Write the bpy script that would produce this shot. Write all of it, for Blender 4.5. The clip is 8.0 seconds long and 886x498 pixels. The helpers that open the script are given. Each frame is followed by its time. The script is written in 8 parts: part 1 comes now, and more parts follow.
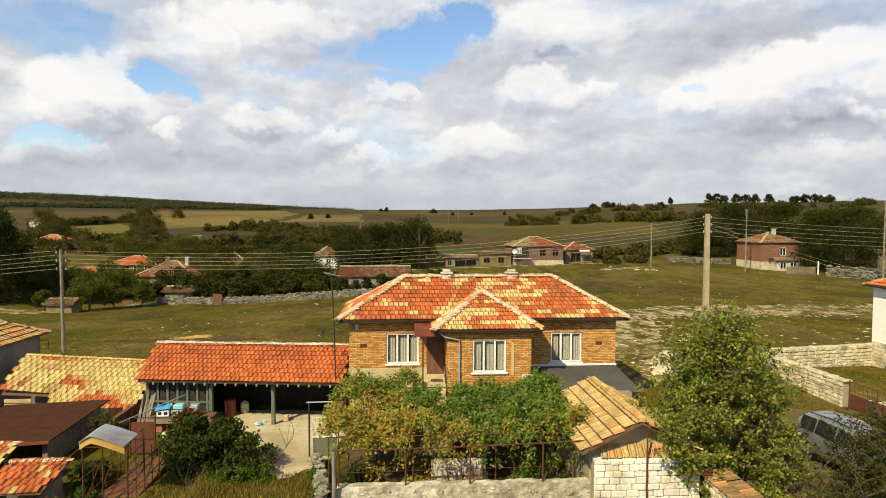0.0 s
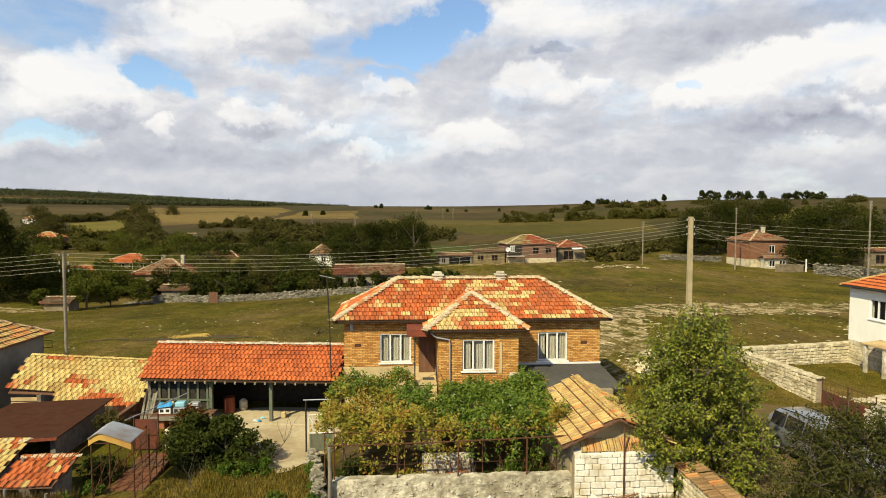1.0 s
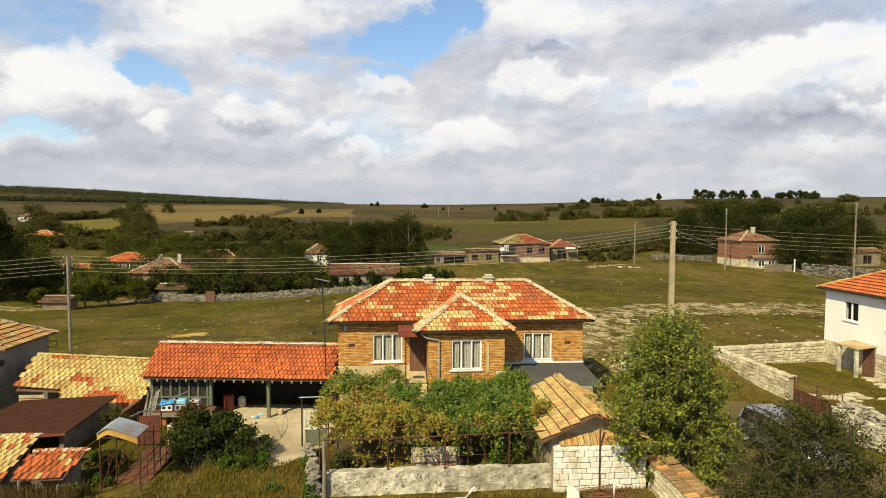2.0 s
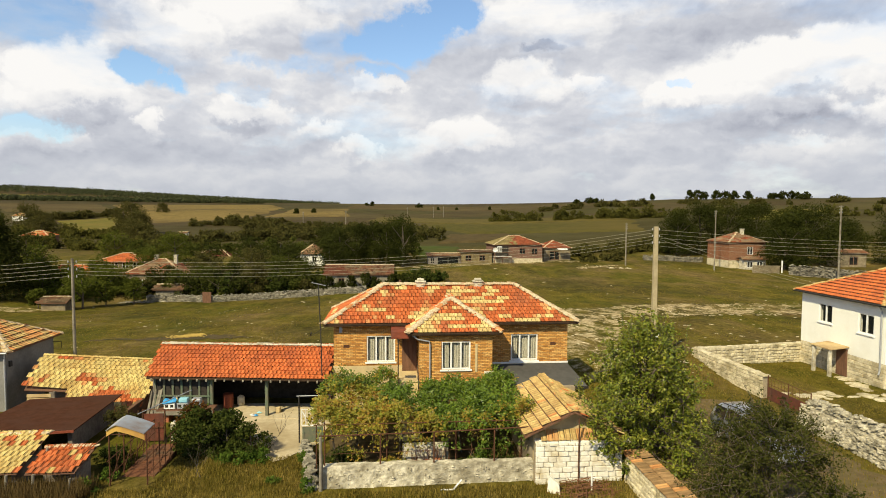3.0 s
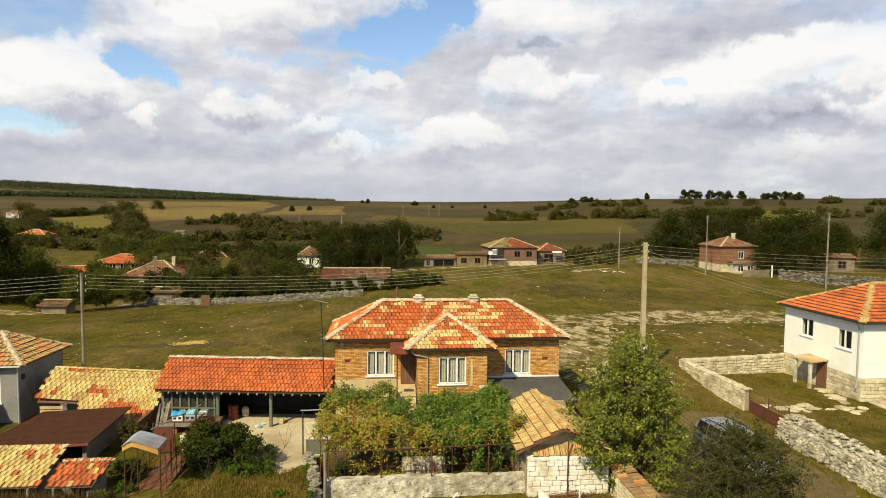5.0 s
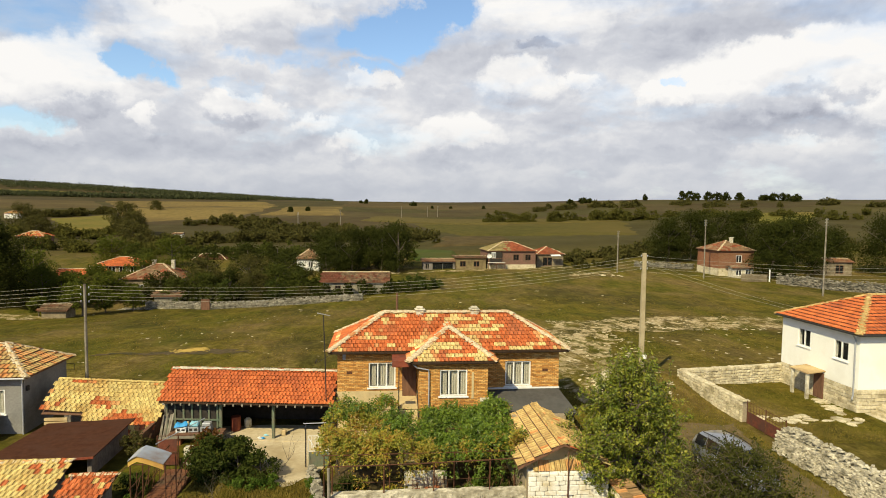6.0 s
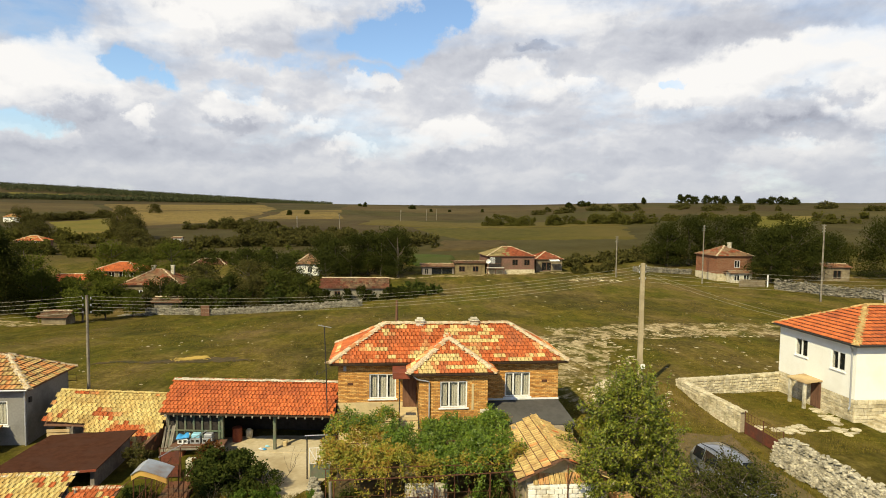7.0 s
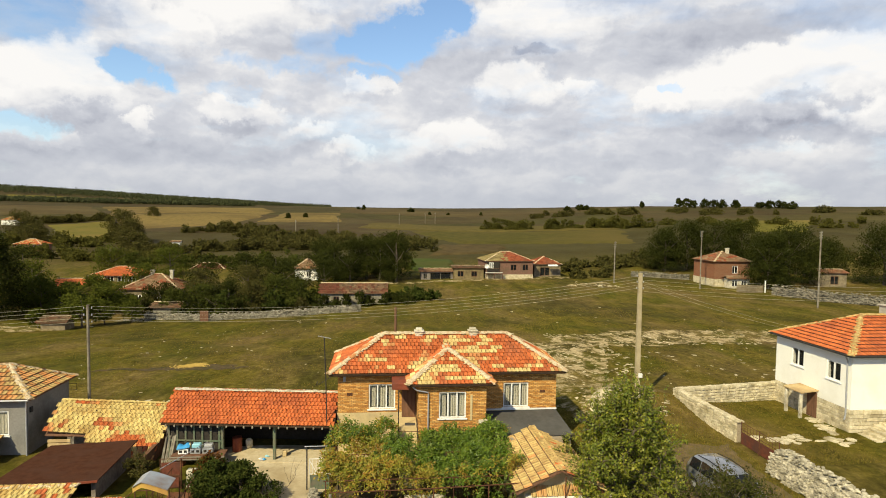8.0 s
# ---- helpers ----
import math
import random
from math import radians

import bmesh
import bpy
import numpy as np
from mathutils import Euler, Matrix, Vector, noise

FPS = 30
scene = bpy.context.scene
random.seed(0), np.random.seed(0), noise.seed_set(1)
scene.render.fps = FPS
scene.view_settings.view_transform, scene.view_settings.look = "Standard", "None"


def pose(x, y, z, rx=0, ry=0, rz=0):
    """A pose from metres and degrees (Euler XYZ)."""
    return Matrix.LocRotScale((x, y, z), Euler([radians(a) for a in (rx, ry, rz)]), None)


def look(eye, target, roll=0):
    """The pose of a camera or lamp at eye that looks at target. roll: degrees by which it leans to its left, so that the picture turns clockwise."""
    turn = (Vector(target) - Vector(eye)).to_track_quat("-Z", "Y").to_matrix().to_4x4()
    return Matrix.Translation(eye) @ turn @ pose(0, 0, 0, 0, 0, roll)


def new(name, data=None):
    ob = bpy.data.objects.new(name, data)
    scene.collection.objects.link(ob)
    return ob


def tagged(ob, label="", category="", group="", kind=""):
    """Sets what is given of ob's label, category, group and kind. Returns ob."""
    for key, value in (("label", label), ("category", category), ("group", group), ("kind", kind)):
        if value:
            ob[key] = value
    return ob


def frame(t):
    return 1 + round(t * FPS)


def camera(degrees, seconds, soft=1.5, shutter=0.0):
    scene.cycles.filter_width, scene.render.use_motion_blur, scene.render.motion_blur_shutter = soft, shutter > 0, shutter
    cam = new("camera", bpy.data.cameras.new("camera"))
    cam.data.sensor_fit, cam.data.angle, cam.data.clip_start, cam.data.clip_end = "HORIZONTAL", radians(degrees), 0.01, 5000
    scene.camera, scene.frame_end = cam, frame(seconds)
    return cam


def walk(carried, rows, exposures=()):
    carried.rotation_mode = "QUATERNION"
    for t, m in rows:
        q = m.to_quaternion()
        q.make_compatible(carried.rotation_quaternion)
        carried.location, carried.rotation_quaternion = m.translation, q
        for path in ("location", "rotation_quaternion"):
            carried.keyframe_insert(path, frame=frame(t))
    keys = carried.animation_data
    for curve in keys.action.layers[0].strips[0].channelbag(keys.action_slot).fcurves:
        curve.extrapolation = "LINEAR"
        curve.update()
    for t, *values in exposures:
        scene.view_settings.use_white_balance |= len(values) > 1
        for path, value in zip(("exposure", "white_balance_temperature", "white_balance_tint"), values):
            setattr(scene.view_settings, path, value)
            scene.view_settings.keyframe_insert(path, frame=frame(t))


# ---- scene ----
cam = camera(74.0, 8.0, soft=0.95)
PATH = [
    (0, (-1.729, -2.826, 8.298), (-1.603, -0.832, 8.207), 0.1),
    (0.5, (-1.677, -3.326, 8.489), (-1.543, -1.332, 8.392), 0.1),
    (1, (-1.615, -3.949, 8.702), (-1.472, -1.956, 8.598), 0.1),
    (1.5, (-1.509, -4.583, 8.857), (-1.359, -2.591, 8.751), 0.1),
    (2.8, (-1.306, -6.455, 9.46), (-1.139, -4.465, 9.342), 0.4),
    (3, (-1.298, -6.716, 9.501), (-1.125, -4.726, 9.388), 0.3),
    (3.5, (-1.291, -7.296, 9.733), (-1.113, -5.307, 9.62), 0.3),
    (4, (-1.336, -7.675, 10.075), (-1.153, -5.687, 9.958), 0.4),
    (4.5, (-1.43, -7.865, 10.421), (-1.244, -5.878, 10.299), 0.5),
    (6, (-1.748, -8.253, 11.575), (-1.553, -6.267, 11.451), 0.7),
    (6.5, (-1.816, -8.36, 11.873), (-1.619, -6.374, 11.751), 0.7),
    (7, (-1.852, -8.487, 12.131), (-1.653, -6.5, 12.016), 0.7),
    (7.5, (-1.889, -8.601, 12.385), (-1.688, -6.614, 12.273), 0.8),
    (8, (-1.918, -8.732, 12.647), (-1.714, -6.745, 12.541), 0.8),
]
walk(cam, [(t, look(eye, target, roll)) for t, eye, target, roll in PATH])

# ---- light ----
SUN = Vector((-0.73, -0.94, 1.08)).normalized()
sun = new("sun", bpy.data.lights.new("sun", "SUN"))
sun.data.energy, sun.data.angle, sun.data.color = 6.1, radians(0.5), (1.0, 0.875, 0.55)
sun.matrix_basis = look(SUN * 300, (0, 0, 0))


def make_world():
    w = bpy.data.worlds.new("sky")
    scene.world = w
    w.use_nodes = True
    nt = w.node_tree
    nt.nodes.clear()
    N, L = nt.nodes.new, nt.links.new
    out, mixs = N("ShaderNodeOutputWorld"), N("ShaderNodeMixShader")
    sky, bg = N("ShaderNodeTexSky"), N("ShaderNodeBackground")
    sky.sky_type, sky.sun_disc = "NISHITA", False
    sky.sun_elevation, sky.sun_rotation = math.asin(SUN.z), math.atan2(SUN.x, SUN.y)
    sky.air_density, sky.dust_density, sky.ozone_density = 1.2, 0.1, 3.5
    bg.inputs[1].default_value = 0.16
    L(sky.outputs[0], bg.inputs[0])
    co = N("ShaderNodeTexCoord")
    sep = N("ShaderNodeSeparateXYZ")
    L(co.outputs["Generated"], sep.inputs[0])

    def m(op, a, b=None, clamp=False):
        n = N("ShaderNodeMath")
        n.operation, n.use_clamp = op, clamp
        for i, v in ((0, a), (1, b)):
            if v is None:
                continue
            if isinstance(v, (int, float)):
                n.inputs[i].default_value = v
            else:
                L(v, n.inputs[i])
        return n.outputs[0]

    # cloud layer: the direction carried up to a flat ceiling, so that clouds grow flatter and closer towards the horizon
    zz = m("ADD", m("MAXIMUM", sep.outputs[2], 0.0), 0.5)
    comb = N("ShaderNodeCombineXYZ")
    L(m("DIVIDE", sep.outputs[0], zz), comb.inputs[0])
    L(m("DIVIDE", sep.outputs[1], zz), comb.inputs[1])
    L(m("MULTIPLY", sep.outputs[2], 3.0), comb.inputs[2])

    def noise_at(shift, scale, detail, rough, dist=0.0, out="Fac", src=None):
        mp = N("ShaderNodeMapping")
        mp.inputs["Location"].default_value = shift
        L(src or comb.outputs[0], mp.inputs[0])
        n = N("ShaderNodeTexNoise")
        n.inputs["Scale"].default_value, n.inputs["Detail"].default_value = scale, detail
        n.inputs["Roughness"].default_value, n.inputs["Distortion"].default_value = rough, dist
        L(mp.outputs[0], n.inputs["Vector"])
        return n.outputs[out]

    def vec(op, a, b):
        n = N("ShaderNodeVectorMath")
        n.operation = op
        for i, v in ((0, a), (1, b)):
            if isinstance(v, tuple):
                n.inputs[i].default_value = v
            else:
                L(v, n.inputs[i])
        return n.outputs["Value" if op == "LENGTH" else "Vector"]

    def ramp(fac, stops):
        r = N("ShaderNodeValToRGB")
        e = r.color_ramp.elements
        e[0].position, e[0].color = stops[0][0], (*stops[0][1], 1)
        e[1].position, e[1].color = stops[-1][0], (*stops[-1][1], 1)
        for p, c in stops[1:-1]:
            x = e.new(p)
            x.color = (*c, 1)
        L(fac, r.inputs[0])
        return r.outputs[0]

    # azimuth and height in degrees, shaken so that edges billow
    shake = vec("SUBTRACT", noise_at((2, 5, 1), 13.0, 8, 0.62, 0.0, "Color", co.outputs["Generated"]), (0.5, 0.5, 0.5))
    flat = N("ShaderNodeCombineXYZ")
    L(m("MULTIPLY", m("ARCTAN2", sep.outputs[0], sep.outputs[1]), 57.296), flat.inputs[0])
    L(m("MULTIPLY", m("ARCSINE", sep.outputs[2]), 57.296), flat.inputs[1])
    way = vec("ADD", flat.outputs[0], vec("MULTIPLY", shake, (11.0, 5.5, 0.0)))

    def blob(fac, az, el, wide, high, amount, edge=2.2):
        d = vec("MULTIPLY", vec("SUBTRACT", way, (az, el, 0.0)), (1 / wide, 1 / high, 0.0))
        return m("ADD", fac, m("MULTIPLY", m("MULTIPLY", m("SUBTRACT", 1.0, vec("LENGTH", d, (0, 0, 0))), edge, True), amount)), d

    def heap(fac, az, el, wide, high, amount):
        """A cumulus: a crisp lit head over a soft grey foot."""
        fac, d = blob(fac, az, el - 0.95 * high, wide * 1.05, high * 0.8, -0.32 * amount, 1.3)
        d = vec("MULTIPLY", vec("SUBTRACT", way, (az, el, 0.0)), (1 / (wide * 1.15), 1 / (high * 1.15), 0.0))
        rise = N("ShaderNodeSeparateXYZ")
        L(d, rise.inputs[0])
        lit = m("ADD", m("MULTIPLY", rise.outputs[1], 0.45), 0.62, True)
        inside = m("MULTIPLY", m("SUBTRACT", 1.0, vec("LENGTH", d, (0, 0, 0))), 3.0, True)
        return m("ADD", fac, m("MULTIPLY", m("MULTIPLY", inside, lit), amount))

    gaps = m("ADD", noise_at((1.3, 0.4, 0.0), 3.4, 9, 0.58, 0.1), 0.13)
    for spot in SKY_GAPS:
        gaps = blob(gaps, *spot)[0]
    gaps = m("ADD", gaps, m("MULTIPLY", m("SUBTRACT", 1.0, m("DIVIDE", m("MAXIMUM", sep.outputs[2], 0.0), 0.30), True), 0.12))
    # wide clear opening round the sun behind the viewer, unseen, added to lower the fill
    for az in (-142.0, 218.0):
        gaps = blob(gaps, az, 43.0, 75.0, 42.0, -0.5)[0]
    cover = ramp(gaps, [(0.20, (0, 0, 0)), (0.42, (0.55, 0.55, 0.55)), (0.66, (1, 1, 1))])
    tone = m("ADD", m("MULTIPLY", noise_at((4.4, 0.05, 1.7), 4.2, 7, 0.5, 0.15), 0.62), 0.235)
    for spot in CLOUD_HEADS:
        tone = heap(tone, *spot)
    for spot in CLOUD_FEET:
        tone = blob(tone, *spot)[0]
    # overhead, out of view, the cloud undersides are greyed to cut the fill light
    tone = m("SUBTRACT", tone, m("MULTIPLY", m("DIVIDE", m("SUBTRACT", sep.outputs[2], 0.38), 0.35, True), 0.75))
    # relief of the billows: density here less density a little way towards the sun
    lean = vec("MULTIPLY", vec("ADD", co.outputs["Generated"], vec("MULTIPLY", shake, (0.05, 0.05, 0.05))), (1.0, 1.0, 1.9))
    for scale, step, amount in ((6.5, 0.045, 0.42), (17.0, 0.018, 0.30), (42.0, 0.008, 0.10)):
        here = noise_at((3.1, 7.7, 0.4), scale, 4, 0.5, 0.0, "Fac", lean)
        there = noise_at((3.1 - 0.5 * step, 7.7, 0.4 + step), scale, 4, 0.5, 0.0, "Fac", lean)
        tone = m("ADD", tone, m("MULTIPLY", m("SUBTRACT", here, there), amount))
    cloud = ramp(tone, [(0.0, (0.18, 0.19, 0.215)), (0.26, (0.44, 0.46, 0.53)), (0.40, (0.58, 0.60, 0.66)), (0.53, (0.70, 0.715, 0.76)), (0.66, (0.89, 0.885, 0.885)), (0.80, (1.02, 1.0, 0.97))])
    # low down the layer thickens to an even pale grey
    low = m("SUBTRACT", 1.0, m("DIVIDE", m("MAXIMUM", sep.outputs[2], 0.0), 0.15), True)
    haze = N("ShaderNodeMix")
    haze.data_type = "RGBA"
    L(m("MULTIPLY", low, 0.8), haze.inputs[0])
    L(cloud, haze.inputs[6])
    haze.inputs[7].default_value = (0.52, 0.55, 0.61, 1)
    cb = N("ShaderNodeBackground")
    cb.inputs[1].default_value = 0.95
    L(haze.outputs[2], cb.inputs[0])
    L(m("MAXIMUM", cover, low), mixs.inputs[0])
    L(bg.outputs[0], mixs.inputs[1])
    L(cb.outputs[0], mixs.inputs[2])
    L(mixs.outputs[0], out.inputs[0])


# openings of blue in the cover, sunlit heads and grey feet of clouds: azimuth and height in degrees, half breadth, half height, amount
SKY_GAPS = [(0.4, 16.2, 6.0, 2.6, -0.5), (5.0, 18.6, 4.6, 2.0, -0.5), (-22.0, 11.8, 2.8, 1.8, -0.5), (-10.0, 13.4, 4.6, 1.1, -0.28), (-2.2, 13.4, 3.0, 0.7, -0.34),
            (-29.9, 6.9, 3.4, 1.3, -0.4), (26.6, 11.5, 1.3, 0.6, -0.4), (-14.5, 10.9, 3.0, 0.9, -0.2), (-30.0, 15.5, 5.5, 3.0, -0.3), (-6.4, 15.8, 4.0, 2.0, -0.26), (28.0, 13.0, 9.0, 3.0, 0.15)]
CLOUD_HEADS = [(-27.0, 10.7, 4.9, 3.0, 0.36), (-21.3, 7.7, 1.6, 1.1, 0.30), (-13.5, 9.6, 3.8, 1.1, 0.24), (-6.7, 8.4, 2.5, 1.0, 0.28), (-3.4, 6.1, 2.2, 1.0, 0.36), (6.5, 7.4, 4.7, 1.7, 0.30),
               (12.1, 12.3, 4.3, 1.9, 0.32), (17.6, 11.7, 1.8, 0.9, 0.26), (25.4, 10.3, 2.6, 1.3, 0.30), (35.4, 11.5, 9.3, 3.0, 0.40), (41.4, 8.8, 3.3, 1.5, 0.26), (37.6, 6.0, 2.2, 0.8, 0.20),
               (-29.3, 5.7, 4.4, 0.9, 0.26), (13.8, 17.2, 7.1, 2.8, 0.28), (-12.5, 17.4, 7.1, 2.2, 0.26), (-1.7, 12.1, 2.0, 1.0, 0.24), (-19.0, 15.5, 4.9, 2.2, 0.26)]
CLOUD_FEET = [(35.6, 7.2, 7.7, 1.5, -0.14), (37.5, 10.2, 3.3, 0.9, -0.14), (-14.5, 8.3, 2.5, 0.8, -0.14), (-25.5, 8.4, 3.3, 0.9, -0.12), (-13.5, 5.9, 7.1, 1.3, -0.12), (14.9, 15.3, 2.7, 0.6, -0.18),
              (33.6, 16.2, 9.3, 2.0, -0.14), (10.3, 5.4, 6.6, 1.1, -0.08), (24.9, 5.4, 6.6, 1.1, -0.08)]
make_world()

# ---- materials ----


class Nodes:
    """A node material with a Principled shader, built up call by call."""

    def __init__(self, name, rough=0.85, metal=0.0):
        self.mat = bpy.data.materials.new(name)
        self.mat.use_nodes = True
        self.nt = self.mat.node_tree
        self.bsdf = self.nt.nodes["Principled BSDF"]
        self.bsdf.inputs["Roughness"].default_value = rough
        self.bsdf.inputs["Metallic"].default_value = metal
        if rough > 0.55:
            self.bsdf.inputs["Specular IOR Level"].default_value = 0.5 - 0.45 * min(1, (rough - 0.55) / 0.3)
        self.pos = self.add("ShaderNodeNewGeometry").outputs["Position"]

    def add(self, kind):
        return self.nt.nodes.new(kind)

    def link(self, a, b):
        self.nt.links.new(a, b)

    def noise(self, scale, detail=5, rough=0.6, stretch=None, dist=0.0, out="Fac"):
        n = self.add("ShaderNodeTexNoise")
        n.inputs["Scale"].default_value, n.inputs["Detail"].default_value = scale, detail
        n.inputs["Roughness"].default_value, n.inputs["Distortion"].default_value = rough, dist
        self.link(self.mapped(stretch), n.inputs["Vector"])
        return n.outputs[out]

    def mapped(self, stretch=None, turn=0.0):
        if not stretch and not turn:
            return self.pos
        mp = self.add("ShaderNodeMapping")
        if stretch:
            mp.inputs["Scale"].default_value = stretch
        mp.inputs["Rotation"].default_value = (0, 0, turn)
        self.link(self.pos, mp.inputs[0])
        return mp.outputs[0]

    def ramp(self, fac, stops):
        r = self.add("ShaderNodeValToRGB")
        e = r.color_ramp.elements
        e[0].position, e[0].color = stops[0][0], (*stops[0][1], 1)
        e[1].position, e[1].color = stops[-1][0], (*stops[-1][1], 1)
        for p, c in stops[1:-1]:
            e.new(p).color = (*c, 1)
        self.link(fac, r.inputs[0])
        return r.outputs[0]

    def mix(self, fac, a, b, blend="MIX"):
        n = self.add("ShaderNodeMix")
        n.data_type, n.blend_type = "RGBA", blend
        for i, v in ((0, fac), (6, a), (7, b)):
            if isinstance(v, (int, float)):
                n.inputs[i].default_value = v
            elif isinstance(v, tuple):
                n.inputs[i].default_value = (*v, 1)
            else:
                self.link(v, n.inputs[i])
        return n.outputs[2]

    def math(self, op, a, b=0.0, clamp=False):
        n = self.add("ShaderNodeMath")
        n.operation, n.use_clamp = op, clamp
        for i, v in ((0, a), (1, b)):
            if isinstance(v, (int, float)):
                n.inputs[i].default_value = v
            else:
                self.link(v, n.inputs[i])
        return n.outputs[0]

    def color(self, c):
        self.link(c, self.bsdf.inputs["Base Color"])
        return self

    def bump(self, h, strength=0.4, distance=0.02):
        b = self.add("ShaderNodeBump")
        b.inputs["Strength"].default_value, b.inputs["Distance"].default_value = strength, distance
        self.link(h, b.inputs["Height"])
        self.link(b.outputs[0], self.bsdf.inputs["Normal"])
        return self


def surf(name, a, b, stain=None, scale=6.0, big=0.7, rough=0.85, metal=0.0, bump=0.4, distance=0.02, per_object=0.0, stretch=None):
    """A weathered surface: two tones in fine grain, a third in large stains, relief from the grain."""
    n = Nodes(name, rough, metal)
    fine = n.noise(scale, 8, 0.65, stretch)
    c = n.ramp(fine, [(0.32, a), (0.68, b)])
    if stain:
        c = n.mix(n.ramp(n.noise(big, 5, 0.6), [(0.45, (0, 0, 0)), (0.68, (1, 1, 1))]), c, stain)
    if per_object:
        r = n.add("ShaderNodeObjectInfo").outputs["Random"]
        isl = n.add("ShaderNodeNewGeometry").outputs["Random Per Island"]
        v = n.math("ADD", n.math("MULTIPLY", n.math("FRACT", n.math("ADD", r, isl)), per_object), 1 - per_object / 2)
        hsv = n.add("ShaderNodeHueSaturation")
        n.link(c, hsv.inputs["Color"])
        n.link(v, hsv.inputs["Value"])
        c = hsv.outputs[0]
    return n.color(c).bump(fine, bump, distance).mat


def leaf_mat(name, tones, per=0.6, thin=0.28, rough=0.85, shine=0.05):
    n = Nodes(name, rough)
    n.bsdf.inputs["Specular IOR Level"].default_value = shine
    isl = n.add("ShaderNodeNewGeometry").outputs["Random Per Island"]
    clump = n.math("SUBTRACT", n.math("MULTIPLY", n.noise(1.4, 3), 1.9), 0.45, True)
    c = n.ramp(n.math("ADD", n.math("MULTIPLY", isl, 0.45), n.math("MULTIPLY", clump, 0.55)), [(i / (len(tones) - 1), t) for i, t in enumerate(tones)])
    big = n.noise(0.9, 3)
    hsv = n.add("ShaderNodeHueSaturation")
    n.link(c, hsv.inputs["Color"])
    n.link(n.math("ADD", n.math("MULTIPLY", big, per), 1 - per / 2), hsv.inputs["Value"])
    n.color(hsv.outputs[0])
    tr = n.add("ShaderNodeBsdfTranslucent")
    n.link(hsv.outputs[0], tr.inputs[0])
    mx = n.add("ShaderNodeMixShader")
    mx.inputs[0].default_value = thin
    n.link(n.bsdf.outputs[0], mx.inputs[1])
    n.link(tr.outputs[0], mx.inputs[2])
    n.link(mx.outputs[0], n.nt.nodes["Material Output"].inputs[0])
    return n.mat


def brick_mat(name, tones, mortar, axis="xz", bw=0.25, bh=0.08):
    n = Nodes(name, 0.9)
    sep, comb = n.add("ShaderNodeSeparateXYZ"), n.add("ShaderNodeCombineXYZ")
    n.link(n.pos, sep.inputs[0])
    n.link(n.math("ADD", sep.outputs[0], sep.outputs[1]), comb.inputs[0])
    n.link(sep.outputs[2], comb.inputs[1])
    b = n.add("ShaderNodeTexBrick")
    b.inputs["Scale"].default_value = 1.0
    b.inputs["Brick Width"].default_value, b.inputs["Row Height"].default_value = bw, bh
    b.inputs["Mortar Size"].default_value, b.inputs["Mortar Smooth"].default_value = 0.011, 0.3
    b.inputs["Color1"].default_value, b.inputs["Color2"].default_value = (0, 0, 0, 1), (1, 1, 1, 1)
    b.inputs["Mortar"].default_value = (0.5, 0.5, 0.5, 1)
    n.link(comb.outputs[0], b.inputs["Vector"])
    c = n.ramp(b.outputs["Color"], [(i / (len(tones) - 1), t) for i, t in enumerate(tones)])
    c = n.mix(n.ramp(n.noise(9, 6), [(0.35, (0, 0, 0)), (0.75, (0.55, 0.55, 0.55))]), c, tones[-1])
    c = n.mix(n.ramp(n.noise(1.2, 5), [(0.5, (0, 0, 0)), (0.8, (0.5, 0.5, 0.5))]), c, tones[0])
    c = n.mix(b.outputs["Fac"], c, mortar)
    n.color(c)
    h = n.math("SUBTRACT", n.math("MULTIPLY", n.noise(40, 3), 0.4), b.outputs["Fac"])
    return n.bump(h, 1.0, 0.03).mat


TILE_RED = surf("clay_tile_orange", (0.38, 0.088, 0.027), (0.54, 0.16, 0.052), (0.33, 0.105, 0.045), 5, 0.9, 0.8, per_object=0.45)
TILE_PALE = surf("clay_tile_straw", (0.46, 0.345, 0.12), (0.68, 0.54, 0.22), (0.44, 0.28, 0.09), 5, 0.9, 0.8, per_object=0.35)
TILE_BUFF = surf("clay_tile_buff", (0.34, 0.225, 0.08), (0.58, 0.43, 0.18), (0.34, 0.21, 0.085), 9, 2.0, 0.8, per_object=0.3)
TILE_ORANGE = surf("clay_tile_ochre_orange", (0.42, 0.17, 0.055), (0.56, 0.27, 0.10), (0.46, 0.27, 0.11), 4, 1.0, 0.8, per_object=0.4)
TILE_BRIGHT = surf("clay_tile_new", (0.42, 0.10, 0.029), (0.56, 0.165, 0.05), (0.36, 0.095, 0.036), 5, 0.7, 0.75, per_object=0.34)
TILE_FADED = surf("clay_tile_faded", (0.46, 0.20, 0.075), (0.60, 0.31, 0.13), (0.42, 0.16, 0.06), 5, 0.9, 0.8, per_object=0.3)
TILE_CREAM = surf("clay_tile_cream", (0.52, 0.38, 0.145), (0.68, 0.54, 0.25), (0.48, 0.31, 0.12), 5, 0.9, 0.8, per_object=0.3)
MORTAR = surf("ridge_mortar", (0.36, 0.29, 0.18), (0.70, 0.60, 0.42), (0.46, 0.30, 0.17), 11, 3.0, 0.95, bump=0.9, distance=0.04)
BRICK = brick_mat("orange_brick", [(0.32, 0.11, 0.022), (0.60, 0.27, 0.060), (0.76, 0.46, 0.16)], (0.28, 0.165, 0.07))
# red brick tones lowered to paint in the cloud shadow over the far house
FAR_BRICK_SHADED = brick_mat("shaded_red_brick", [(0.20, 0.07, 0.035), (0.28, 0.115, 0.06), (0.31, 0.16, 0.095)], (0.26, 0.17, 0.11))
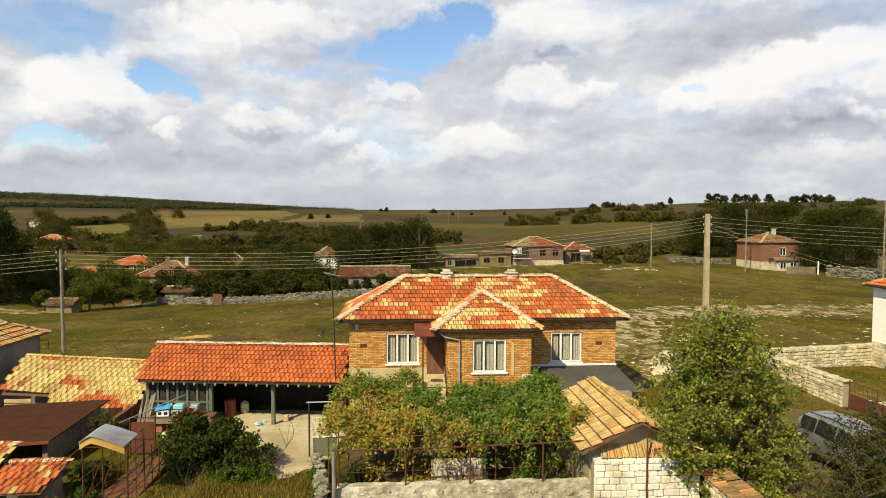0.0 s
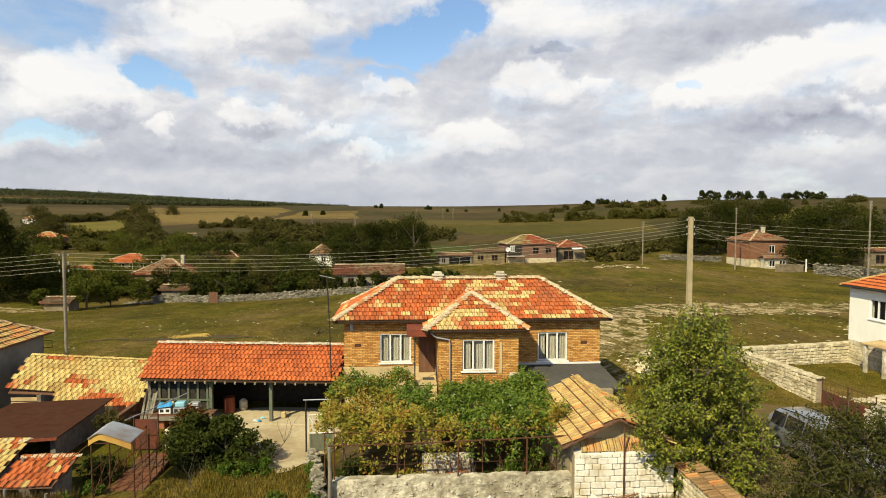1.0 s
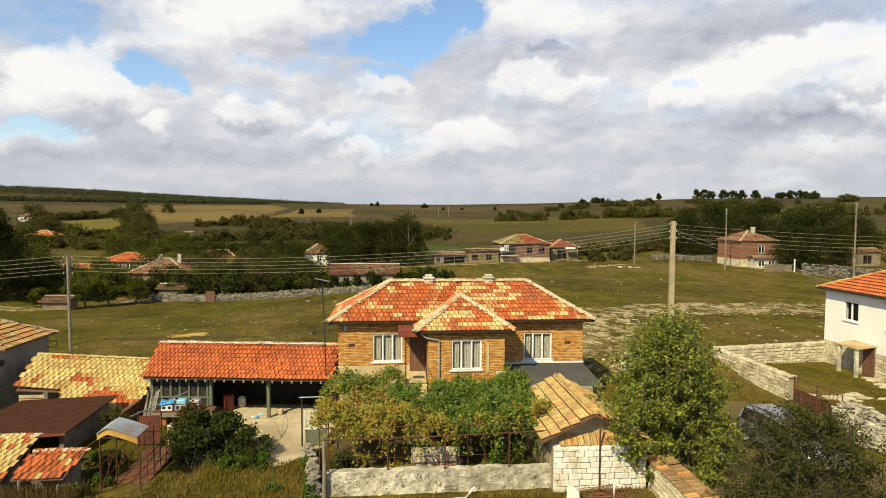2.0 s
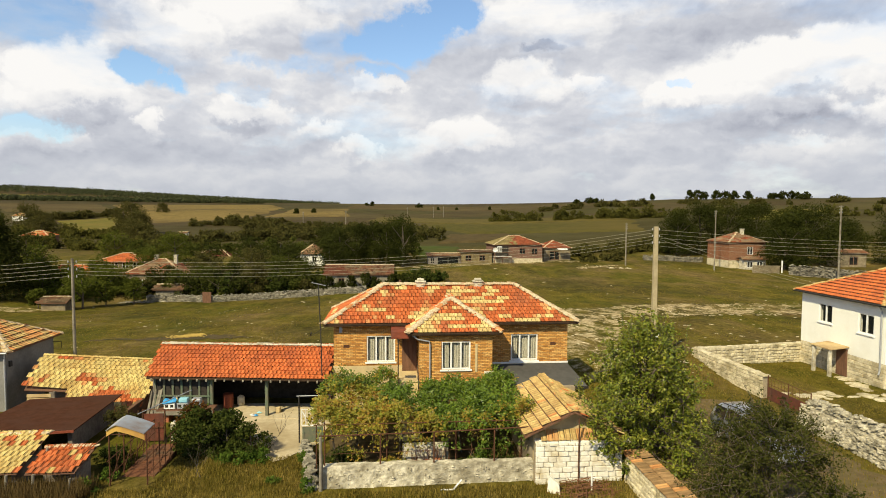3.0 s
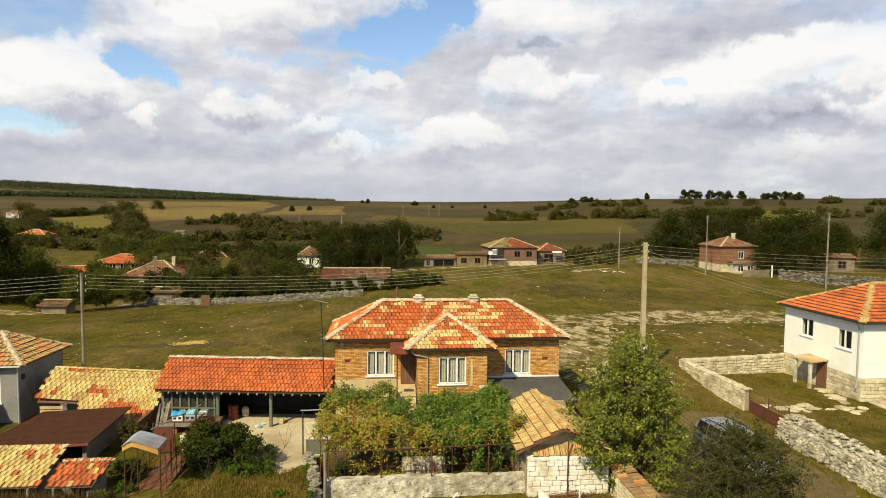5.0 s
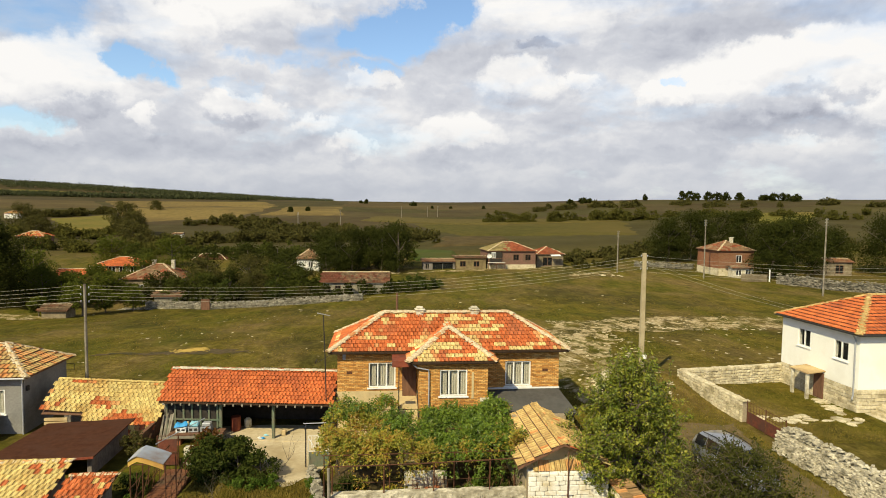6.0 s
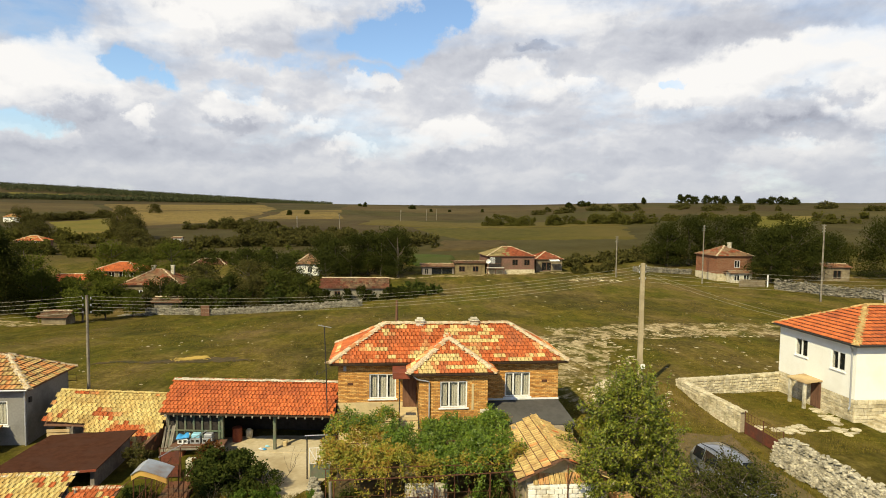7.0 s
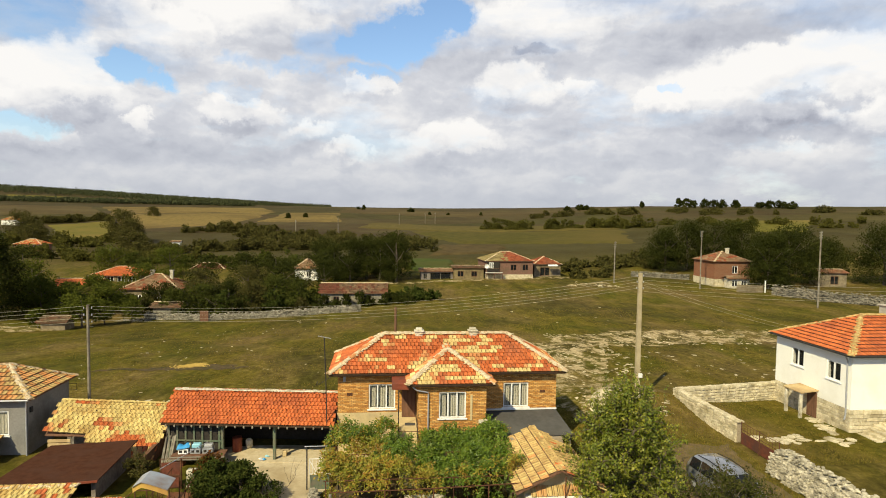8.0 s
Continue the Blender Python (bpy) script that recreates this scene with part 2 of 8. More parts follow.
PLASTER_YELLOW = surf("ochre_plaster", (0.52, 0.40, 0.20), (0.60, 0.48, 0.27), (0.42, 0.33, 0.19), 12, 1.0, 0.9)
WHITE_WALL = surf("white_render", (0.80, 0.79, 0.72), (0.85, 0.845, 0.78), (0.76, 0.74, 0.66), 14, 0.6, 0.9, bump=0.15)
GREY_WALL = surf("grey_render", (0.19, 0.182, 0.168), (0.26, 0.25, 0.232), (0.15, 0.143, 0.13), 10, 0.7, 0.9)
CONCRETE = surf("concrete", (0.38, 0.35, 0.30), (0.50, 0.47, 0.40), (0.30, 0.27, 0.22), 9, 0.8, 0.9)
DARK_BLOCK = surf("grey_blockwork", (0.16, 0.14, 0.12), (0.26, 0.23, 0.20), (0.12, 0.10, 0.09), 7, 0.9, 0.95)
LIME = surf("limestone", (0.46, 0.39, 0.25), (0.68, 0.61, 0.44), (0.32, 0.27, 0.16), 7, 1.4, 0.92, bump=0.7, distance=0.03, per_object=0.35)
WHITE_STONE = surf("whitewashed_block", (0.66, 0.63, 0.54), (0.80, 0.77, 0.68), (0.50, 0.42, 0.27), 8, 1.6, 0.92, bump=0.6, distance=0.02, per_object=0.2)
RUBBLE = surf("weathered_rubble", (0.17, 0.155, 0.12), (0.42, 0.38, 0.29), (0.13, 0.12, 0.09), 6, 1.8, 0.95, bump=0.8, distance=0.03, per_object=0.6)
# darker copy of RUBBLE: cloud shade on the far walls put into the colour
RUBBLE_SHADED = surf("shaded_field_stone", (0.11, 0.10, 0.078), (0.31, 0.28, 0.215), (0.095, 0.087, 0.066), 3, 0.9, 0.95, bump=0.8, distance=0.06, per_object=0.6)
RUBBLE_PALE = surf("pale_rubble", (0.28, 0.25, 0.18), (0.58, 0.53, 0.41), (0.20, 0.18, 0.13), 6, 1.8, 0.95, bump=0.8, distance=0.03, per_object=0.6)
WHITEWASH = surf("flaking_whitewash", (0.44, 0.39, 0.29), (0.70, 0.66, 0.54), (0.26, 0.22, 0.14), 5, 1.7, 0.95, bump=0.9, distance=0.05)
LIMEWASH = surf("weathered_limewash", (0.27, 0.24, 0.17), (0.76, 0.70, 0.55), (0.24, 0.21, 0.145), 5, 1.3, 0.95, bump=1.0, distance=0.04)
TWIG = surf("red_brown_twigs", (0.13, 0.06, 0.032), (0.24, 0.12, 0.065), None, 14, 1, 0.9)
RUST_RED = surf("rust_red_sheet", (0.10, 0.03, 0.018), (0.17, 0.055, 0.032), (0.08, 0.04, 0.03), 6, 1.3, 0.75)
TILE_WORN = surf("clay_tile_worn", (0.20, 0.12, 0.055), (0.38, 0.24, 0.115), (0.15, 0.10, 0.05), 6, 1.5, 0.9, per_object=0.4)
JOINT = surf("earth_mortar", (0.26, 0.21, 0.14), (0.36, 0.30, 0.21), None, 9, 1, 0.95)
WHITE_PAINT = surf("white_paint", (0.74, 0.74, 0.72), (0.82, 0.82, 0.80), (0.66, 0.65, 0.60), 20, 1.5, 0.5, bump=0.1)
WOOD_GREY = surf("weathered_wood", (0.17, 0.15, 0.12), (0.30, 0.27, 0.21), (0.12, 0.10, 0.08), 9, 1.5, 0.85, stretch=(1, 1, 0.15))
WOOD_GREEN = surf("old_green_wood", (0.07, 0.10, 0.07), (0.15, 0.18, 0.12), (0.16, 0.14, 0.10), 9, 1.5, 0.8, stretch=(1, 1, 0.2))
WOOD_BROWN = surf("brown_wood", (0.10, 0.05, 0.03), (0.19, 0.10, 0.06), None, 8, 1, 0.75, stretch=(1, 1, 0.2))
CREAM_BOARD = surf("straw_wood", (0.45, 0.33, 0.16), (0.58, 0.44, 0.24), (0.36, 0.24, 0.12), 8, 1, 0.85)
STRAW = surf("yellow_straw", (0.46, 0.32, 0.08), (0.64, 0.47, 0.15), None, 12, 1, 0.95)
# wood of decks and fascias, darkened to paint in the shade under the eaves
WOOD_SHADE = surf("eave_shade_wood", (0.035, 0.022, 0.014), (0.07, 0.045, 0.03), None, 8, 1, 0.85, stretch=(1, 1, 0.2))
BROWN_SHEET = surf("brown_roof_sheet", (0.046, 0.018, 0.010), (0.076, 0.032, 0.018), (0.062, 0.030, 0.020), 3, 0.8, 0.85, bump=0.1)
DARK_SHEET = surf("dark_grey_sheet", (0.065, 0.062, 0.058), (0.085, 0.082, 0.078), (0.10, 0.098, 0.09), 4, 0.6, 0.85, bump=0.1)
TIN = surf("galvanised_tin", (0.42, 0.46, 0.50), (0.56, 0.60, 0.64), (0.36, 0.30, 0.26), 6, 1.5, 0.45, 0.6, bump=0.15)
OCHRE_PAINT = surf("ochre_painted_tin", (0.50, 0.30, 0.06), (0.60, 0.38, 0.09), (0.40, 0.22, 0.06), 6, 1.5, 0.6, bump=0.1)
RUST = surf("rusted_iron", (0.07, 0.035, 0.022), (0.15, 0.07, 0.04), None, 12, 1, 0.85, 0.2)
RED_IRON = surf("red_oxide_iron", (0.19, 0.042, 0.020), (0.27, 0.07, 0.035), (0.12, 0.05, 0.035), 6, 1.3, 0.65, 0.1)
DARK_IRON = surf("dark_iron", (0.03, 0.028, 0.026), (0.06, 0.055, 0.05), None, 12, 1, 0.7, 0.4)
ZINC = surf("grey_pipe", (0.34, 0.35, 0.37), (0.44, 0.45, 0.47), None, 8, 1, 0.5, 0.3, bump=0.1)
POLE_MAT = surf("pole_concrete", (0.34, 0.28, 0.17), (0.44, 0.37, 0.24), (0.28, 0.23, 0.14), 7, 0.9, 0.9)
BARK = surf("bark", (0.07, 0.055, 0.04), (0.16, 0.13, 0.10), None, 14, 1, 0.95, bump=0.9, distance=0.03, stretch=(1, 1, 0.3))
# near-black colour that stands in for the shade inside rooms and openings
SHADE_IN = surf("interior_shade", (0.03, 0.026, 0.022), (0.05, 0.044, 0.038), None, 5, 1, 0.95)
WIRE_MAT = surf("wire", (0.30, 0.28, 0.21), (0.40, 0.375, 0.29), None, 5, 1, 0.7, 0.1)
CURTAIN = surf("lace_curtain", (0.58, 0.55, 0.44), (0.78, 0.75, 0.64), None, 14, 1, 0.9, stretch=(4, 4, 0.2))
CARDBOARD = surf("brick_red_clay", (0.30, 0.10, 0.05), (0.42, 0.17, 0.09), None, 8, 1, 0.9)
STEP_BRICK = surf("worn_brick_paving", (0.13, 0.055, 0.030), (0.20, 0.09, 0.05), (0.10, 0.07, 0.045), 8, 1, 0.92)
BLUE = surf("blue_plastic", (0.03, 0.22, 0.50), (0.06, 0.32, 0.62), None, 6, 1, 0.4, bump=0.1)
PALE_BLUE = surf("pale_blue_plastic", (0.22, 0.50, 0.62), (0.32, 0.60, 0.70), None, 6, 1, 0.4, bump=0.1)


def glass_mat():
    n = Nodes("window_glass", 0.06)
    n.bsdf.inputs["Base Color"].default_value = (0.02, 0.024, 0.026, 1)
    n.bsdf.inputs["Alpha"].default_value = 0.28
    return n.mat


GLASS = glass_mat()
LEAF_TREE = leaf_mat("plum_leaves", [(0.050, 0.080, 0.009), (0.105, 0.138, 0.013), (0.20, 0.21, 0.022), (0.40, 0.34, 0.05)], 0.7, 0.15, 0.5, 0.3)
LEAF_OLIVE = leaf_mat("thin_olive_leaves", [(0.036, 0.043, 0.010), (0.058, 0.064, 0.014), (0.10, 0.09, 0.024)])
LEAF_VINE = leaf_mat("vine_leaves_green", [(0.045, 0.080, 0.009), (0.075, 0.125, 0.010), (0.13, 0.19, 0.015), (0.22, 0.25, 0.03)], 0.9, 0.22, 0.45, 0.4)
LEAF_VINE_Y = leaf_mat("vine_leaves_turning", [(0.10, 0.13, 0.012), (0.17, 0.19, 0.018), (0.29, 0.25, 0.03), (0.30, 0.16, 0.024), (0.17, 0.075, 0.018)], 0.8, 0.22, 0.5, 0.3)
LEAF_DARK = leaf_mat("dark_shrub_leaves", [(0.024, 0.036, 0.007), (0.048, 0.064, 0.012), (0.095, 0.10, 0.022)])
LEAF_FAR = leaf_mat("far_tree_leaves", [(0.022, 0.027, 0.005), (0.030, 0.035, 0.006), (0.040, 0.044, 0.008)], 0.9, 0.12)
LEAF_GARDEN = leaf_mat("garden_tree_leaves", [(0.040, 0.048, 0.009), (0.055, 0.064, 0.011), (0.075, 0.076, 0.015)], 0.9, 0.2)
LEAF_RED = leaf_mat("reddened_leaves", [(0.05, 0.05, 0.010), (0.10, 0.045, 0.012), (0.15, 0.05, 0.015)])
LEAF_HEDGE = leaf_mat("far_scrub_leaves", [(0.050, 0.050, 0.013), (0.080, 0.074, 0.020), (0.115, 0.094, 0.030)], 0.8, 0.35)
# lighter variant of LEAF_GARDEN: sunlight on the orchard painted into the leaves
LEAF_ORCHARD_LIT = leaf_mat("sunlit_orchard_leaves", [(0.055, 0.068, 0.010), (0.085, 0.10, 0.014), (0.125, 0.128, 0.022)], 0.8, 0.35)
LEAF_SCRUB = leaf_mat("pale_scrub_leaves", [(0.065, 0.065, 0.014), (0.10, 0.095, 0.02), (0.13, 0.115, 0.03)], 0.8, 0.45)
# ridge leaves lightened and blued: distance haze is painted into the tones
LEAF_FOREST_HAZE = leaf_mat("hazed_forest_leaves", [(0.050, 0.058, 0.026), (0.064, 0.072, 0.032), (0.078, 0.082, 0.036)])
GRASS_DRY = leaf_mat("dry_grass", [(0.15, 0.115, 0.02), (0.28, 0.20, 0.055), (0.12, 0.115, 0.014), (0.20, 0.13, 0.03), (0.10, 0.10, 0.012)], 0.9)
GRASS_STRAW = leaf_mat("straw_grass", [(0.075, 0.070, 0.010), (0.15, 0.118, 0.020), (0.25, 0.185, 0.042), (0.38, 0.28, 0.09)], 0.9, 0.3)
WEEDS_BROWN = leaf_mat("dry_brown_weeds", [(0.09, 0.06, 0.022), (0.15, 0.10, 0.04), (0.07, 0.06, 0.015)])
GRASS_GREEN = leaf_mat("green_weeds", [(0.05, 0.09, 0.012), (0.08, 0.13, 0.018), (0.10, 0.12, 0.025)])


def meadow_color(n):
    """Grazed turf: green and straw grain, dry and dark blotches, stone specks, tufts."""
    fine = n.noise(2.2, 10, 0.7)
    mid = n.noise(0.16, 9, 0.7, stretch=(1.3, 0.55, 1), dist=0.5)
    grass = n.ramp(fine, [(0.3, (0.058, 0.049, 0.006)), (0.5, (0.108, 0.084, 0.012)), (0.72, (0.190, 0.148, 0.034))])
    green = n.ramp(fine, [(0.3, (0.042, 0.042, 0.005)), (0.7, (0.100, 0.090, 0.010))])
    c = n.mix(n.ramp(mid, [(0.42, (0, 0, 0)), (0.56, (1, 1, 1))]), grass, green)
    dry = n.ramp(n.noise(0.09, 8, 0.65, stretch=(1.2, 0.6, 1)), [(0.46, (0, 0, 0)), (0.62, (0.85, 0.85, 0.85))])
    c = n.mix(dry, c, n.ramp(fine, [(0.3, (0.085, 0.055, 0.018)), (0.7, (0.19, 0.135, 0.050))]))
    blot = n.ramp(n.noise(0.05, 9, 0.68, stretch=(1.0, 0.8, 1), dist=0.8), [(0.47, (0, 0, 0)), (0.60, (0.75, 0.75, 0.75))])
    c = n.mix(blot, c, n.ramp(fine, [(0.3, (0.030, 0.028, 0.005)), (0.7, (0.070, 0.058, 0.012))]))
    stones = n.ramp(n.noise(1.1, 12, 0.78, stretch=(1, 0.5, 1)), [(0.68, (0, 0, 0)), (0.76, (0.8, 0.8, 0.8))])
    c = n.mix(stones, c, (0.28, 0.24, 0.17))
    tufts = n.noise(0.7, 8, 0.7, stretch=(1.1, 0.5, 1))
    hs = n.add("ShaderNodeHueSaturation")
    n.link(c, hs.inputs["Color"])
    grain = n.noise(4.0, 6, 0.75, stretch=(1, 0.45, 1))
    shade = n.math("MULTIPLY", n.math("ADD", n.math("MULTIPLY", tufts, 2.2), -0.08), n.math("ADD", n.math("MULTIPLY", grain, 1.5), 0.25))
    n.link(shade, hs.inputs["Value"])
    return hs.outputs[0], fine


def ground_mat():
    n = Nodes("ground", 0.95)
    c, fine = meadow_color(n)
    # broad farm strips further out
    sep = n.add("ShaderNodeSeparateXYZ")
    n.link(n.pos, sep.inputs[0])
    far = n.math("DIVIDE", n.math("SUBTRACT", sep.outputs[1], 125.0), 45.0, True)
    vor = n.add("ShaderNodeTexVoronoi")
    vor.inputs["Scale"].default_value = 1.0
    n.link(n.mapped((0.0042, 0.0095, 0.0), 0.25), vor.inputs["Vector"])
    s2 = n.add("ShaderNodeSeparateColor")
    n.link(vor.outputs["Color"], s2.inputs[0])
    strips = n.ramp(s2.outputs[0], [(0.0, (0.050, 0.033, 0.016)), (0.25, (0.062, 0.044, 0.018)), (0.45, (0.046, 0.041, 0.010)),
                                     (0.62, (0.085, 0.062, 0.024)), (0.8, (0.050, 0.044, 0.011)), (1.0, (0.045, 0.033, 0.015))])
    strips = n.mix(n.ramp(n.noise(0.05, 8, 0.65), [(0.35, (0, 0, 0)), (0.7, (0.7, 0.7, 0.7))]), strips, (0.070, 0.062, 0.026))
    worn = n.add("ShaderNodeHueSaturation")
    n.link(strips, worn.inputs["Color"])
    n.link(n.math("ADD", n.math("MULTIPLY", n.noise(0.03, 10, 0.72, stretch=(1, 0.5, 1)), 1.6), 0.2), worn.inputs["Value"])
    c = n.mix(far, c, worn.outputs[0])
    return n.color(c).bump(fine, 0.9, 0.08).mat


GROUND = ground_mat()


def track_mat():
    n = Nodes("pale_limestone_earth", 0.95)
    fine = n.noise(3.0, 9, 0.7)
    pale = n.ramp(fine, [(0.3, (0.24, 0.18, 0.085)), (0.55, (0.44, 0.35, 0.20)), (0.75, (0.60, 0.50, 0.32))])
    grass = meadow_color(n)[0]
    worn = n.ramp(n.noise(0.8, 12, 0.78, stretch=(0.8, 0.6, 1), dist=0.4), [(0.47, (0, 0, 0)), (0.56, (1, 1, 1))])
    return n.color(n.mix(worn, grass, pale)).bump(fine, 0.8, 0.06).mat


PATH_MAT = track_mat()
YARD = surf("yard_concrete", (0.44, 0.36, 0.23), (0.56, 0.48, 0.33), (0.34, 0.27, 0.16), 5, 0.5, 0.92)
# bare earth, its colour lowered to hold the tree shade over the lane
EARTH_SHADED = surf("shaded_bare_earth", (0.10, 0.072, 0.038), (0.18, 0.13, 0.072), (0.10, 0.085, 0.035), 3, 0.7, 0.95, bump=0.7)
DRYSOIL = surf("garden_soil", (0.06, 0.045, 0.024), (0.12, 0.088, 0.046), (0.05, 0.048, 0.018), 3, 0.7, 0.95, bump=0.7)

# ---- building blocks ----
WORLD = {}


class Shape:
    """Vertices and faces of one mesh, in world metres."""

    def __init__(self):
        self.v, self.f, self.m = [], [], []

    def face(self, pts, mi=0):
        k = len(self.v)
        self.v += [tuple(p) for p in pts]
        self.f.append(tuple(range(k, k + len(pts))))
        self.m.append(mi)
        return self

    def add(self, verts, faces, mi=0):
        k = len(self.v)
        self.v += [tuple(p) for p in verts]
        self.f += [tuple(i + k for i in f) for f in faces]
        self.m += [mi] * len(faces)
        return self

    def box(self, x0, x1, y0, y1, z0, z1, c=0.0, mi=0, m=None):
        """A box with chamfered edges of width c, turned by m if given."""
        if c <= 0:
            vs = [(x, y, z) for z in (z0, z1) for y in (y0, y1) for x in (x0, x1)]
            fs = [(0, 2, 3, 1), (4, 5, 7, 6), (0, 1, 5, 4), (2, 6, 7, 3), (0, 4, 6, 2), (1, 3, 7, 5)]
        else:
            c = min(c, (x1 - x0) / 2.2, (y1 - y0) / 2.2, (z1 - z0) / 2.2)
            vs, fs, ids = [], [], {}
            for sx in (0, 1):
                for sy in (0, 1):
                    for sz in (0, 1):
                        X, Y, Z = (x0, x1)[sx], (y0, y1)[sy], (z0, z1)[sz]
                        dx, dy, dz = (c, -c)[sx], (c, -c)[sy], (c, -c)[sz]
                        for a, p in enumerate(((X, Y + dy, Z + dz), (X + dx, Y, Z + dz), (X + dx, Y + dy, Z))):
                            ids[sx, sy, sz, a] = len(vs)
                            vs.append(p)
                        fs.append(tuple(ids[sx, sy, sz, a] for a in range(3)))
            for a in range(3):
                b, d = (a + 1) % 3, (a + 2) % 3
                for s in (0, 1):
                    q = []
                    for u, w in ((0, 0), (1, 0), (1, 1), (0, 1)):
                        key = [0, 0, 0]
                        key[a], key[b], key[d] = s, u, w
                        q.append(ids[(*key, a)])
                    fs.append(tuple(q))
                    for t in (0, 1):
                        k0, k1 = [0, 0, 0], [0, 0, 0]
                        k0[a], k0[b], k0[d] = s, t, 0
                        k1[a], k1[b], k1[d] = s, t, 1
                        fs.append((ids[(*k0, a)], ids[(*k0, b)], ids[(*k1, b)], ids[(*k1, a)]))
        if m is not None:
            vs = [m @ Vector(p) for p in vs]
        return self.add(vs, fs, mi)

    def tube(self, pts, radii, sides=8, mi=0, caps=True):
        """A round bar along the points, with a radius at each."""
        pts = [Vector(p) for p in pts]
        if isinstance(radii, (int, float)):
            radii = [radii] * len(pts)
        vs, fs = [], []
        side = None
        for i, p in enumerate(pts):
            d = (pts[min(i + 1, len(pts) - 1)] - pts[max(i - 1, 0)]).normalized()
            if side is None:
                side = d.orthogonal().normalized()
            else:
                side = (side - d * side.dot(d)).normalized()
            up = d.cross(side)
            for k in range(sides):
                a = 2 * math.pi * k / sides
                vs.append(p + radii[i] * (side * math.cos(a) + up * math.sin(a)))
        for i in range(len(pts) - 1):
            for k in range(sides):
                a, b = i * sides + k, i * sides + (k + 1) % sides
                fs.append((a, b, b + sides, a + sides))
        if caps:
            fs.append(tuple(range(sides))[::-1])
            fs.append(tuple((len(pts) - 1) * sides + k for k in range(sides)))
        return self.add(vs, fs, mi)

    def prism(self, poly, off, mi=0):
        """The polygon swept along the offset."""
        a = [Vector(p) for p in poly]
        b = [p + Vector(off) for p in a]
        n = len(a)
        fs = [tuple(range(n))[::-1], tuple(range(n, 2 * n))] + [(i, (i + 1) % n, n + (i + 1) % n, n + i) for i in range(n)]
        return self.add(a + b, fs, mi)

    def mesh(self, name, mats, smooth=False):
        me = bpy.data.meshes.new(name)
        me.from_pydata(self.v, [], self.f)
        for q in mats if isinstance(mats, (list, tuple)) else [mats]:
            me.materials.append(q)
        if any(self.m):
            me.polygons.foreach_set("material_index", self.m)
        if smooth:
            me.polygons.foreach_set("use_smooth", [True] * len(self.f))
        bm = bmesh.new()
        bm.from_mesh(me)
        bmesh.ops.remove_doubles(bm, verts=bm.verts[:], dist=0.0004)
        bmesh.ops.recalc_face_normals(bm, faces=bm.faces[:])
        bm.to_mesh(me)
        bm.free()
        me.update()
        return me


def thing(name, at, label, category, group="", kind=""):
    ob = new(name)
    ob.empty_display_size = 0.2
    ob.matrix_basis = Matrix.Translation(at)
    WORLD[ob] = ob.matrix_basis.copy()
    return tagged(ob, label, category, group, kind)


def hang(ob, parent, m=None):
    """Puts ob under the parent, with the world pose m."""
    ob.parent = parent
    ob.matrix_parent_inverse = WORLD[parent].inverted()
    ob.matrix_basis = m if m is not None else Matrix()
    WORLD[ob] = ob.matrix_basis.copy()
    return ob


def part(name, shape, mats, parent, label="", smooth=False):
    me = shape.mesh(name, mats, smooth) if isinstance(shape, Shape) else shape
    ob = hang(new(name, me), parent)
    return tagged(ob, label)


def whole(name, shape, mats, label, category, group="", kind="", smooth=False):
    """A thing that is one mesh."""
    ob = new(name, shape.mesh(name, mats, smooth))
    WORLD[ob] = Matrix()
    return tagged(ob, label, category, group, kind)


# ---- the lie of the land ----
def smooth01(v, a, b):
    t = np.clip((np.asarray(v, float) - a) / (b - a), 0, 1)
    return t * t * (3 - 2 * t)


def bell(x, y, cx, cy, sx, sy):
    return np.exp(-((x - cx) / sx) ** 2 - ((y - cy) / sy) ** 2)


def land(x, y):
    """Height of the ground."""
    x, y = np.asarray(x, float), np.asarray(y, float)
    d = np.hypot(x + 1.5, y + 7)
    az = np.degrees(np.arctan2(x + 1.5, np.maximum(y + 7, 1e-3)))
    h = -0.85 + 0 * x
    h = h - 0.37 * bell(x, y, -7, 22, 17, 8) + 0.35 * bell(x, y, 24, 25, 9, 9)
    h = h + 1.25 * bell(x, y, 16.5, 31.5, 4.5, 3.5) + 0.3 * bell(x, y, 36, 110, 25, 14)
    h = h - 3.1 * bell(x, y, -48, 90, 34, 38) - 1.3 * bell(x, y, -12, 84, 26, 24) - 1.3 * bell(x, y, -108, 182, 50, 45) - 2.4 * bell(x, y, -212, 348, 80, 70)
    rise = np.interp(d, [0, 125, 200, 300, 480, 700, 900, 1300, 4000], [0, 0, 2.4, 4.6, 11.0, 19.5, 28, 27, 0])
    right = np.interp(d, [0, 140, 300, 520, 700, 1300, 4000], [0, 0, 5, 12.5, 8, 4, 0]) * smooth01(az, 4, 28)
    ridge = 20 * smooth01(-az, 8, 33) * smooth01(d, 800, 1450)
    ridge = ridge + 12 * smooth01(-az, 2, 14) * smooth01(d, 1000, 1500)
    h = h + (rise + right + ridge) * np.where(y > 0, 1, 0)
    fine = 0.10 * np.sin(x * 0.55 + 1.3 * np.sin(y * 0.31)) * np.sin(y * 0.47 + 0.8 * np.sin(x * 0.23))
    calm = smooth01(np.maximum(np.abs(x + 4) - 18, np.abs(y - 22) - 9), 0, 10)
    return h + fine * calm


def land_at(x, y):
    return float(land(x, y))


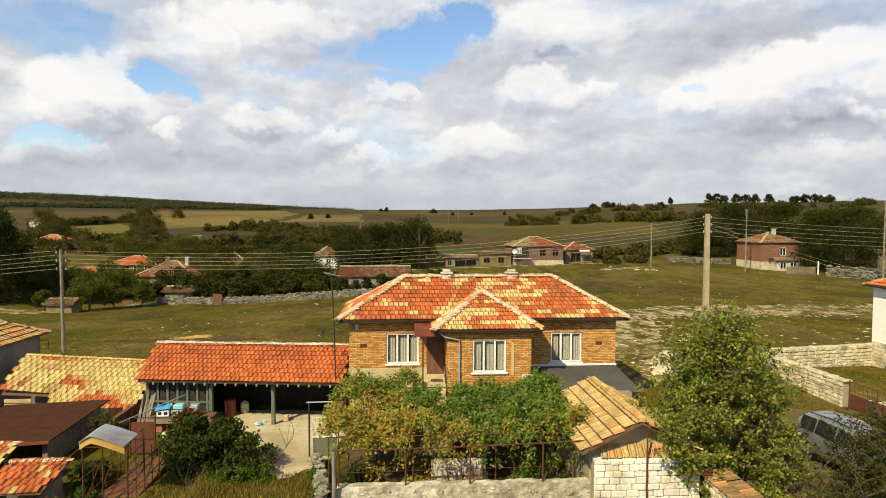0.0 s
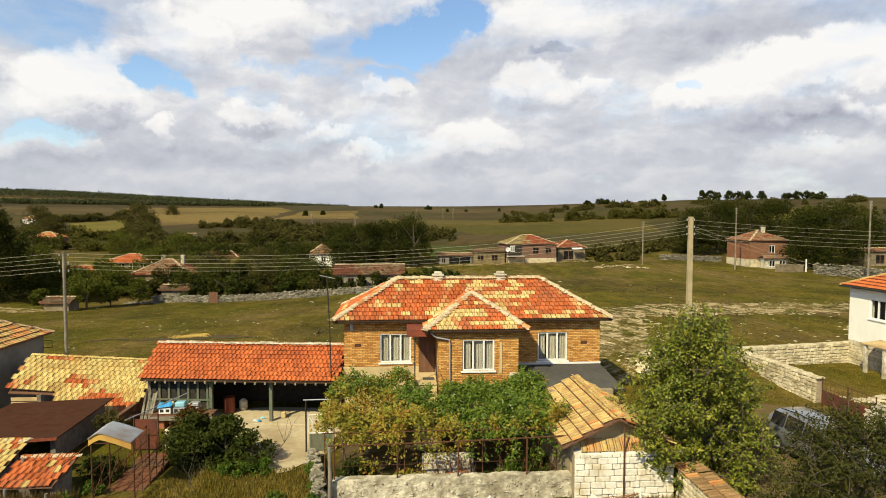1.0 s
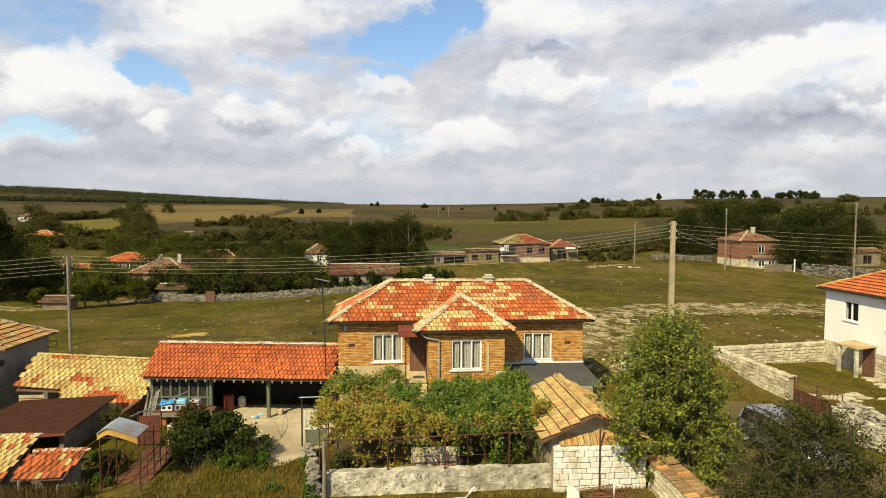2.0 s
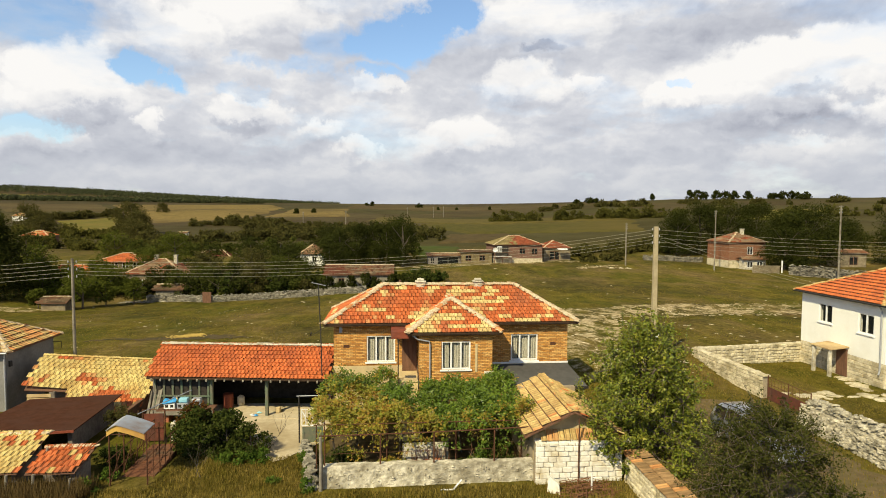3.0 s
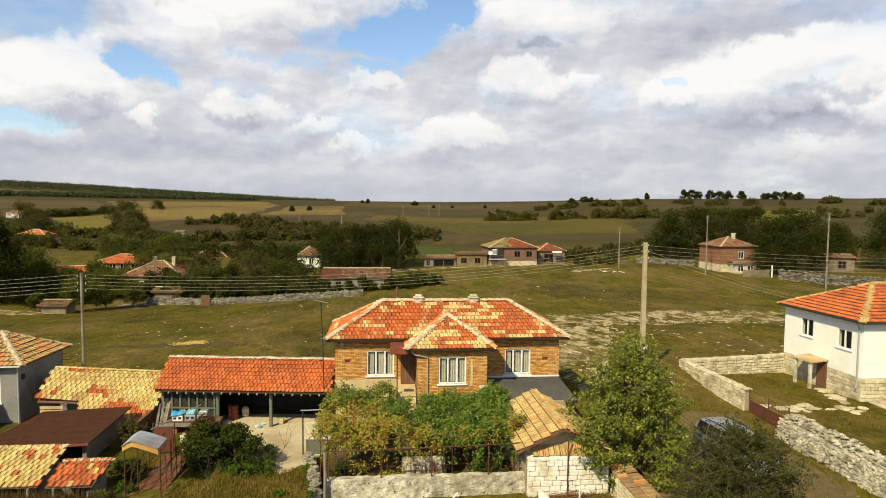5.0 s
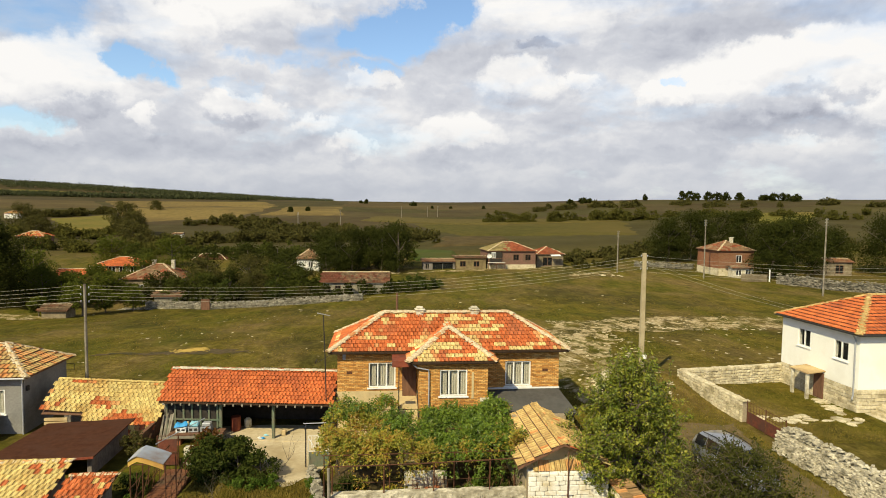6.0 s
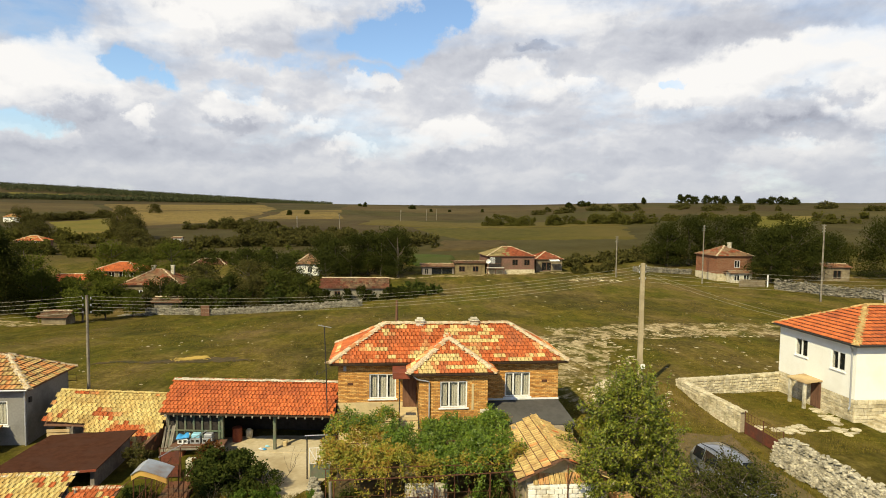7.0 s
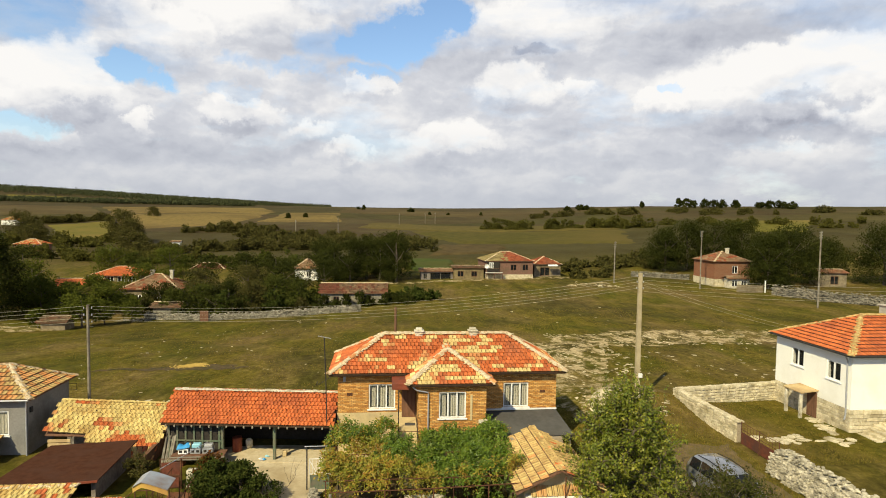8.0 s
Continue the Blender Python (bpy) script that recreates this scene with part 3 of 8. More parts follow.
def axis_steps(lo, hi, fine_lo, fine_hi, step, grow):
    mid = list(np.arange(fine_lo, fine_hi + 1e-6, step))
    up, s, v = [], step, mid[-1]
    while v < hi:
        s *= grow
        v += s
        up.append(v)
    down, s, v = [], step, mid[0]
    while v > lo:
        s *= grow
        v -= s
        down.append(v)
    return np.array(down[::-1] + mid + up)


def make_ground():
    xs, ys = axis_steps(-3200, 3200, -60, 75, 1.0, 1.06), axis_steps(-600, 3600, -12, 125, 1.0, 1.05)
    X, Y = np.meshgrid(xs, ys)
    Z = land(X, Y)
    nx, ny = len(xs), len(ys)
    me = bpy.data.meshes.new("ground")
    vs = np.stack([X, Y, Z], -1).reshape(-1, 3)
    i = (np.arange(ny - 1)[:, None] * nx + np.arange(nx - 1)[None]).ravel()
    fs = np.stack([i, i + 1, i + 1 + nx, i + nx], -1)
    me.from_pydata(vs.tolist(), [], fs.tolist())
    me.polygons.foreach_set("use_smooth", [True] * len(fs))
    me.materials.append(GROUND)
    ob = new("ground", me)
    WORLD[ob] = Matrix()
    return tagged(ob, "rolling dry green-brown meadow and farm fields to the horizon", "ground", kind="structure")


ground = make_ground()


def patch(name, pts, mats, label, lift=0.03, category="ground", kind="structure", ragged=0.25, seed=1):
    """A sheet laid over the ground inside an outline, with an uneven edge; a few centimetres proud."""
    rng = random.Random(seed)
    bm = bmesh.new()
    n = len(pts)
    rim = []
    for k in range(n):
        a, b = Vector(pts[k]), Vector(pts[(k + 1) % n])
        steps = max(1, int((b - a).length / 0.5))
        for s in range(steps):
            p = a.lerp(b, s / steps)
            rim.append((p.x + rng.uniform(-ragged, ragged), p.y + rng.uniform(-ragged, ragged)))
    vs = [bm.verts.new((x, y, 0)) for x, y in rim]
    f = bm.faces.new(vs)
    x0, x1 = min(p[0] for p in rim), max(p[0] for p in rim)
    y0, y1 = min(p[1] for p in rim), max(p[1] for p in rim)
    for axis, lo, hi in ((Vector((1, 0, 0)), x0, x1), (Vector((0, 1, 0)), y0, y1)):
        q = math.ceil(lo)
        while q < hi:
            bmesh.ops.bisect_plane(bm, geom=bm.verts[:] + bm.edges[:] + bm.faces[:], plane_co=axis * q, plane_no=axis)
            q += 1.0
    for v in bm.verts:
        v.co.z = land_at(v.co.x, v.co.y) + lift
    me = bpy.data.meshes.new(name)
    bm.to_mesh(me)
    bm.free()
    me.materials.append(mats)
    ob = new(name, me)
    WORLD[ob] = Matrix()
    return tagged(ob, label, category, kind=kind)


# ---- roofs ----
def tile_mesh(name, w, l, mats, t=0.035, roll=0.04, lip=0.045, cover=1.12):
    """One clay tile: a shallow trough with a raised roll at its side and a thick lower lip; u right, v up the slope."""
    s = Shape()
    prof = [(0.0, 0.0), (w * 0.16, roll), (w * 0.32, 0.004), (w * 0.62, roll * 0.35), (w * 0.9, 0.002)]
    rows = []
    for v, lift in ((0.0, lip), (l * cover, 0.0)):
        rows.append([(u, v, z + lift) for u, z in prof])
    vs = rows[0] + rows[1] + [(u, 0.0, z - t + lip) for u, z in prof]
    n = len(prof)
    fs = [(i, i + 1, n + i + 1, n + i) for i in range(n - 1)]
    fs += [(2 * n + i, 2 * n + i + 1, i + 1, i) for i in range(n - 1)]
    s.add(vs, fs)
    me = bpy.data.meshes.new(name)
    me.from_pydata(s.v, [], s.f)
    me.materials.append(mats)
    return me


def inside(poly, u, v):
    r, n = False, len(poly)
    for i in range(n):
        (x0, y0), (x1, y1) = poly[i], poly[(i + 1) % n]
        if (y0 > v) != (y1 > v) and u < (x1 - x0) * (v - y0) / (y1 - y0) + x0:
            r = not r
    return r


def tile_slopes(parent, slopes, choose, mats, w=0.235, l=0.30, limit=300, seed=3, sag=0.0, jitter=0.008, first=None, cover=1.12, lip=0.045):
    """Covers slopes with clay tiles. A slope: corner, unit vector along the eave, unit vector up, outline in those two.
    choose(place, rng) gives the index of a tile's material. The first tiles are pieces, the rest one joined part."""
    rng = random.Random(seed)
    meshes = [tile_mesh("roof_tile", w, l, q, cover=cover, lip=lip) for q in mats]
    placed = []
    for O, U, V, poly in slopes:
        O, U, V = Vector(O), Vector(U).normalized(), Vector(V).normalized()
        N = U.cross(V).normalized()
        umin, umax = min(p[0] for p in poly), max(p[0] for p in poly)
        vmax = max(p[1] for p in poly)
        row = 0
        v = 0.0
        while v < vmax - 0.02:
            u = umin + (w * 0.5 if row % 2 else 0.0) - w * 0.5
            while u < umax:
                if inside(poly, u + w / 2, v + l * 0.45):
                    dip = -sag * math.sin(math.pi * (u - umin) / (umax - umin)) * math.sin(math.pi * min(1, v / vmax))
                    p = O + U * u + V * v + N * (0.012 + rng.uniform(-jitter, jitter) * 0.6 + dip)
                    a = rng.uniform(-1, 1) * jitter * 2.2
                    uu = (U * math.cos(a) + V * math.sin(a)).normalized()
                    vv = N.cross(uu)
                    m = Matrix((uu, vv, N)).transposed().to_4x4()
                    m.translation = p
                    placed.append((m, choose(p, rng)))
                u += w
            v += l
            row += 1
    if first:
        placed.sort(key=lambda q: first(q[0].translation))
    for m, k in placed[:limit]:
        hang(new("roof_tile", meshes[k]), parent, m)
    if len(placed) > limit:
        s = Shape()
        for m, k in placed[limit:]:
            s.add([m @ p.co for p in meshes[k].vertices], [tuple(q.vertices) for q in meshes[k].polygons], k)
        me = bpy.data.meshes.new("tile_field")
        me.from_pydata(s.v, [], s.f)
        for q in mats:
            me.materials.append(q)
        me.polygons.foreach_set("material_index", s.m)
        tagged(hang(new("tile_field", me), parent), kind="stuff")


def ridge_line(parent, a, b, r=0.11, seg=0.36, mats=None, seed=5, name="ridge_cap"):
    """A row of half-round ridge tiles bedded in lumpy mortar from a to b, one joined part a ridge."""
    rng = random.Random(seed)
    a, b = Vector(a), Vector(b)
    d = (b - a)
    n = max(1, int(d.length / seg))
    d.normalize()
    side = d.cross(Vector((0, 0, 1))).normalized()
    up = side.cross(d).normalized()
    s = Shape()
    for i in range(n):
        p0, p1 = a.lerp(b, i / n), a.lerp(b, (i + 1.08) / n)
        r0, r1 = r * rng.uniform(0.95, 1.2), r * rng.uniform(0.8, 0.98)
        off = side * rng.uniform(-0.02, 0.02) + up * rng.uniform(-0.01, 0.02)
        vs = []
        for p, rr in ((p0, r0), (p1, r1)):
            for k in range(7):
                t = math.pi * (k / 6)
                vs.append(p + off + side * math.cos(t) * rr * 1.15 + up * (math.sin(t) * rr * 0.85 - 0.03))
        s.add(vs, [(k, k + 1, k + 8, k + 7) for k in range(6)] + [tuple(range(7))], 1 if rng.random() < 0.15 else 0)
    for i in range(n * 11):
        p = a.lerp(b, rng.random()) + side * rng.choice((-1, 1)) * r * rng.uniform(0.6, 1.5)
        e = rng.uniform(0.03, 0.09)
        lump(s, p - up * 0.01, e * 1.7, e * 1.3, e * 0.7, rng)
    return part(name, s, [mats, mats] if mats else [MORTAR, TILE_FADED], parent)


LUMP_V = [(1, 0, 0), (-1, 0, 0), (0, 1, 0), (0, -1, 0), (0, 0, 1), (0, 0, -1)]
LUMP_F = [(0, 2, 4), (2, 1, 4), (1, 3, 4), (3, 0, 4), (2, 0, 5), (1, 2, 5), (3, 1, 5), (0, 3, 5)]


def lump(s, p, a, b, c, rng, mi=0):
    """A small angular stone."""
    turn = rng.uniform(0, 6.28)
    ca, sa = math.cos(turn), math.sin(turn)
    vs = []
    for x, y, z in LUMP_V:
        k = rng.uniform(0.8, 1.2)
        x, y, z = x * a * k, y * b * k, z * c * k
        vs.append((p[0] + x * ca - y * sa, p[1] + x * sa + y * ca, p[2] + z))
    s.add(vs, LUMP_F, mi)


def stone_mesh(name, w, h, d, mats, rng, rough=0.12):
    """One rough stone block, centred, w by d by h."""
    s = Shape()
    s.box(-w / 2, w / 2, -d / 2, d / 2, -h / 2, h / 2, min(w, h) * (0.16 if rough > 0.06 else 0.07))
    s.v = [tuple(c * (1 + rng.uniform(-rough, rough)) for c in p) for p in s.v]
    me = bpy.data.meshes.new(name)
    me.from_pydata(s.v, [], s.f)
    me.materials.append(mats)
    return me


def stone_face(parent, a, b, z0, z1, out, mats, w=(0.22, 0.5), h=(0.14, 0.24), depth=0.22, limit=300, seed=7, gap=0.02, rough=0.10, level=None, name="stone"):
    """Courses of separate stones standing proud of a wall face that runs from a to b; out: the way the face looks.
    level(t) gives the top's height along the wall."""
    rng = random.Random(seed)
    a, b, out = Vector((a[0], a[1], 0)), Vector((b[0], b[1], 0)), Vector((out[0], out[1], 0)).normalized()
    run = (b - a).length
    d = (b - a).normalized()
    kinds = [stone_mesh(name, 1, 1, 1, mats, rng, rough) for _ in range(8)]
    turn = Matrix((d, -out, Vector((0, 0, 1)))).transposed().to_4x4()
    placed = []
    z = z0
    while z < z1 - 0.04:
        hh = min(rng.uniform(*h), z1 - z)
        if z1 - z - hh < 0.07:
            hh = z1 - z
        u = -rng.uniform(0, w[0])
        while u < run:
            ww = rng.uniform(*w)
            u0, u1 = max(u, 0), min(u + ww, run)
            if u1 - u0 > 0.06:
                top = level((u0 + u1) / 2 / run) if level else 1e9
                if z + hh * 0.6 < top:
                    c = a + d * (u0 + u1) / 2 + out * (rng.uniform(-0.02, 0.035) - depth / 2 + 0.02)
                    m = Matrix.Translation((c.x, c.y, z + hh / 2)) @ turn @ Matrix.Diagonal((u1 - u0 - gap, depth, hh - gap, 1))
                    placed.append((m, rng.choice(kinds)))
            u += ww
        z += hh
    for m, me in placed[:limit]:
        hang(new(name, me), parent, m)
    if len(placed) > limit:
        s = Shape()
        for m, me in placed[limit:]:
            s.add([m @ p.co for p in me.vertices], [tuple(q.vertices) for q in me.polygons])
        me = bpy.data.meshes.new(name + "_work")
        me.from_pydata(s.v, [], s.f)
        me.materials.append(mats)
        tagged(hang(new(name + "_work", me), parent), kind="stuff")


def hip_roof_slopes(x0, x1, y0, y1, ze, zr, inset=None):
    """The four slopes of a hipped roof over a rectangle; its ridge runs along the longer side. inset: how far in the ridge
    ends lie, half the shorter side (equal pitches) if not given. Returns slopes, corners, ridge ends."""
    w, d = x1 - x0, y1 - y0
    long_x = w >= d
    half = min(w, d) / 2
    r = inset or half
    if long_x:
        A, B = Vector((x0 + r, y0 + half, zr)), Vector((x1 - r, y0 + half, zr))
    else:
        A, B = Vector((x0 + half, y0 + r, zr)), Vector((x0 + half, y1 - r, zr))
    c = [Vector((x0, y0, ze)), Vector((x1, y0, ze)), Vector((x1, y1, ze)), Vector((x0, y1, ze))]
    rise = zr - ze

    def slope(p, q, inward, run_in, tops):
        U = (q - p).normalized()
        V = (Vector(inward) * run_in + Vector((0, 0, rise))).normalized()
        run, L = (q - p).length, math.hypot(run_in, rise)
        return (p, U, V, [(0, 0), (run, 0)] + [(t, L) for t in tops])

    if long_x:
        S = [slope(c[0], c[1], (0, 1, 0), half, (w - r, r)), slope(c[1], c[2], (-1, 0, 0), r, (half,)),
             slope(c[2], c[3], (0, -1, 0), half, (w - r, r)), slope(c[3], c[0], (1, 0, 0), r, (half,))]
    else:
        S = [slope(c[0], c[1], (0, 1, 0), r, (half,)), slope(c[1], c[2], (-1, 0, 0), half, (d - r, r)),
             slope(c[2], c[3], (0, -1, 0), r, (half,)), slope(c[3], c[0], (1, 0, 0), half, (d - r, r))]
    return S, c, A, B


def hip_deck(c, A, B, along_x, t=0.08):
    """The boards under a hipped roof, with closed soffit."""
    s = Shape()
    k = Vector((0, 0, -t))
    if along_x:
        tops = [(c[0], c[1], B, A), (c[1], c[2], B), (c[2], c[3], A, B), (c[3], c[0], A)]
    else:
        tops = [(c[0], c[1], A), (c[1], c[2], B, A), (c[2], c[3], B), (c[3], c[0], A, B)]
    for q in tops:
        s.face([p + Vector((0, 0, -0.015)) for p in q])
    s.face([p + k for p in c][::-1])
    for i in range(4):
        s.face([c[i] + k, c[(i + 1) % 4] + k, c[(i + 1) % 4] + Vector((0, 0, -0.015)), c[i] + Vector((0, 0, -0.015))])
    return s


def wall_with_openings(s, x0, x1, z0, z1, y, thick, openings, mi=0):
    """A wall in the xz plane with its outer face at y, inner at y + thick; openings (xa, xb, za, zb) go through it."""
    xs = sorted({x0, x1, *[o[0] for o in openings], *[o[1] for o in openings]})
    zs = sorted({z0, z1, *[o[2] for o in openings], *[o[3] for o in openings]})
    def solid(i, j):
        if not (0 <= i < len(xs) - 1 and 0 <= j < len(zs) - 1):
            return False
        cx, cz = (xs[i] + xs[i + 1]) / 2, (zs[j] + zs[j + 1]) / 2
        return not any(o[0] < cx < o[1] and o[2] < cz < o[3] for o in openings)
    ya, yb = y, y + thick
    for i in range(len(xs) - 1):
        for j in range(len(zs) - 1):
            if not solid(i, j):
                continue
            a, b, c, d = xs[i], xs[i + 1], zs[j], zs[j + 1]
            s.face([(a, ya, c), (b, ya, c), (b, ya, d), (a, ya, d)], mi)
            s.face([(b, yb, c), (a, yb, c), (a, yb, d), (b, yb, d)], mi)
            if not solid(i - 1, j):
                s.face([(a, yb, c), (a, ya, c), (a, ya, d), (a, yb, d)], mi)
            if not solid(i + 1, j):
                s.face([(b, ya, c), (b, yb, c), (b, yb, d), (b, ya, d)], mi)
            if not solid(i, j - 1):
                s.face([(a, yb, c), (b, yb, c), (b, ya, c), (a, ya, c)], mi)
            if not solid(i, j + 1):
                s.face([(a, ya, d), (b, ya, d), (b, yb, d), (a, yb, d)], mi)
    return s


def turned(shape, m):
    shape.v = [tuple(m @ Vector(p)) for p in shape.v]
    return shape


def window(parent, m, w, h, panes=3, paint=None, curtain=True, fr=0.07, sill=True, bars=()):
    """A casement window; m carries (x right, y into the wall, z up, from its lower left corner) into the world."""
    ops = [(w * k / panes + fr * (1 if k == 0 else 0.6), w * (k + 1) / panes - fr * (1 if k == panes - 1 else 0.6), fr, h - fr) for k in range(panes)]
    s = wall_with_openings(Shape(), 0, w, 0, h, -0.02, 0.09, ops)
    win = part("window", turned(s, m), paint or WHITE_PAINT, parent)
    if sill:
        part("sill", turned(Shape().box(-0.08, w + 0.08, -0.12, 0.02, -0.09, -0.004, 0.012), m), paint or WHITE_PAINT, win)
    for k in range(panes):
        a, b = w * k / panes + fr * 0.7, w * (k + 1) / panes - fr * 0.7
        g = part("pane", turned(Shape().box(a, b, 0.02, 0.026, fr, h - fr), m), GLASS, win)
        g.visible_shadow = False
        if curtain:
            c = Shape()
            n = 10
            pts = [(a + (b - a) * i / n * 0.97 + 0.01, 0.12 + 0.02 * math.sin(i * 2.1 + k), 0) for i in range(n + 1)]
            if k % 2 == 0 or panes == 1:
                pts = pts[: n] if k == 0 else pts[1:]
            for p, q in zip(pts, pts[1:]):
                c.face([(p[0], p[1], fr), (q[0], q[1], fr), (q[0], q[1], h - fr), (p[0], p[1], h - fr)])
                c.face([(q[0], q[1] + 0.006, fr), (p[0], p[1] + 0.006, fr), (p[0], p[1] + 0.006, h - fr), (q[0], q[1] + 0.006, h - fr)])
            part("curtain", turned(c, m), CURTAIN, win, "pale lace curtain")
    return win

# ---- the brick house ----
def patchy(scale, cut, seed, third=None):
    """Chooses a tile's kind: odd tiles in clusters."""
    def choose(p, rng):
        n = noise.noise(Vector((p.x * scale + seed, p.y * scale * 2.5, p.z * scale * 5))) + rng.uniform(-0.3, 0.3)
        return 1 if n > cut else 0
    return choose


def runs(seed):
    """Tile kinds in short level runs: red, with straw and faded ones gathered in clusters."""
    def choose(p, rng):
        row = round(p.z / 0.165) + (900 if p.y < 24.2 else 0)
        k = random.Random(row * 7919 + math.floor(p.x / 0.62 + row * 0.37) * 104729 + seed).random()
        c = noise.noise(Vector((p.x * 0.42 + seed, p.y * 0.4, p.z * 1.3)))
        warm = 0.10 if p.x > 3.2 or p.y < 24.2 else -0.10
        v = k + 0.75 * c + warm + rng.uniform(-0.12, 0.12)
        if v > 0.80:
            return 1 if p.x > -0.5 or k > 0.6 else 2
        return 2 if v > 0.66 else 0
    return choose


def brick_house():
    ho = thing("house", (2, 27.6, -1.2), "single-storey orange brick house with hipped clay-tile roof and tiled porch wing", "house")
    X0, X1, Y0, Y1, ZB, ZT, T = -4.4, 8.37, 24.75, 29.2, 1.42, 3.68, 0.3
    w1, w3, w2 = (-2.65, -1.13, 1.62, 3.05), (5.2, 6.7, 1.60, 3.03), (1.24, 2.74, 1.60, 3.06)
    s = wall_with_openings(Shape(), X0, X1, ZB, ZT, Y0, T, [w1, w3])
    part("front_wall", s, BRICK, ho)
    for q in (Shape().box(X0, X0 + T, Y0 + T, Y1, ZB, ZT), Shape().box(X1 - T, X1, Y0 + T, Y1, ZB, ZT), Shape().box(X0 + T, X1 - T, Y1 - T, Y1, ZB, ZT)):
        part("wall", q, BRICK, ho)
    s = wall_with_openings(Shape(), 0.1, 3.88, ZB - 0.9, ZT - 0.1, 23.0, T, [w2])
    part("porch_wall", s, BRICK, ho)
    for x in (0.1, 3.58):
        part("porch_wall", Shape().box(x, x + 0.3, 23.3, Y0 - 0.003, ZB - 0.9, ZT - 0.1), BRICK, ho)
    s = Shape().box(X0 - 0.03, X1 + 0.03, Y0 - 0.03, Y1 + 0.03, -1.3, ZB - 0.004, 0.01)
    part("plinth", s, PLASTER_YELLOW, ho, "ochre plaster plinth")
    s = Shape().box(0.07, 3.91, 22.97, Y0 - 0.034, -1.3, ZB - 0.904, 0.01)
    part("plinth", s, PLASTER_YELLOW, ho, "ochre plaster plinth")
    part("room_back", Shape().box(X0 + T, X1 - T, Y0 + 1.3, Y0 + 1.35, ZB, ZT), SHADE_IN, ho)
    part("room_back", Shape().box(0.4, 3.58, 24.2, 24.25, 0.5, ZT - 0.1), SHADE_IN, ho)
    for (xa, xb, za, zb), y in ((w1, Y0), (w3, Y0), (w2, 23.0)):
        window(ho, Matrix.Translation((xa, y + 0.06, za)), xb - xa, zb - za, 3)
    # brick vents and pale strip
    part("trim", Shape().box(2.98, 3.10, 22.975, 22.998, 1.45, 2.9, 0.004), PLASTER_YELLOW, ho)
    for x in (-3.72, 7.55):
        part("vent", Shape().box(x - 0.16, x + 0.16, 24.735, 24.748, 2.42, 2.58, 0.004), RUST, ho)
    # main roof
    S, c, A, B = hip_roof_slopes(-4.90, 8.88, 24.3, 29.6, 3.78, 5.54, 3.1)
    part("roof", hip_deck(c, A, B, True), WOOD_SHADE, ho, "boarded roof deck with dark soffit")
    S2, c2, A2, B2 = hip_roof_slopes(-0.55, 4.35, 22.66, 30.0, 3.58, 5.02)
    front2 = Shape()
    front2.face([c2[0] - Vector((0, 0, .015)), c2[1] - Vector((0, 0, .015)), A2 - Vector((0, 0, .015))])
    back = Vector((A2.x, 26.4, A2.z - 0.015))
    front2.face([c2[1] - Vector((0, 0, .015)), Vector((4.35, 25.2, 3.565)), back, A2 - Vector((0, 0, .015))])
    front2.face([Vector((-0.55, 25.2, 3.565)), c2[0] - Vector((0, 0, .015)), A2 - Vector((0, 0, .015)), back])
    front2.face([c2[0] - Vector((0, 0, .09)), Vector((-0.55, 24.75, 3.49)), Vector((4.35, 24.75, 3.49)), c2[1] - Vector((0, 0, .09))])
    for p, q in ((c2[0], c2[1]), (c2[1], Vector((4.35, 24.75, 3.58))), (Vector((-0.55, 24.75, 3.58)), c2[0])):
        front2.face([p - Vector((0, 0, .09)), q - Vector((0, 0, .09)), q - Vector((0, 0, .015)), p - Vector((0, 0, .015))])
    part("porch_roof", front2, WOOD_SHADE, ho)
    # tiles of the porch wing stop where its slopes run into the main slope
    side_r = (Vector((4.35, 22.66, 3.58)), (0, 1, 0), S2[1][2], [(0, 0), (2.05, 0), (4.55, S2[1][3][2][1]), (2.45, S2[1][3][2][1])])
    side_l = (Vector((-0.55, 25.0, 3.58)), (0, -1, 0), S2[3][2], [(0.0, 0), (2.34, 0), (-0.1, S2[3][3][2][1]), (-2.2, S2[3][3][2][1])])
    mats = [TILE_RED, TILE_CREAM, TILE_FADED]
    ch = runs(4)
    tile_slopes(ho, [S2[0]], ch, mats, limit=110, seed=11)
    tile_slopes(ho, [side_r, side_l], ch, mats, limit=60, seed=12)
    tile_slopes(ho, [S[0]], ch, mats, limit=130, seed=13, first=lambda p: p.z)
    tile_slopes(ho, S[1:], ch, mats, limit=0, seed=14)
    up = Vector((0, 0, 0.03))
    for k, (a, b) in enumerate(((c[0], A), (c[1], B), (A, B), (c[2], B), (c[3], A), (c2[0], A2), (c2[1], A2), (A2, back + Vector((0, -0.3, 0))))):
        ridge_line(ho, a + up, b + up, 0.14, 0.38, seed=20 + k)
    # chimneys
    for x in (0.34, 3.66):
        q = Shape().box(x - 0.24, x + 0.24, 26.73, 27.17, 5.2, 5.68, 0.02)
        ch_ob = part("chimney", q, WHITEWASH, ho, "whitewashed chimney stack")
        q = Shape().box(x - 0.31, x + 0.31, 26.66, 27.24, 5.684, 5.76, 0.02).box(x - 0.2, x + 0.2, 26.78, 27.12, 5.764, 5.9, 0.03)
        part("chimney_cap", q, WHITEWASH, ch_ob)
    # gutter board, rust-red canopy, pipe
    part("canopy", Shape().box(-1.35, -0.42, 22.95, 24.72, 3.24, 3.60, 0.01), RED_IRON, ho, "rust-red sheet canopy over the entrance")
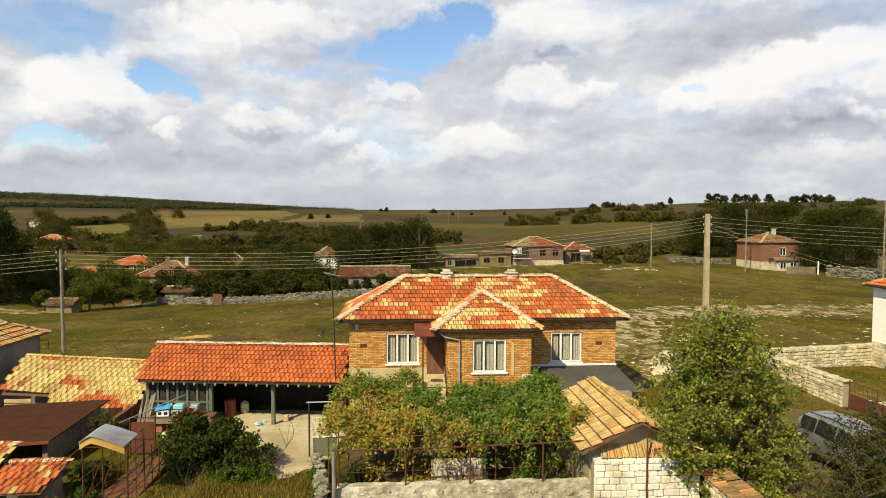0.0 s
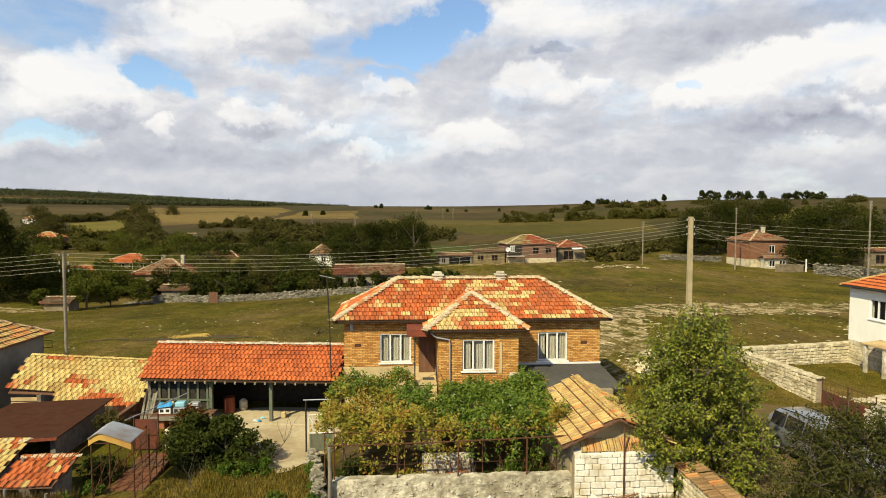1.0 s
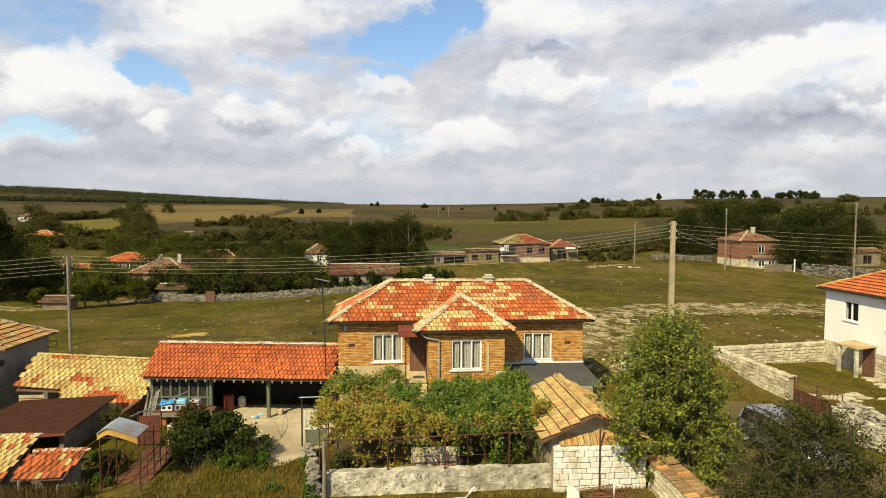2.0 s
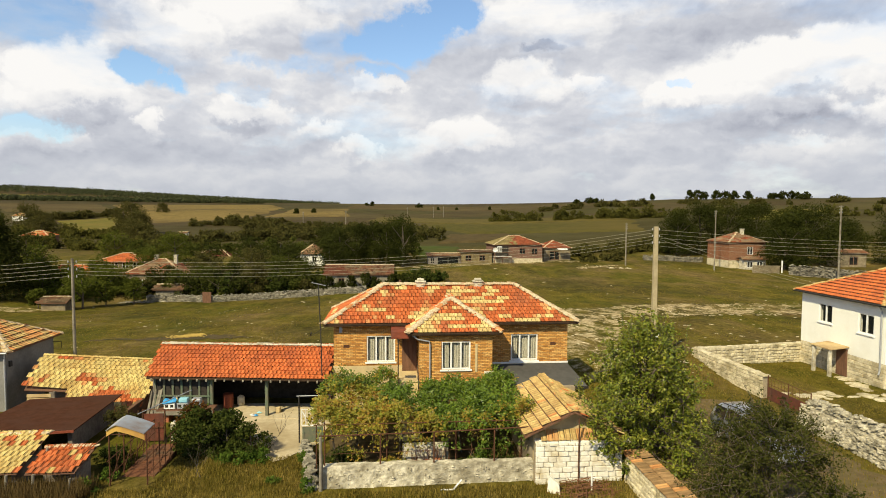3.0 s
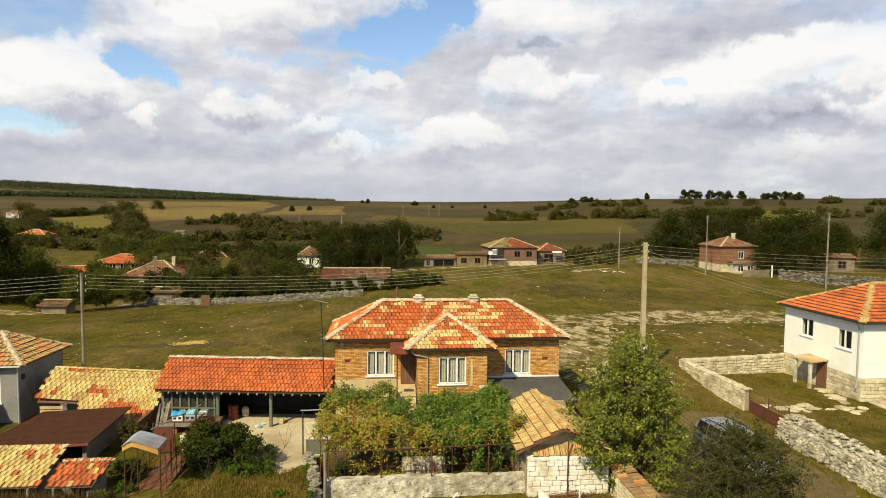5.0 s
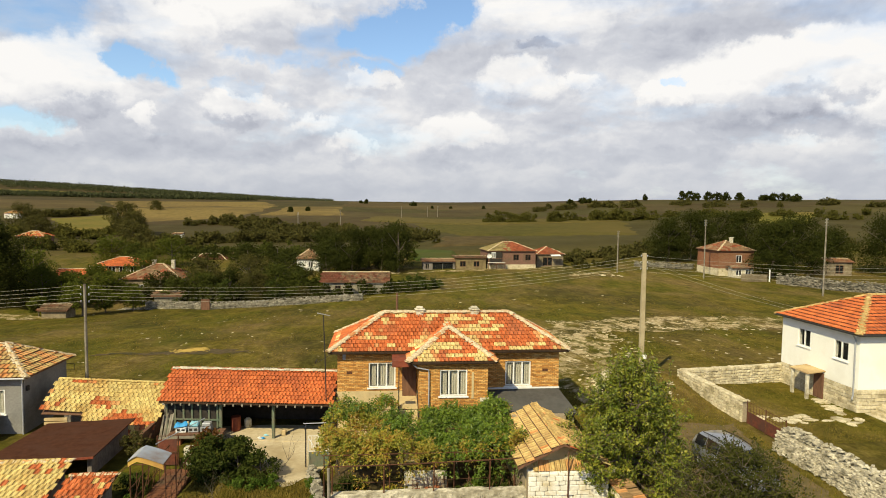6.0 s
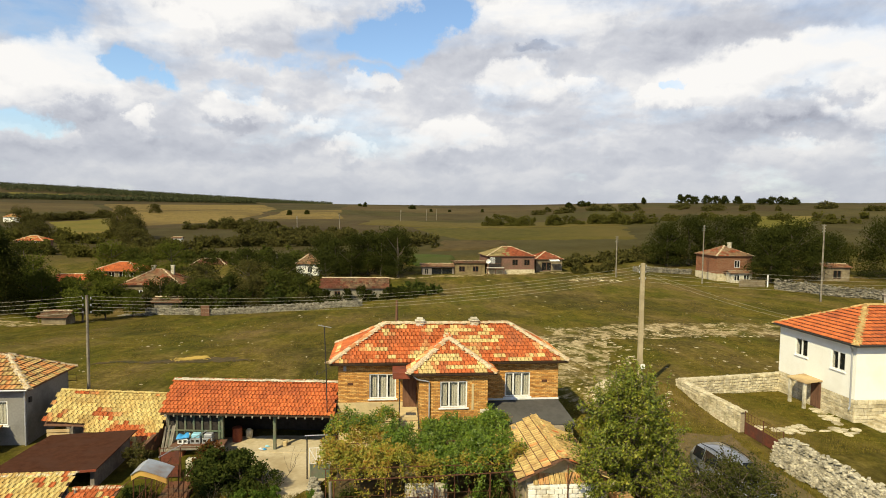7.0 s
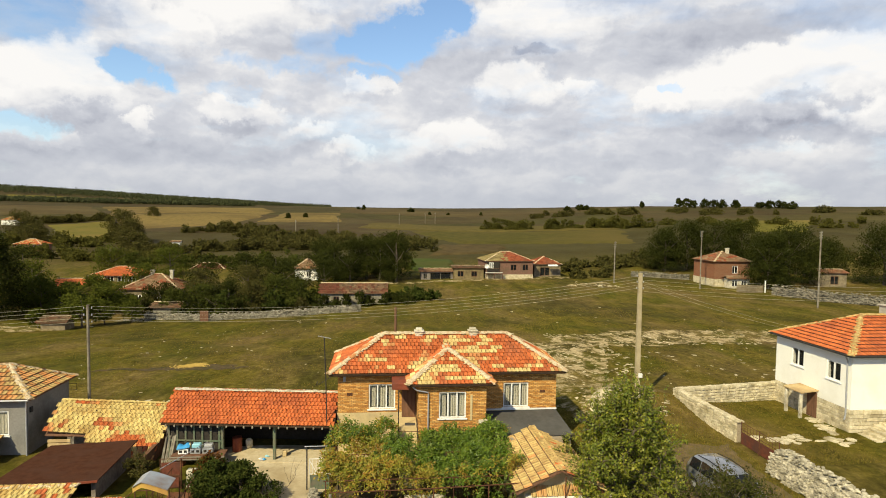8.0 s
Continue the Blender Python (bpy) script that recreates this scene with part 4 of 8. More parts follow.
    part("downpipe", Shape().tube([(-0.25, 22.8, 3.44), (0.0, 22.85, 3.22), (0.62, 22.93, 3.08), (0.64, 22.93, 2.9), (0.64, 22.93, 1.0)], 0.04, 8), ZINC, ho)
    part("fascia", Shape().box(-4.86, 8.84, 24.32, 24.35, 3.64, 3.70, 0.005), WOOD_SHADE, ho)
    part("fascia", Shape().box(-0.5, 4.3, 22.68, 22.71, 3.44, 3.49, 0.005), WOOD_SHADE, ho)
    for x in (-4.1,):
        part("junction_box", Shape().box(x, x + 0.16, 24.66, 24.745, 3.25, 3.55, 0.01), ZINC, ho)
    part("downpipe", Shape().tube([(-0.98, 23.0, 3.2), (-0.98, 23.0, -1.2)], 0.03, 8), DARK_IRON, ho)
    # landing and steps
    part("landing", Shape().box(-1.02, 0.06, 23.1, 24.71, -1.25, 1.12, 0.015), PLASTER_YELLOW, ho)
    part("door", Shape().box(-0.75, 0.04, 24.66, 24.716, 1.13, 3.1, 0.01), WOOD_BROWN, ho)
    part("doormat", Shape().box(-0.6, -0.05, 23.3, 23.7, 1.124, 1.14, 0.004), DARK_SHEET, ho)
    for i in range(9):
        z1 = 1.12 - (i + 1) * 0.23
        part("step", Shape().box(-0.95, 0.05, 23.1 - 0.28 * (i + 1), 23.098 - 0.28 * i, -1.25, z1, 0.012), PLASTER_YELLOW, ho)
    s = Shape()
    for i in range(5):
        y = 23.0 - i * 0.55
        s.tube([(0.02, y, 1.1 - i * 0.45), (0.02, y, 2.0 - i * 0.45)], 0.012, 6)
    s.tube([(0.02, 23.0, 2.0), (0.02, 20.8, 0.2)], 0.016, 6)
    part("handrail", s, DARK_IRON, ho)
    return ho


brick_house()


def lean_to():
    """The dark sheet roof in the angle of house and porch."""
    le = thing("lean_to", (6, 23.2, -1.2), "flat dark grey sheet lean-to roof against the brick house", "lean-to")
    s = Shape()
    q = [Vector((3.95, 24.70, 1.38)), Vector((8.35, 24.70, 1.42)), Vector((8.55, 21.75, 0.95)), Vector((3.80, 21.75, 0.95))]
    s.prism(q, (0, 0, -0.07))
    part("roof_sheet", s, DARK_SHEET, le)
    s = Shape()
    for x in (4.1, 6.2, 8.35):
        s = Shape().box(x - 0.05, x + 0.05, 21.9, 22.0, -1.3, 0.9, 0.008)
        part("post", s, WOOD_GREY, le)
    part("fascia", Shape().box(3.78, 8.57, 21.71, 21.745, 0.84, 0.97, 0.005), DARK_IRON, le)
    part("flashing", Shape().box(3.95, 8.4, 24.66, 24.716, 1.43, 1.52, 0.006), WHITE_PAINT, le)
    part("gutter_end", Shape().box(3.45, 3.93, 22.86, 22.965, 1.30, 1.5, 0.01), WHITEWASH, le)


lean_to()


# ---- the open garage ----
GE = Vector((9.74, -1.17, 0)).normalized()
GN = Vector((-GE.y, GE.x, 0))
GM = Matrix((GE, GN, Vector((0, 0, 1)))).transposed().to_4x4()
GM.translation = Vector((-14.24, 25.12, 0))


def garage():
    g = thing("garage", (-9.4, 25.5, -1.2), "long open-fronted timber garage with new red clay-tile roof", "garage")
    L, R, H, Z0 = 9.78, 1.85, 2.33, 0.93
    up = H - Z0
    k = math.hypot(R, up)
    O1, O2 = GM @ Vector((0, 0, Z0)), GM @ Vector((L, 2 * R, Z0))
    V1 = (GN * R + Vector((0, 0, up))).normalized()
    V2 = (-GN * R + Vector((0, 0, up))).normalized()
    tile_slopes(g, [(O1, GE, V1, [(0, 0), (L, 0), (L, k), (0.0, k)])], lambda p, r: 1 if r.random() < 0.02 else 0, [TILE_BRIGHT, TILE_RED], limit=300, seed=31, sag=0.04, w=0.215, l=0.265, jitter=0.018)
    tile_slopes(g, [(O2, -GE, V2, [(0, 0), (L, 0), (L, k), (0, k)])], lambda p, r: 0, [TILE_BRIGHT], limit=0, seed=32, sag=0.05, w=0.24, l=0.30)
    s = Shape()
    sec = [(0, Z0 - 0.05), (R, H - 0.09), (2 * R, Z0 - 0.05), (2 * R, Z0 - 0.12), (R, H - 0.16), (0, Z0 - 0.12)]
    s.prism([GM @ Vector((0.02, y, z)) for y, z in sec[:3] + sec[3:]], GE * (L - 0.04))
    part("roof_deck", s, WOOD_SHADE, g)
    for i in range(20):
        u = 0.25 + i * 0.49
        part("rafter", turned(Shape().prism([(u, -0.04, Z0 - 0.20), (u, 0.9, Z0 + 0.46), (u, 0.9, Z0 + 0.56), (u, -0.04, Z0 - 0.11)], (0.08, 0, 0)), GM), WOOD_GREY, g)
    ridge_line(g, GM @ Vector((0, R, H + 0.02)), GM @ Vector((L, R, H + 0.02)), 0.10, 0.4, mats=WHITEWASH, seed=33)
    for u in (3.35, 6.32, 9.5):
        q = Shape().box(u - 0.08, u + 0.08, 0.30, 0.46, -1.3, Z0 - 0.2, 0.012)
        part("post", turned(q, GM), WOOD_GREEN, g)
    part("beam", turned(Shape().box(0.1, L - 0.1, 0.29, 0.47, Z0 - 0.19, Z0 - 0.05, 0.012), GM), WOOD_GREEN, g)
    # rear wall painted near-black to give the open bay its deep shade
    part("rear_wall", turned(Shape().box(0.1, L - 0.1, 3.3, 3.5, -1.3, Z0 + 0.1), GM), SHADE_IN, g)
    part("side_wall", turned(Shape().box(0.1, 0.3, 0.5, 3.3, -1.3, Z0 - 0.1), GM), DARK_BLOCK, g)
    part("side_wall", turned(Shape().box(L - 0.3, L - 0.1, 0.5, 3.3, -1.3, Z0 - 0.1), GM), DARK_BLOCK, g)
    part("floor", turned(Shape().box(0.3, L - 0.3, 0.0, 3.3, -1.3, -1.16), GM), YARD, g)
    # glazed plank front of the end bay; shade behind it is the panel's colour
    part("panel", turned(Shape().box(0.15, 3.25, 0.48, 0.52, -1.2, Z0 - 0.1), GM), SHADE_IN, g)
    for i in range(7):
        u = 0.2 + i * 0.48
        part("plank", turned(Shape().box(u, u + 0.11, 0.42, 0.478, -1.2, Z0 - 0.2, 0.006), GM), WOOD_GREEN, g)
    part("plank", turned(Shape().box(0.15, 3.25, 0.40, 0.418, -0.25, -0.15, 0.006), GM), WOOD_GREEN, g)


garage()


# ---- the tiled shed beside the street wall ----
def shed():
    sh = thing("shed", (6, 18, -0.9), "small stone shed with buff clay-tile gable roof", "shed")
    x0, xr, x1, y0, y1, ze, zr = 3.84, 5.80, 7.72, 15.2, 20.45, 0.98, 1.95
    V1 = Vector((xr - x0, 0, zr - ze)).normalized()
    V2 = Vector((xr - x1, 0, zr - ze)).normalized()
    k = math.hypot(xr - x0, zr - ze)
    d = y1 - y0
    tile_slopes(sh, [(Vector((x0, y1, ze)), (0, -1, 0), V1, [(0, 0), (d, 0), (d, k), (0, k)])], lambda p, r: 1 if (r.random() < 0.04 or p.y < 15.6 and r.random() < 0.5) else 0, [TILE_BUFF, TILE_ORANGE], limit=300, seed=41, w=0.22, l=0.40, jitter=0.012, cover=0.90)
    tile_slopes(sh, [(Vector((x1, y0, ze)), (0, 1, 0), V2, [(0, 0), (d, 0), (d, k), (0, k)])], lambda p, r: 1 if r.random() < 0.04 else 0, [TILE_BUFF, TILE_RED], limit=0, seed=42, w=0.22, l=0.40, jitter=0.012, cover=0.90)
    s = Shape().prism([(x0, y0 + 0.02, ze - 0.02), (xr, y0 + 0.02, zr - 0.02), (x1, y0 + 0.02, ze - 0.02), (x1, y0 + 0.02, ze - 0.09), (xr, y0 + 0.02, zr - 0.1), (x0, y0 + 0.02, ze - 0.09)], (0, d - 0.04, 0))
    part("roof_deck", s, WOOD_BROWN, sh)
    ridge_line(sh, (xr, y0, zr + 0.02), (xr, y1, zr + 0.02), 0.09, 0.36, mats=TILE_BUFF, seed=43)
    s = Shape().prism([(4.35, 15.75, -1.0), (7.6, 15.75, -1.0), (7.6, 15.75, 1.02), (xr, 15.75, 1.82), (4.35, 15.75, 1.1)], (0, 0.3, 0))
    part("gable_wall", s, PLASTER_YELLOW, sh)
    part("wall", Shape().box(4.35, 4.62, 16.05, 20.2, -1.0, 1.1), JOINT, sh)
    part("wall", Shape().box(7.3, 7.6, 16.05, 20.2, -1.0, 1.1), JOINT, sh)
    part("wall", Shape().box(4.62, 7.3, 19.9, 20.2, -1.0, 1.5), JOINT, sh)
    # leaning tiles over the block wall
    tile_slopes(sh, [(Vector((4.65, 15.42, 0.70)), (1, 0, 0), Vector((0, 0.34, 0.42)), [(0, 0), (3.3, 0), (3.3, 0.5), (0.0, 0.5)])], lambda p, r: 1 if p.x > 7.0 or r.random() < 0.3 else 0, [TILE_BUFF, TILE_ORANGE], limit=60, seed=44, w=0.24, l=0.42)


shed()


def wall_run(name, a, b, z0, z1, thick, label, mats, core=None, faces=(1, 0), top=True, limit=300, seed=50, w=(0.22, 0.5), h=(0.14, 0.24), rough=0.1, coping=0.0, level=None, stone="stone"):
    """A stone wall from a to b; faces: which long sides carry stones (right of the run, left of the run)."""
    a2, b2 = Vector((*a, 0)), Vector((*b, 0))
    d = (b2 - a2).normalized()
    n = Vector((d.y, -d.x, 0))
    wl = thing(name, (*((a2 + b2) / 2).to_2d(), z0), label, "wall", kind="structure")
    s = Shape()
    top_z = z1 - 0.05
    s.prism([a2 + n * (thick / 2 - 0.06) + Vector((0, 0, z0)), b2 + n * (thick / 2 - 0.06) + Vector((0, 0, z0)),
             b2 - n * (thick / 2 - 0.06) + Vector((0, 0, z0)), a2 - n * (thick / 2 - 0.06) + Vector((0, 0, z0))], (0, 0, top_z - z0))
    part("core", s, core or JOINT, wl)
    if faces[0]:
        stone_face(wl, a2 + n * thick / 2, b2 + n * thick / 2, z0, z1, n, mats, w, h, limit=limit, seed=seed, rough=rough, level=level, name=stone)
    if faces[1]:
        stone_face(wl, b2 - n * thick / 2, a2 - n * thick / 2, z0, z1, -n, mats, w, h, limit=0, seed=seed + 1, rough=rough, name=stone)
    if top:
        rng = random.Random(seed + 2)
        s = Shape()
        u, run = 0.0, (b2 - a2).length
        while u < run:
            ww = rng.uniform(*w)
            for v in ((-0.25, 0.25) if thick > 0.3 else (0,)):
                c = a2 + d * (u + ww / 2) + n * v * thick
                e = rng.uniform(-0.02, 0.03)
                turn = Matrix((d, -n, Vector((0, 0, 1)))).transposed().to_4x4()
                m = Matrix.Translation((c.x, c.y, z1 - 0.03 + e)) @ turn
                s.box(-ww / 2 + 0.01, ww / 2 - 0.01, -thick * 0.25, thick * 0.25, -0.06, 0.05, 0.02, m=m)
            u += ww
        part("capping", s, mats, wl)
    return wl


wall_run("wall_block", (4.3, 15.55), (7.8, 15.55), -1.0, 0.66, 0.4, "whitewashed squared limestone block wall of the shed", WHITE_STONE, faces=(1, 0), w=(0.28, 0.55), h=(0.19, 0.25), rough=0.04, seed=51, stone="block")
wall_run("wall_yard_back", (19.1, 30.8), (27.35, 32.05), -0.7, 0.7, 0.45, "pale limestone yard wall beside the white house", LIME, seed=53, w=(0.18, 0.55), h=(0.14, 0.34), rough=0.2)
wall_run("wall_yard_side", (19.1, 31.0), (19.5, 23.95), -0.9, 0.7, 0.45, "pale limestone yard wall ending at the gate", LIME, seed=55, w=(0.14, 0.42), h=(0.10, 0.26), rough=0.2)


def rubble_wall(name, pts, z_of, height, thick, label, count, size, limit=0, seed=60, mats=None, kind="structure", rough_cut=False):
    """A dry-stone bank: loose stones piled in a trapezoid along a line."""
    rng = random.Random(seed)
    P = [Vector((*p, 0)) for p in pts]
    lens = [(b - a).length for a, b in zip(P, P[1:])]
    total = sum(lens)
    wl = thing(name, (*P[0].to_2d(), z_of(*P[0].to_2d())), label, "wall", kind=kind)
    kinds = [stone_mesh("stone", 1, 1, 1, mats or RUBBLE, rng, 0.28) for _ in range(8)]
    s, single = Shape(), 0
    core = Shape()
    for a, b in zip(P, P[1:]):
        d = (b - a).normalized()
        n = Vector((d.y, -d.x, 0))
        steps = max(2, int((b - a).length / 1.0))
        for i in range(steps):
            p, q = a.lerp(b, i / steps), a.lerp(b, (i + 1) / steps)
            zp = z_of(p.x, p.y)
            prof = [(-thick / 2, -0.25), (thick / 2, -0.25), (thick * 0.3, height * 0.82), (-thick * 0.3, height * 0.82)]
            core.prism([p + n * o + Vector((0, 0, zp + z)) for o, z in prof], q - p)
    part("core", core, mats or RUBBLE, wl)
    for i in range(count):
        t = (i + rng.random()) / count * total
        k = 0
        while k < len(lens) - 1 and t > lens[k]:
            t -= lens[k]
            k += 1
        a, b = P[k], P[k + 1]
        d = (b - a).normalized()
        n = Vector((d.y, -d.x, 0))
        z = height * rng.random() ** 0.8 * rng.uniform(0.75, 1.12)
        half = thick * (0.5 - 0.2 * min(1, z / height))
        side = rng.choice((-1, 1, rng.uniform(-1, 1)))
        if z > height * 0.8:
            side = rng.uniform(-1, 1)
        p = a + d * t + n * side * half
        e = rng.uniform(*size)
        m = Matrix.Translation((p.x, p.y, z_of(p.x, p.y) + z)) @ Euler((rng.uniform(-.4, .4), rng.uniform(-.4, .4), rng.uniform(0, 6.3))).to_matrix().to_4x4() @ Matrix.Diagonal((e * 1.4, e, e * 0.5, 1))
        me = rng.choice(kinds)
        if single < limit:
            hang(new("stone", me), wl, m)
            single += 1
        elif rough_cut:
            s.add([m @ Vector([c * rng.uniform(0.42, 0.62) for c in q]) for q in LUMP_V], LUMP_F)
        else:
            s.add([m @ v.co for v in me.vertices], [tuple(f.vertices) for f in me.polygons])
    if s.v:
        me = bpy.data.meshes.new("rubble")
        me.from_pydata(s.v, [], s.f)
        me.materials.append(mats or RUBBLE)
        tagged(hang(new("rubble", me), wl), kind="stuff")
    return wl


rubble_wall("wall_rubble_near", [(19.4, 20.2), (19.6, 14.5), (20.1, 6.0)], land_at, 1.25, 1.5, "grey weathered dry-stone rubble wall beside the car", 7600, (0.09, 0.21), limit=300, seed=61, mats=RUBBLE_PALE)


def front_wall():
    """The flaking whitewashed street wall with its iron fence."""
    w = thing("wall_street", (0.2, 15.9, -1.1), "low flaking whitewashed rubble wall along the street", "wall", kind="structure")
    rng = random.Random(71)
    x0, x1, nx, nz = -3.95, 4.3, 90, 10
    s = Shape()
    def bulge(x, z):
        return 0.05 * noise.noise(Vector((x * 1.7, z * 2.2, 3.0))) + 0.03 * noise.noise(Vector((x * 5, z * 6, 9.0)))
    def top(x):
        return -0.2 + 0.06 * noise.noise(Vector((x * 0.9, 0, 5.5))) + 0.03 * noise.noise(Vector((x * 3.5, 0, 1.5)))
    prof = []
    for j in range(nz + 1):
        prof.append((0, j / nz))
    for j in range(1, 5):
        prof.append((j / 4, 1.0))
    rows = []
    for i in range(nx + 1):
        x = x0 + (x1 - x0) * i / nx
        t = top(x)
        row = []
        for dy, f in prof:
            z = -1.3 + (t + 1.3) * f
            row.append((x, 15.7 + dy * 0.42 - bulge(x, z) * (1 if dy == 0 else 0.2), z + (bulge(x, dy * 3) * 0.6 if dy else 0)))
        row.append((x, 16.12, -1.3))
        rows.append(row)
    k = len(rows[0])
    s.add([p for r in rows for p in r], [(i * k + j, (i + 1) * k + j, (i + 1) * k + j + 1, i * k + j + 1) for i in range(nx) for j in range(k - 1)] + [tuple(range(k)), tuple(range(nx * k, nx * k + k))])
    part("masonry", s, LIMEWASH, w)
    s = Shape()
    for i in range(220):
        x = rng.uniform(x0 + 0.1, x1 - 0.1)
        z = rng.uniform(-1.1, -0.3)
        e = rng.uniform(0.05, 0.14)
        lump(s, (x, 15.70 - bulge(x, z) + e * 0.25, z), e, e * 0.5, e * 0.55, rng)
    part("facing_stones", s, LIMEWASH, w)
    f = thing("fence", (0, 15.9, -0.2), "rusty iron post-and-rail fence on the street wall", "fence")
    for x in (-3.9, -1.75, 0.35, 2.75):
        part("post", Shape().tube([(x, 15.88, -0.35), (x + 0.01, 15.88, 1.0 + 0.02 * x)], 0.03, 8), RUST, f)
    part("rail", Shape().tube([(-4.1, 15.86, 0.98), (-1.75, 15.85, 1.0), (0.35, 15.85, 1.03), (2.75, 15.85, 1.09), (4.25, 15.86, 1.14)], 0.025, 8), RUST, f)
    part("rail", Shape().tube([(-3.9, 15.87, 0.25), (2.75, 15.87, 0.3)], 0.008, 6), RUST, f)
    whole("gate_post", Shape().tube([(-4.02, 15.55, -1.3), (-4.0, 15.55, 0.2), (-4.02, 15.56, 1.05)], [0.075, 0.07, 0.06], 9), WOOD_GREY, "grey weathered round timber post by the street wall", "post")
    whole("drain_pipe", Shape().tube([(1.0, 15.35, -1.05), (0.55, 15.2, -1.02), (1.05, 15.15, -0.98), (1.4, 15.45, -0.75)], 0.035, 8), WHITE_PAINT, "bent white pipe lying before the street wall", "pipe")
    b = whole("trough", Shape().box(-0.85, 1.05, 17.2, 17.6, -1.25, -0.05, 0.03), WHITEWASH, "pale concrete trough block behind the fence", "trough")
    for px, py, pr in ((0.2, 16.75, 0.17), (0.55, 16.9, 0.14), (-0.3, 16.7, 0.13)):
        pot = thing("flower_pot", (px, py, -1.15), "terracotta flower pot with a spindly plant behind the wall", "pot", group="pots by the trough")
        part("pot", Shape().tube([(px, py, -1.2), (px, py, -0.55), (px, py, -0.5)], [pr * 0.75, pr, pr * 1.1], 12), CARDBOARD, pot)
        for q in range(5):
            part("stalk", Shape().tube([(px, py, -0.52), (px + 0.09 * math.cos(q * 1.3), py + 0.09 * math.sin(q * 1.3), -0.1 + 0.06 * q)], [0.012, 0.005], 5), RUST, pot)
    whole("iron_post", Shape().tube([(6.0, 15.28, -0.95), (6.0, 15.28, 1.6)], 0.03, 8), RUST, "rusty iron post before the block wall", "post")


front_wall()

wall_run("wall_coping", (8.2, 6.0), (8.2, 15.3), -1.0, 0.12, 0.62, "limestone wall with clay-tile coping", LIME, seed=75, faces=(0, 1), top=False, w=(0.2, 0.45), h=(0.14, 0.22))
cop = thing("wall_tiles", (8.2, 10.6, 0.1), "buff and orange clay tiles capping a limestone wall", "roof tiles")
tile_slopes(cop, [(Vector((7.82, 15.4, 0.12)), (0, -1, 0), Vector((0.8, 0, 0.16)), [(0, 0), (9.4, 0), (9.4, 0.85), (0, 0.85)])], lambda p, r: 1 if r.random() < 0.3 else 0, [TILE_WORN, TILE_ORANGE], limit=120, seed=76, w=0.3, l=0.42, jitter=0.03)
rubble_wall("wall_path_stones", [(-4.35, 15.6), (-4.75, 18.0), (-5.3, 20.2)], land_at, 0.5, 0.45, "low heap-wall of pale stones beside the path", 300, (0.08, 0.17), limit=150, seed=77, mats=RUBBLE)


# ---- the sheds across the yard ----
def yellow_shed():
    y = thing("shed", (-17.4, 26, -1.2), "low shed with sagging straw-coloured clay-tile roof", "shed")
    O = Vector((-20.5, 25.3, 0.45))
    U = Vector((5.9, 0.55, -0.5)).normalized()
    Vv = Vector((0.35, 2.15, 1.15))
    Vv = (Vv - U * Vv.dot(U)).normalized()
    low = 2.3
    O2 = O - Vv * low
    def choose(p, rng):
        n = noise.noise(Vector((p.x * 0.7, p.y * 1.1, 2.2))) + (0.28 if p.z < -0.05 else -0.16) + rng.uniform(-0.3, 0.3)
        return 1 if n > 0.30 else (2 if n > 0.16 else 0)
    poly = [(2.1, low - 0.35), (6.0, 0.15), (6.25, low + 2.5), (0.0, low + 2.5), (0.0, low), (2.1, low)]
    tile_slopes(y, [(O2, U, Vv, poly)], choose, [TILE_PALE, TILE_RED, TILE_ORANGE], limit=300, seed=81, w=0.26, l=0.30, sag=0.16, jitter=0.02, lip=0.016)
    N = U.cross(Vv)
    s = Shape().prism([O2 + U * u + Vv * v - N * 0.24 for u, v in poly], -N * 0.05)
    part("roof_deck", s, WOOD_BROWN, y)
    R0, R1 = O2 + Vv * (low + 2.5), O2 + U * 6.25 + Vv * (low + 2.5)
    part("back_slope", Shape().prism([R0, R1, R1 + Vector((0, 2.2, -1.1)), R0 + Vector((0, 2.2, -1.1))], (0, 0, -0.06)), TILE_PALE, y)
    ridge_line(y, R0 + Vector((0, 0, 0.0)), R1, 0.07, 0.4, mats=TILE_PALE, seed=82)
    part("wall", Shape().box(-20.1, -14.5, 26.9, 27.1, -1.3, 0.25), DARK_BLOCK, y)
    part("wall", Shape().box(-14.7, -14.5, 23.5, 26.9, -1.3, -0.35), WOOD_BROWN, y)
    part("post", Shape().box(-19.0, -18.88, 25.2, 25.32, -1.3, 0.2, 0.01), WOOD_GREY, y)
    for i in range(6):
        part("plank", Shape().box(-20.3, -19.1, 25.25, 25.3, -1.2 + i * 0.22, -1.03 + i * 0.22, 0.006), CREAM_BOARD, y)


yellow_shed()


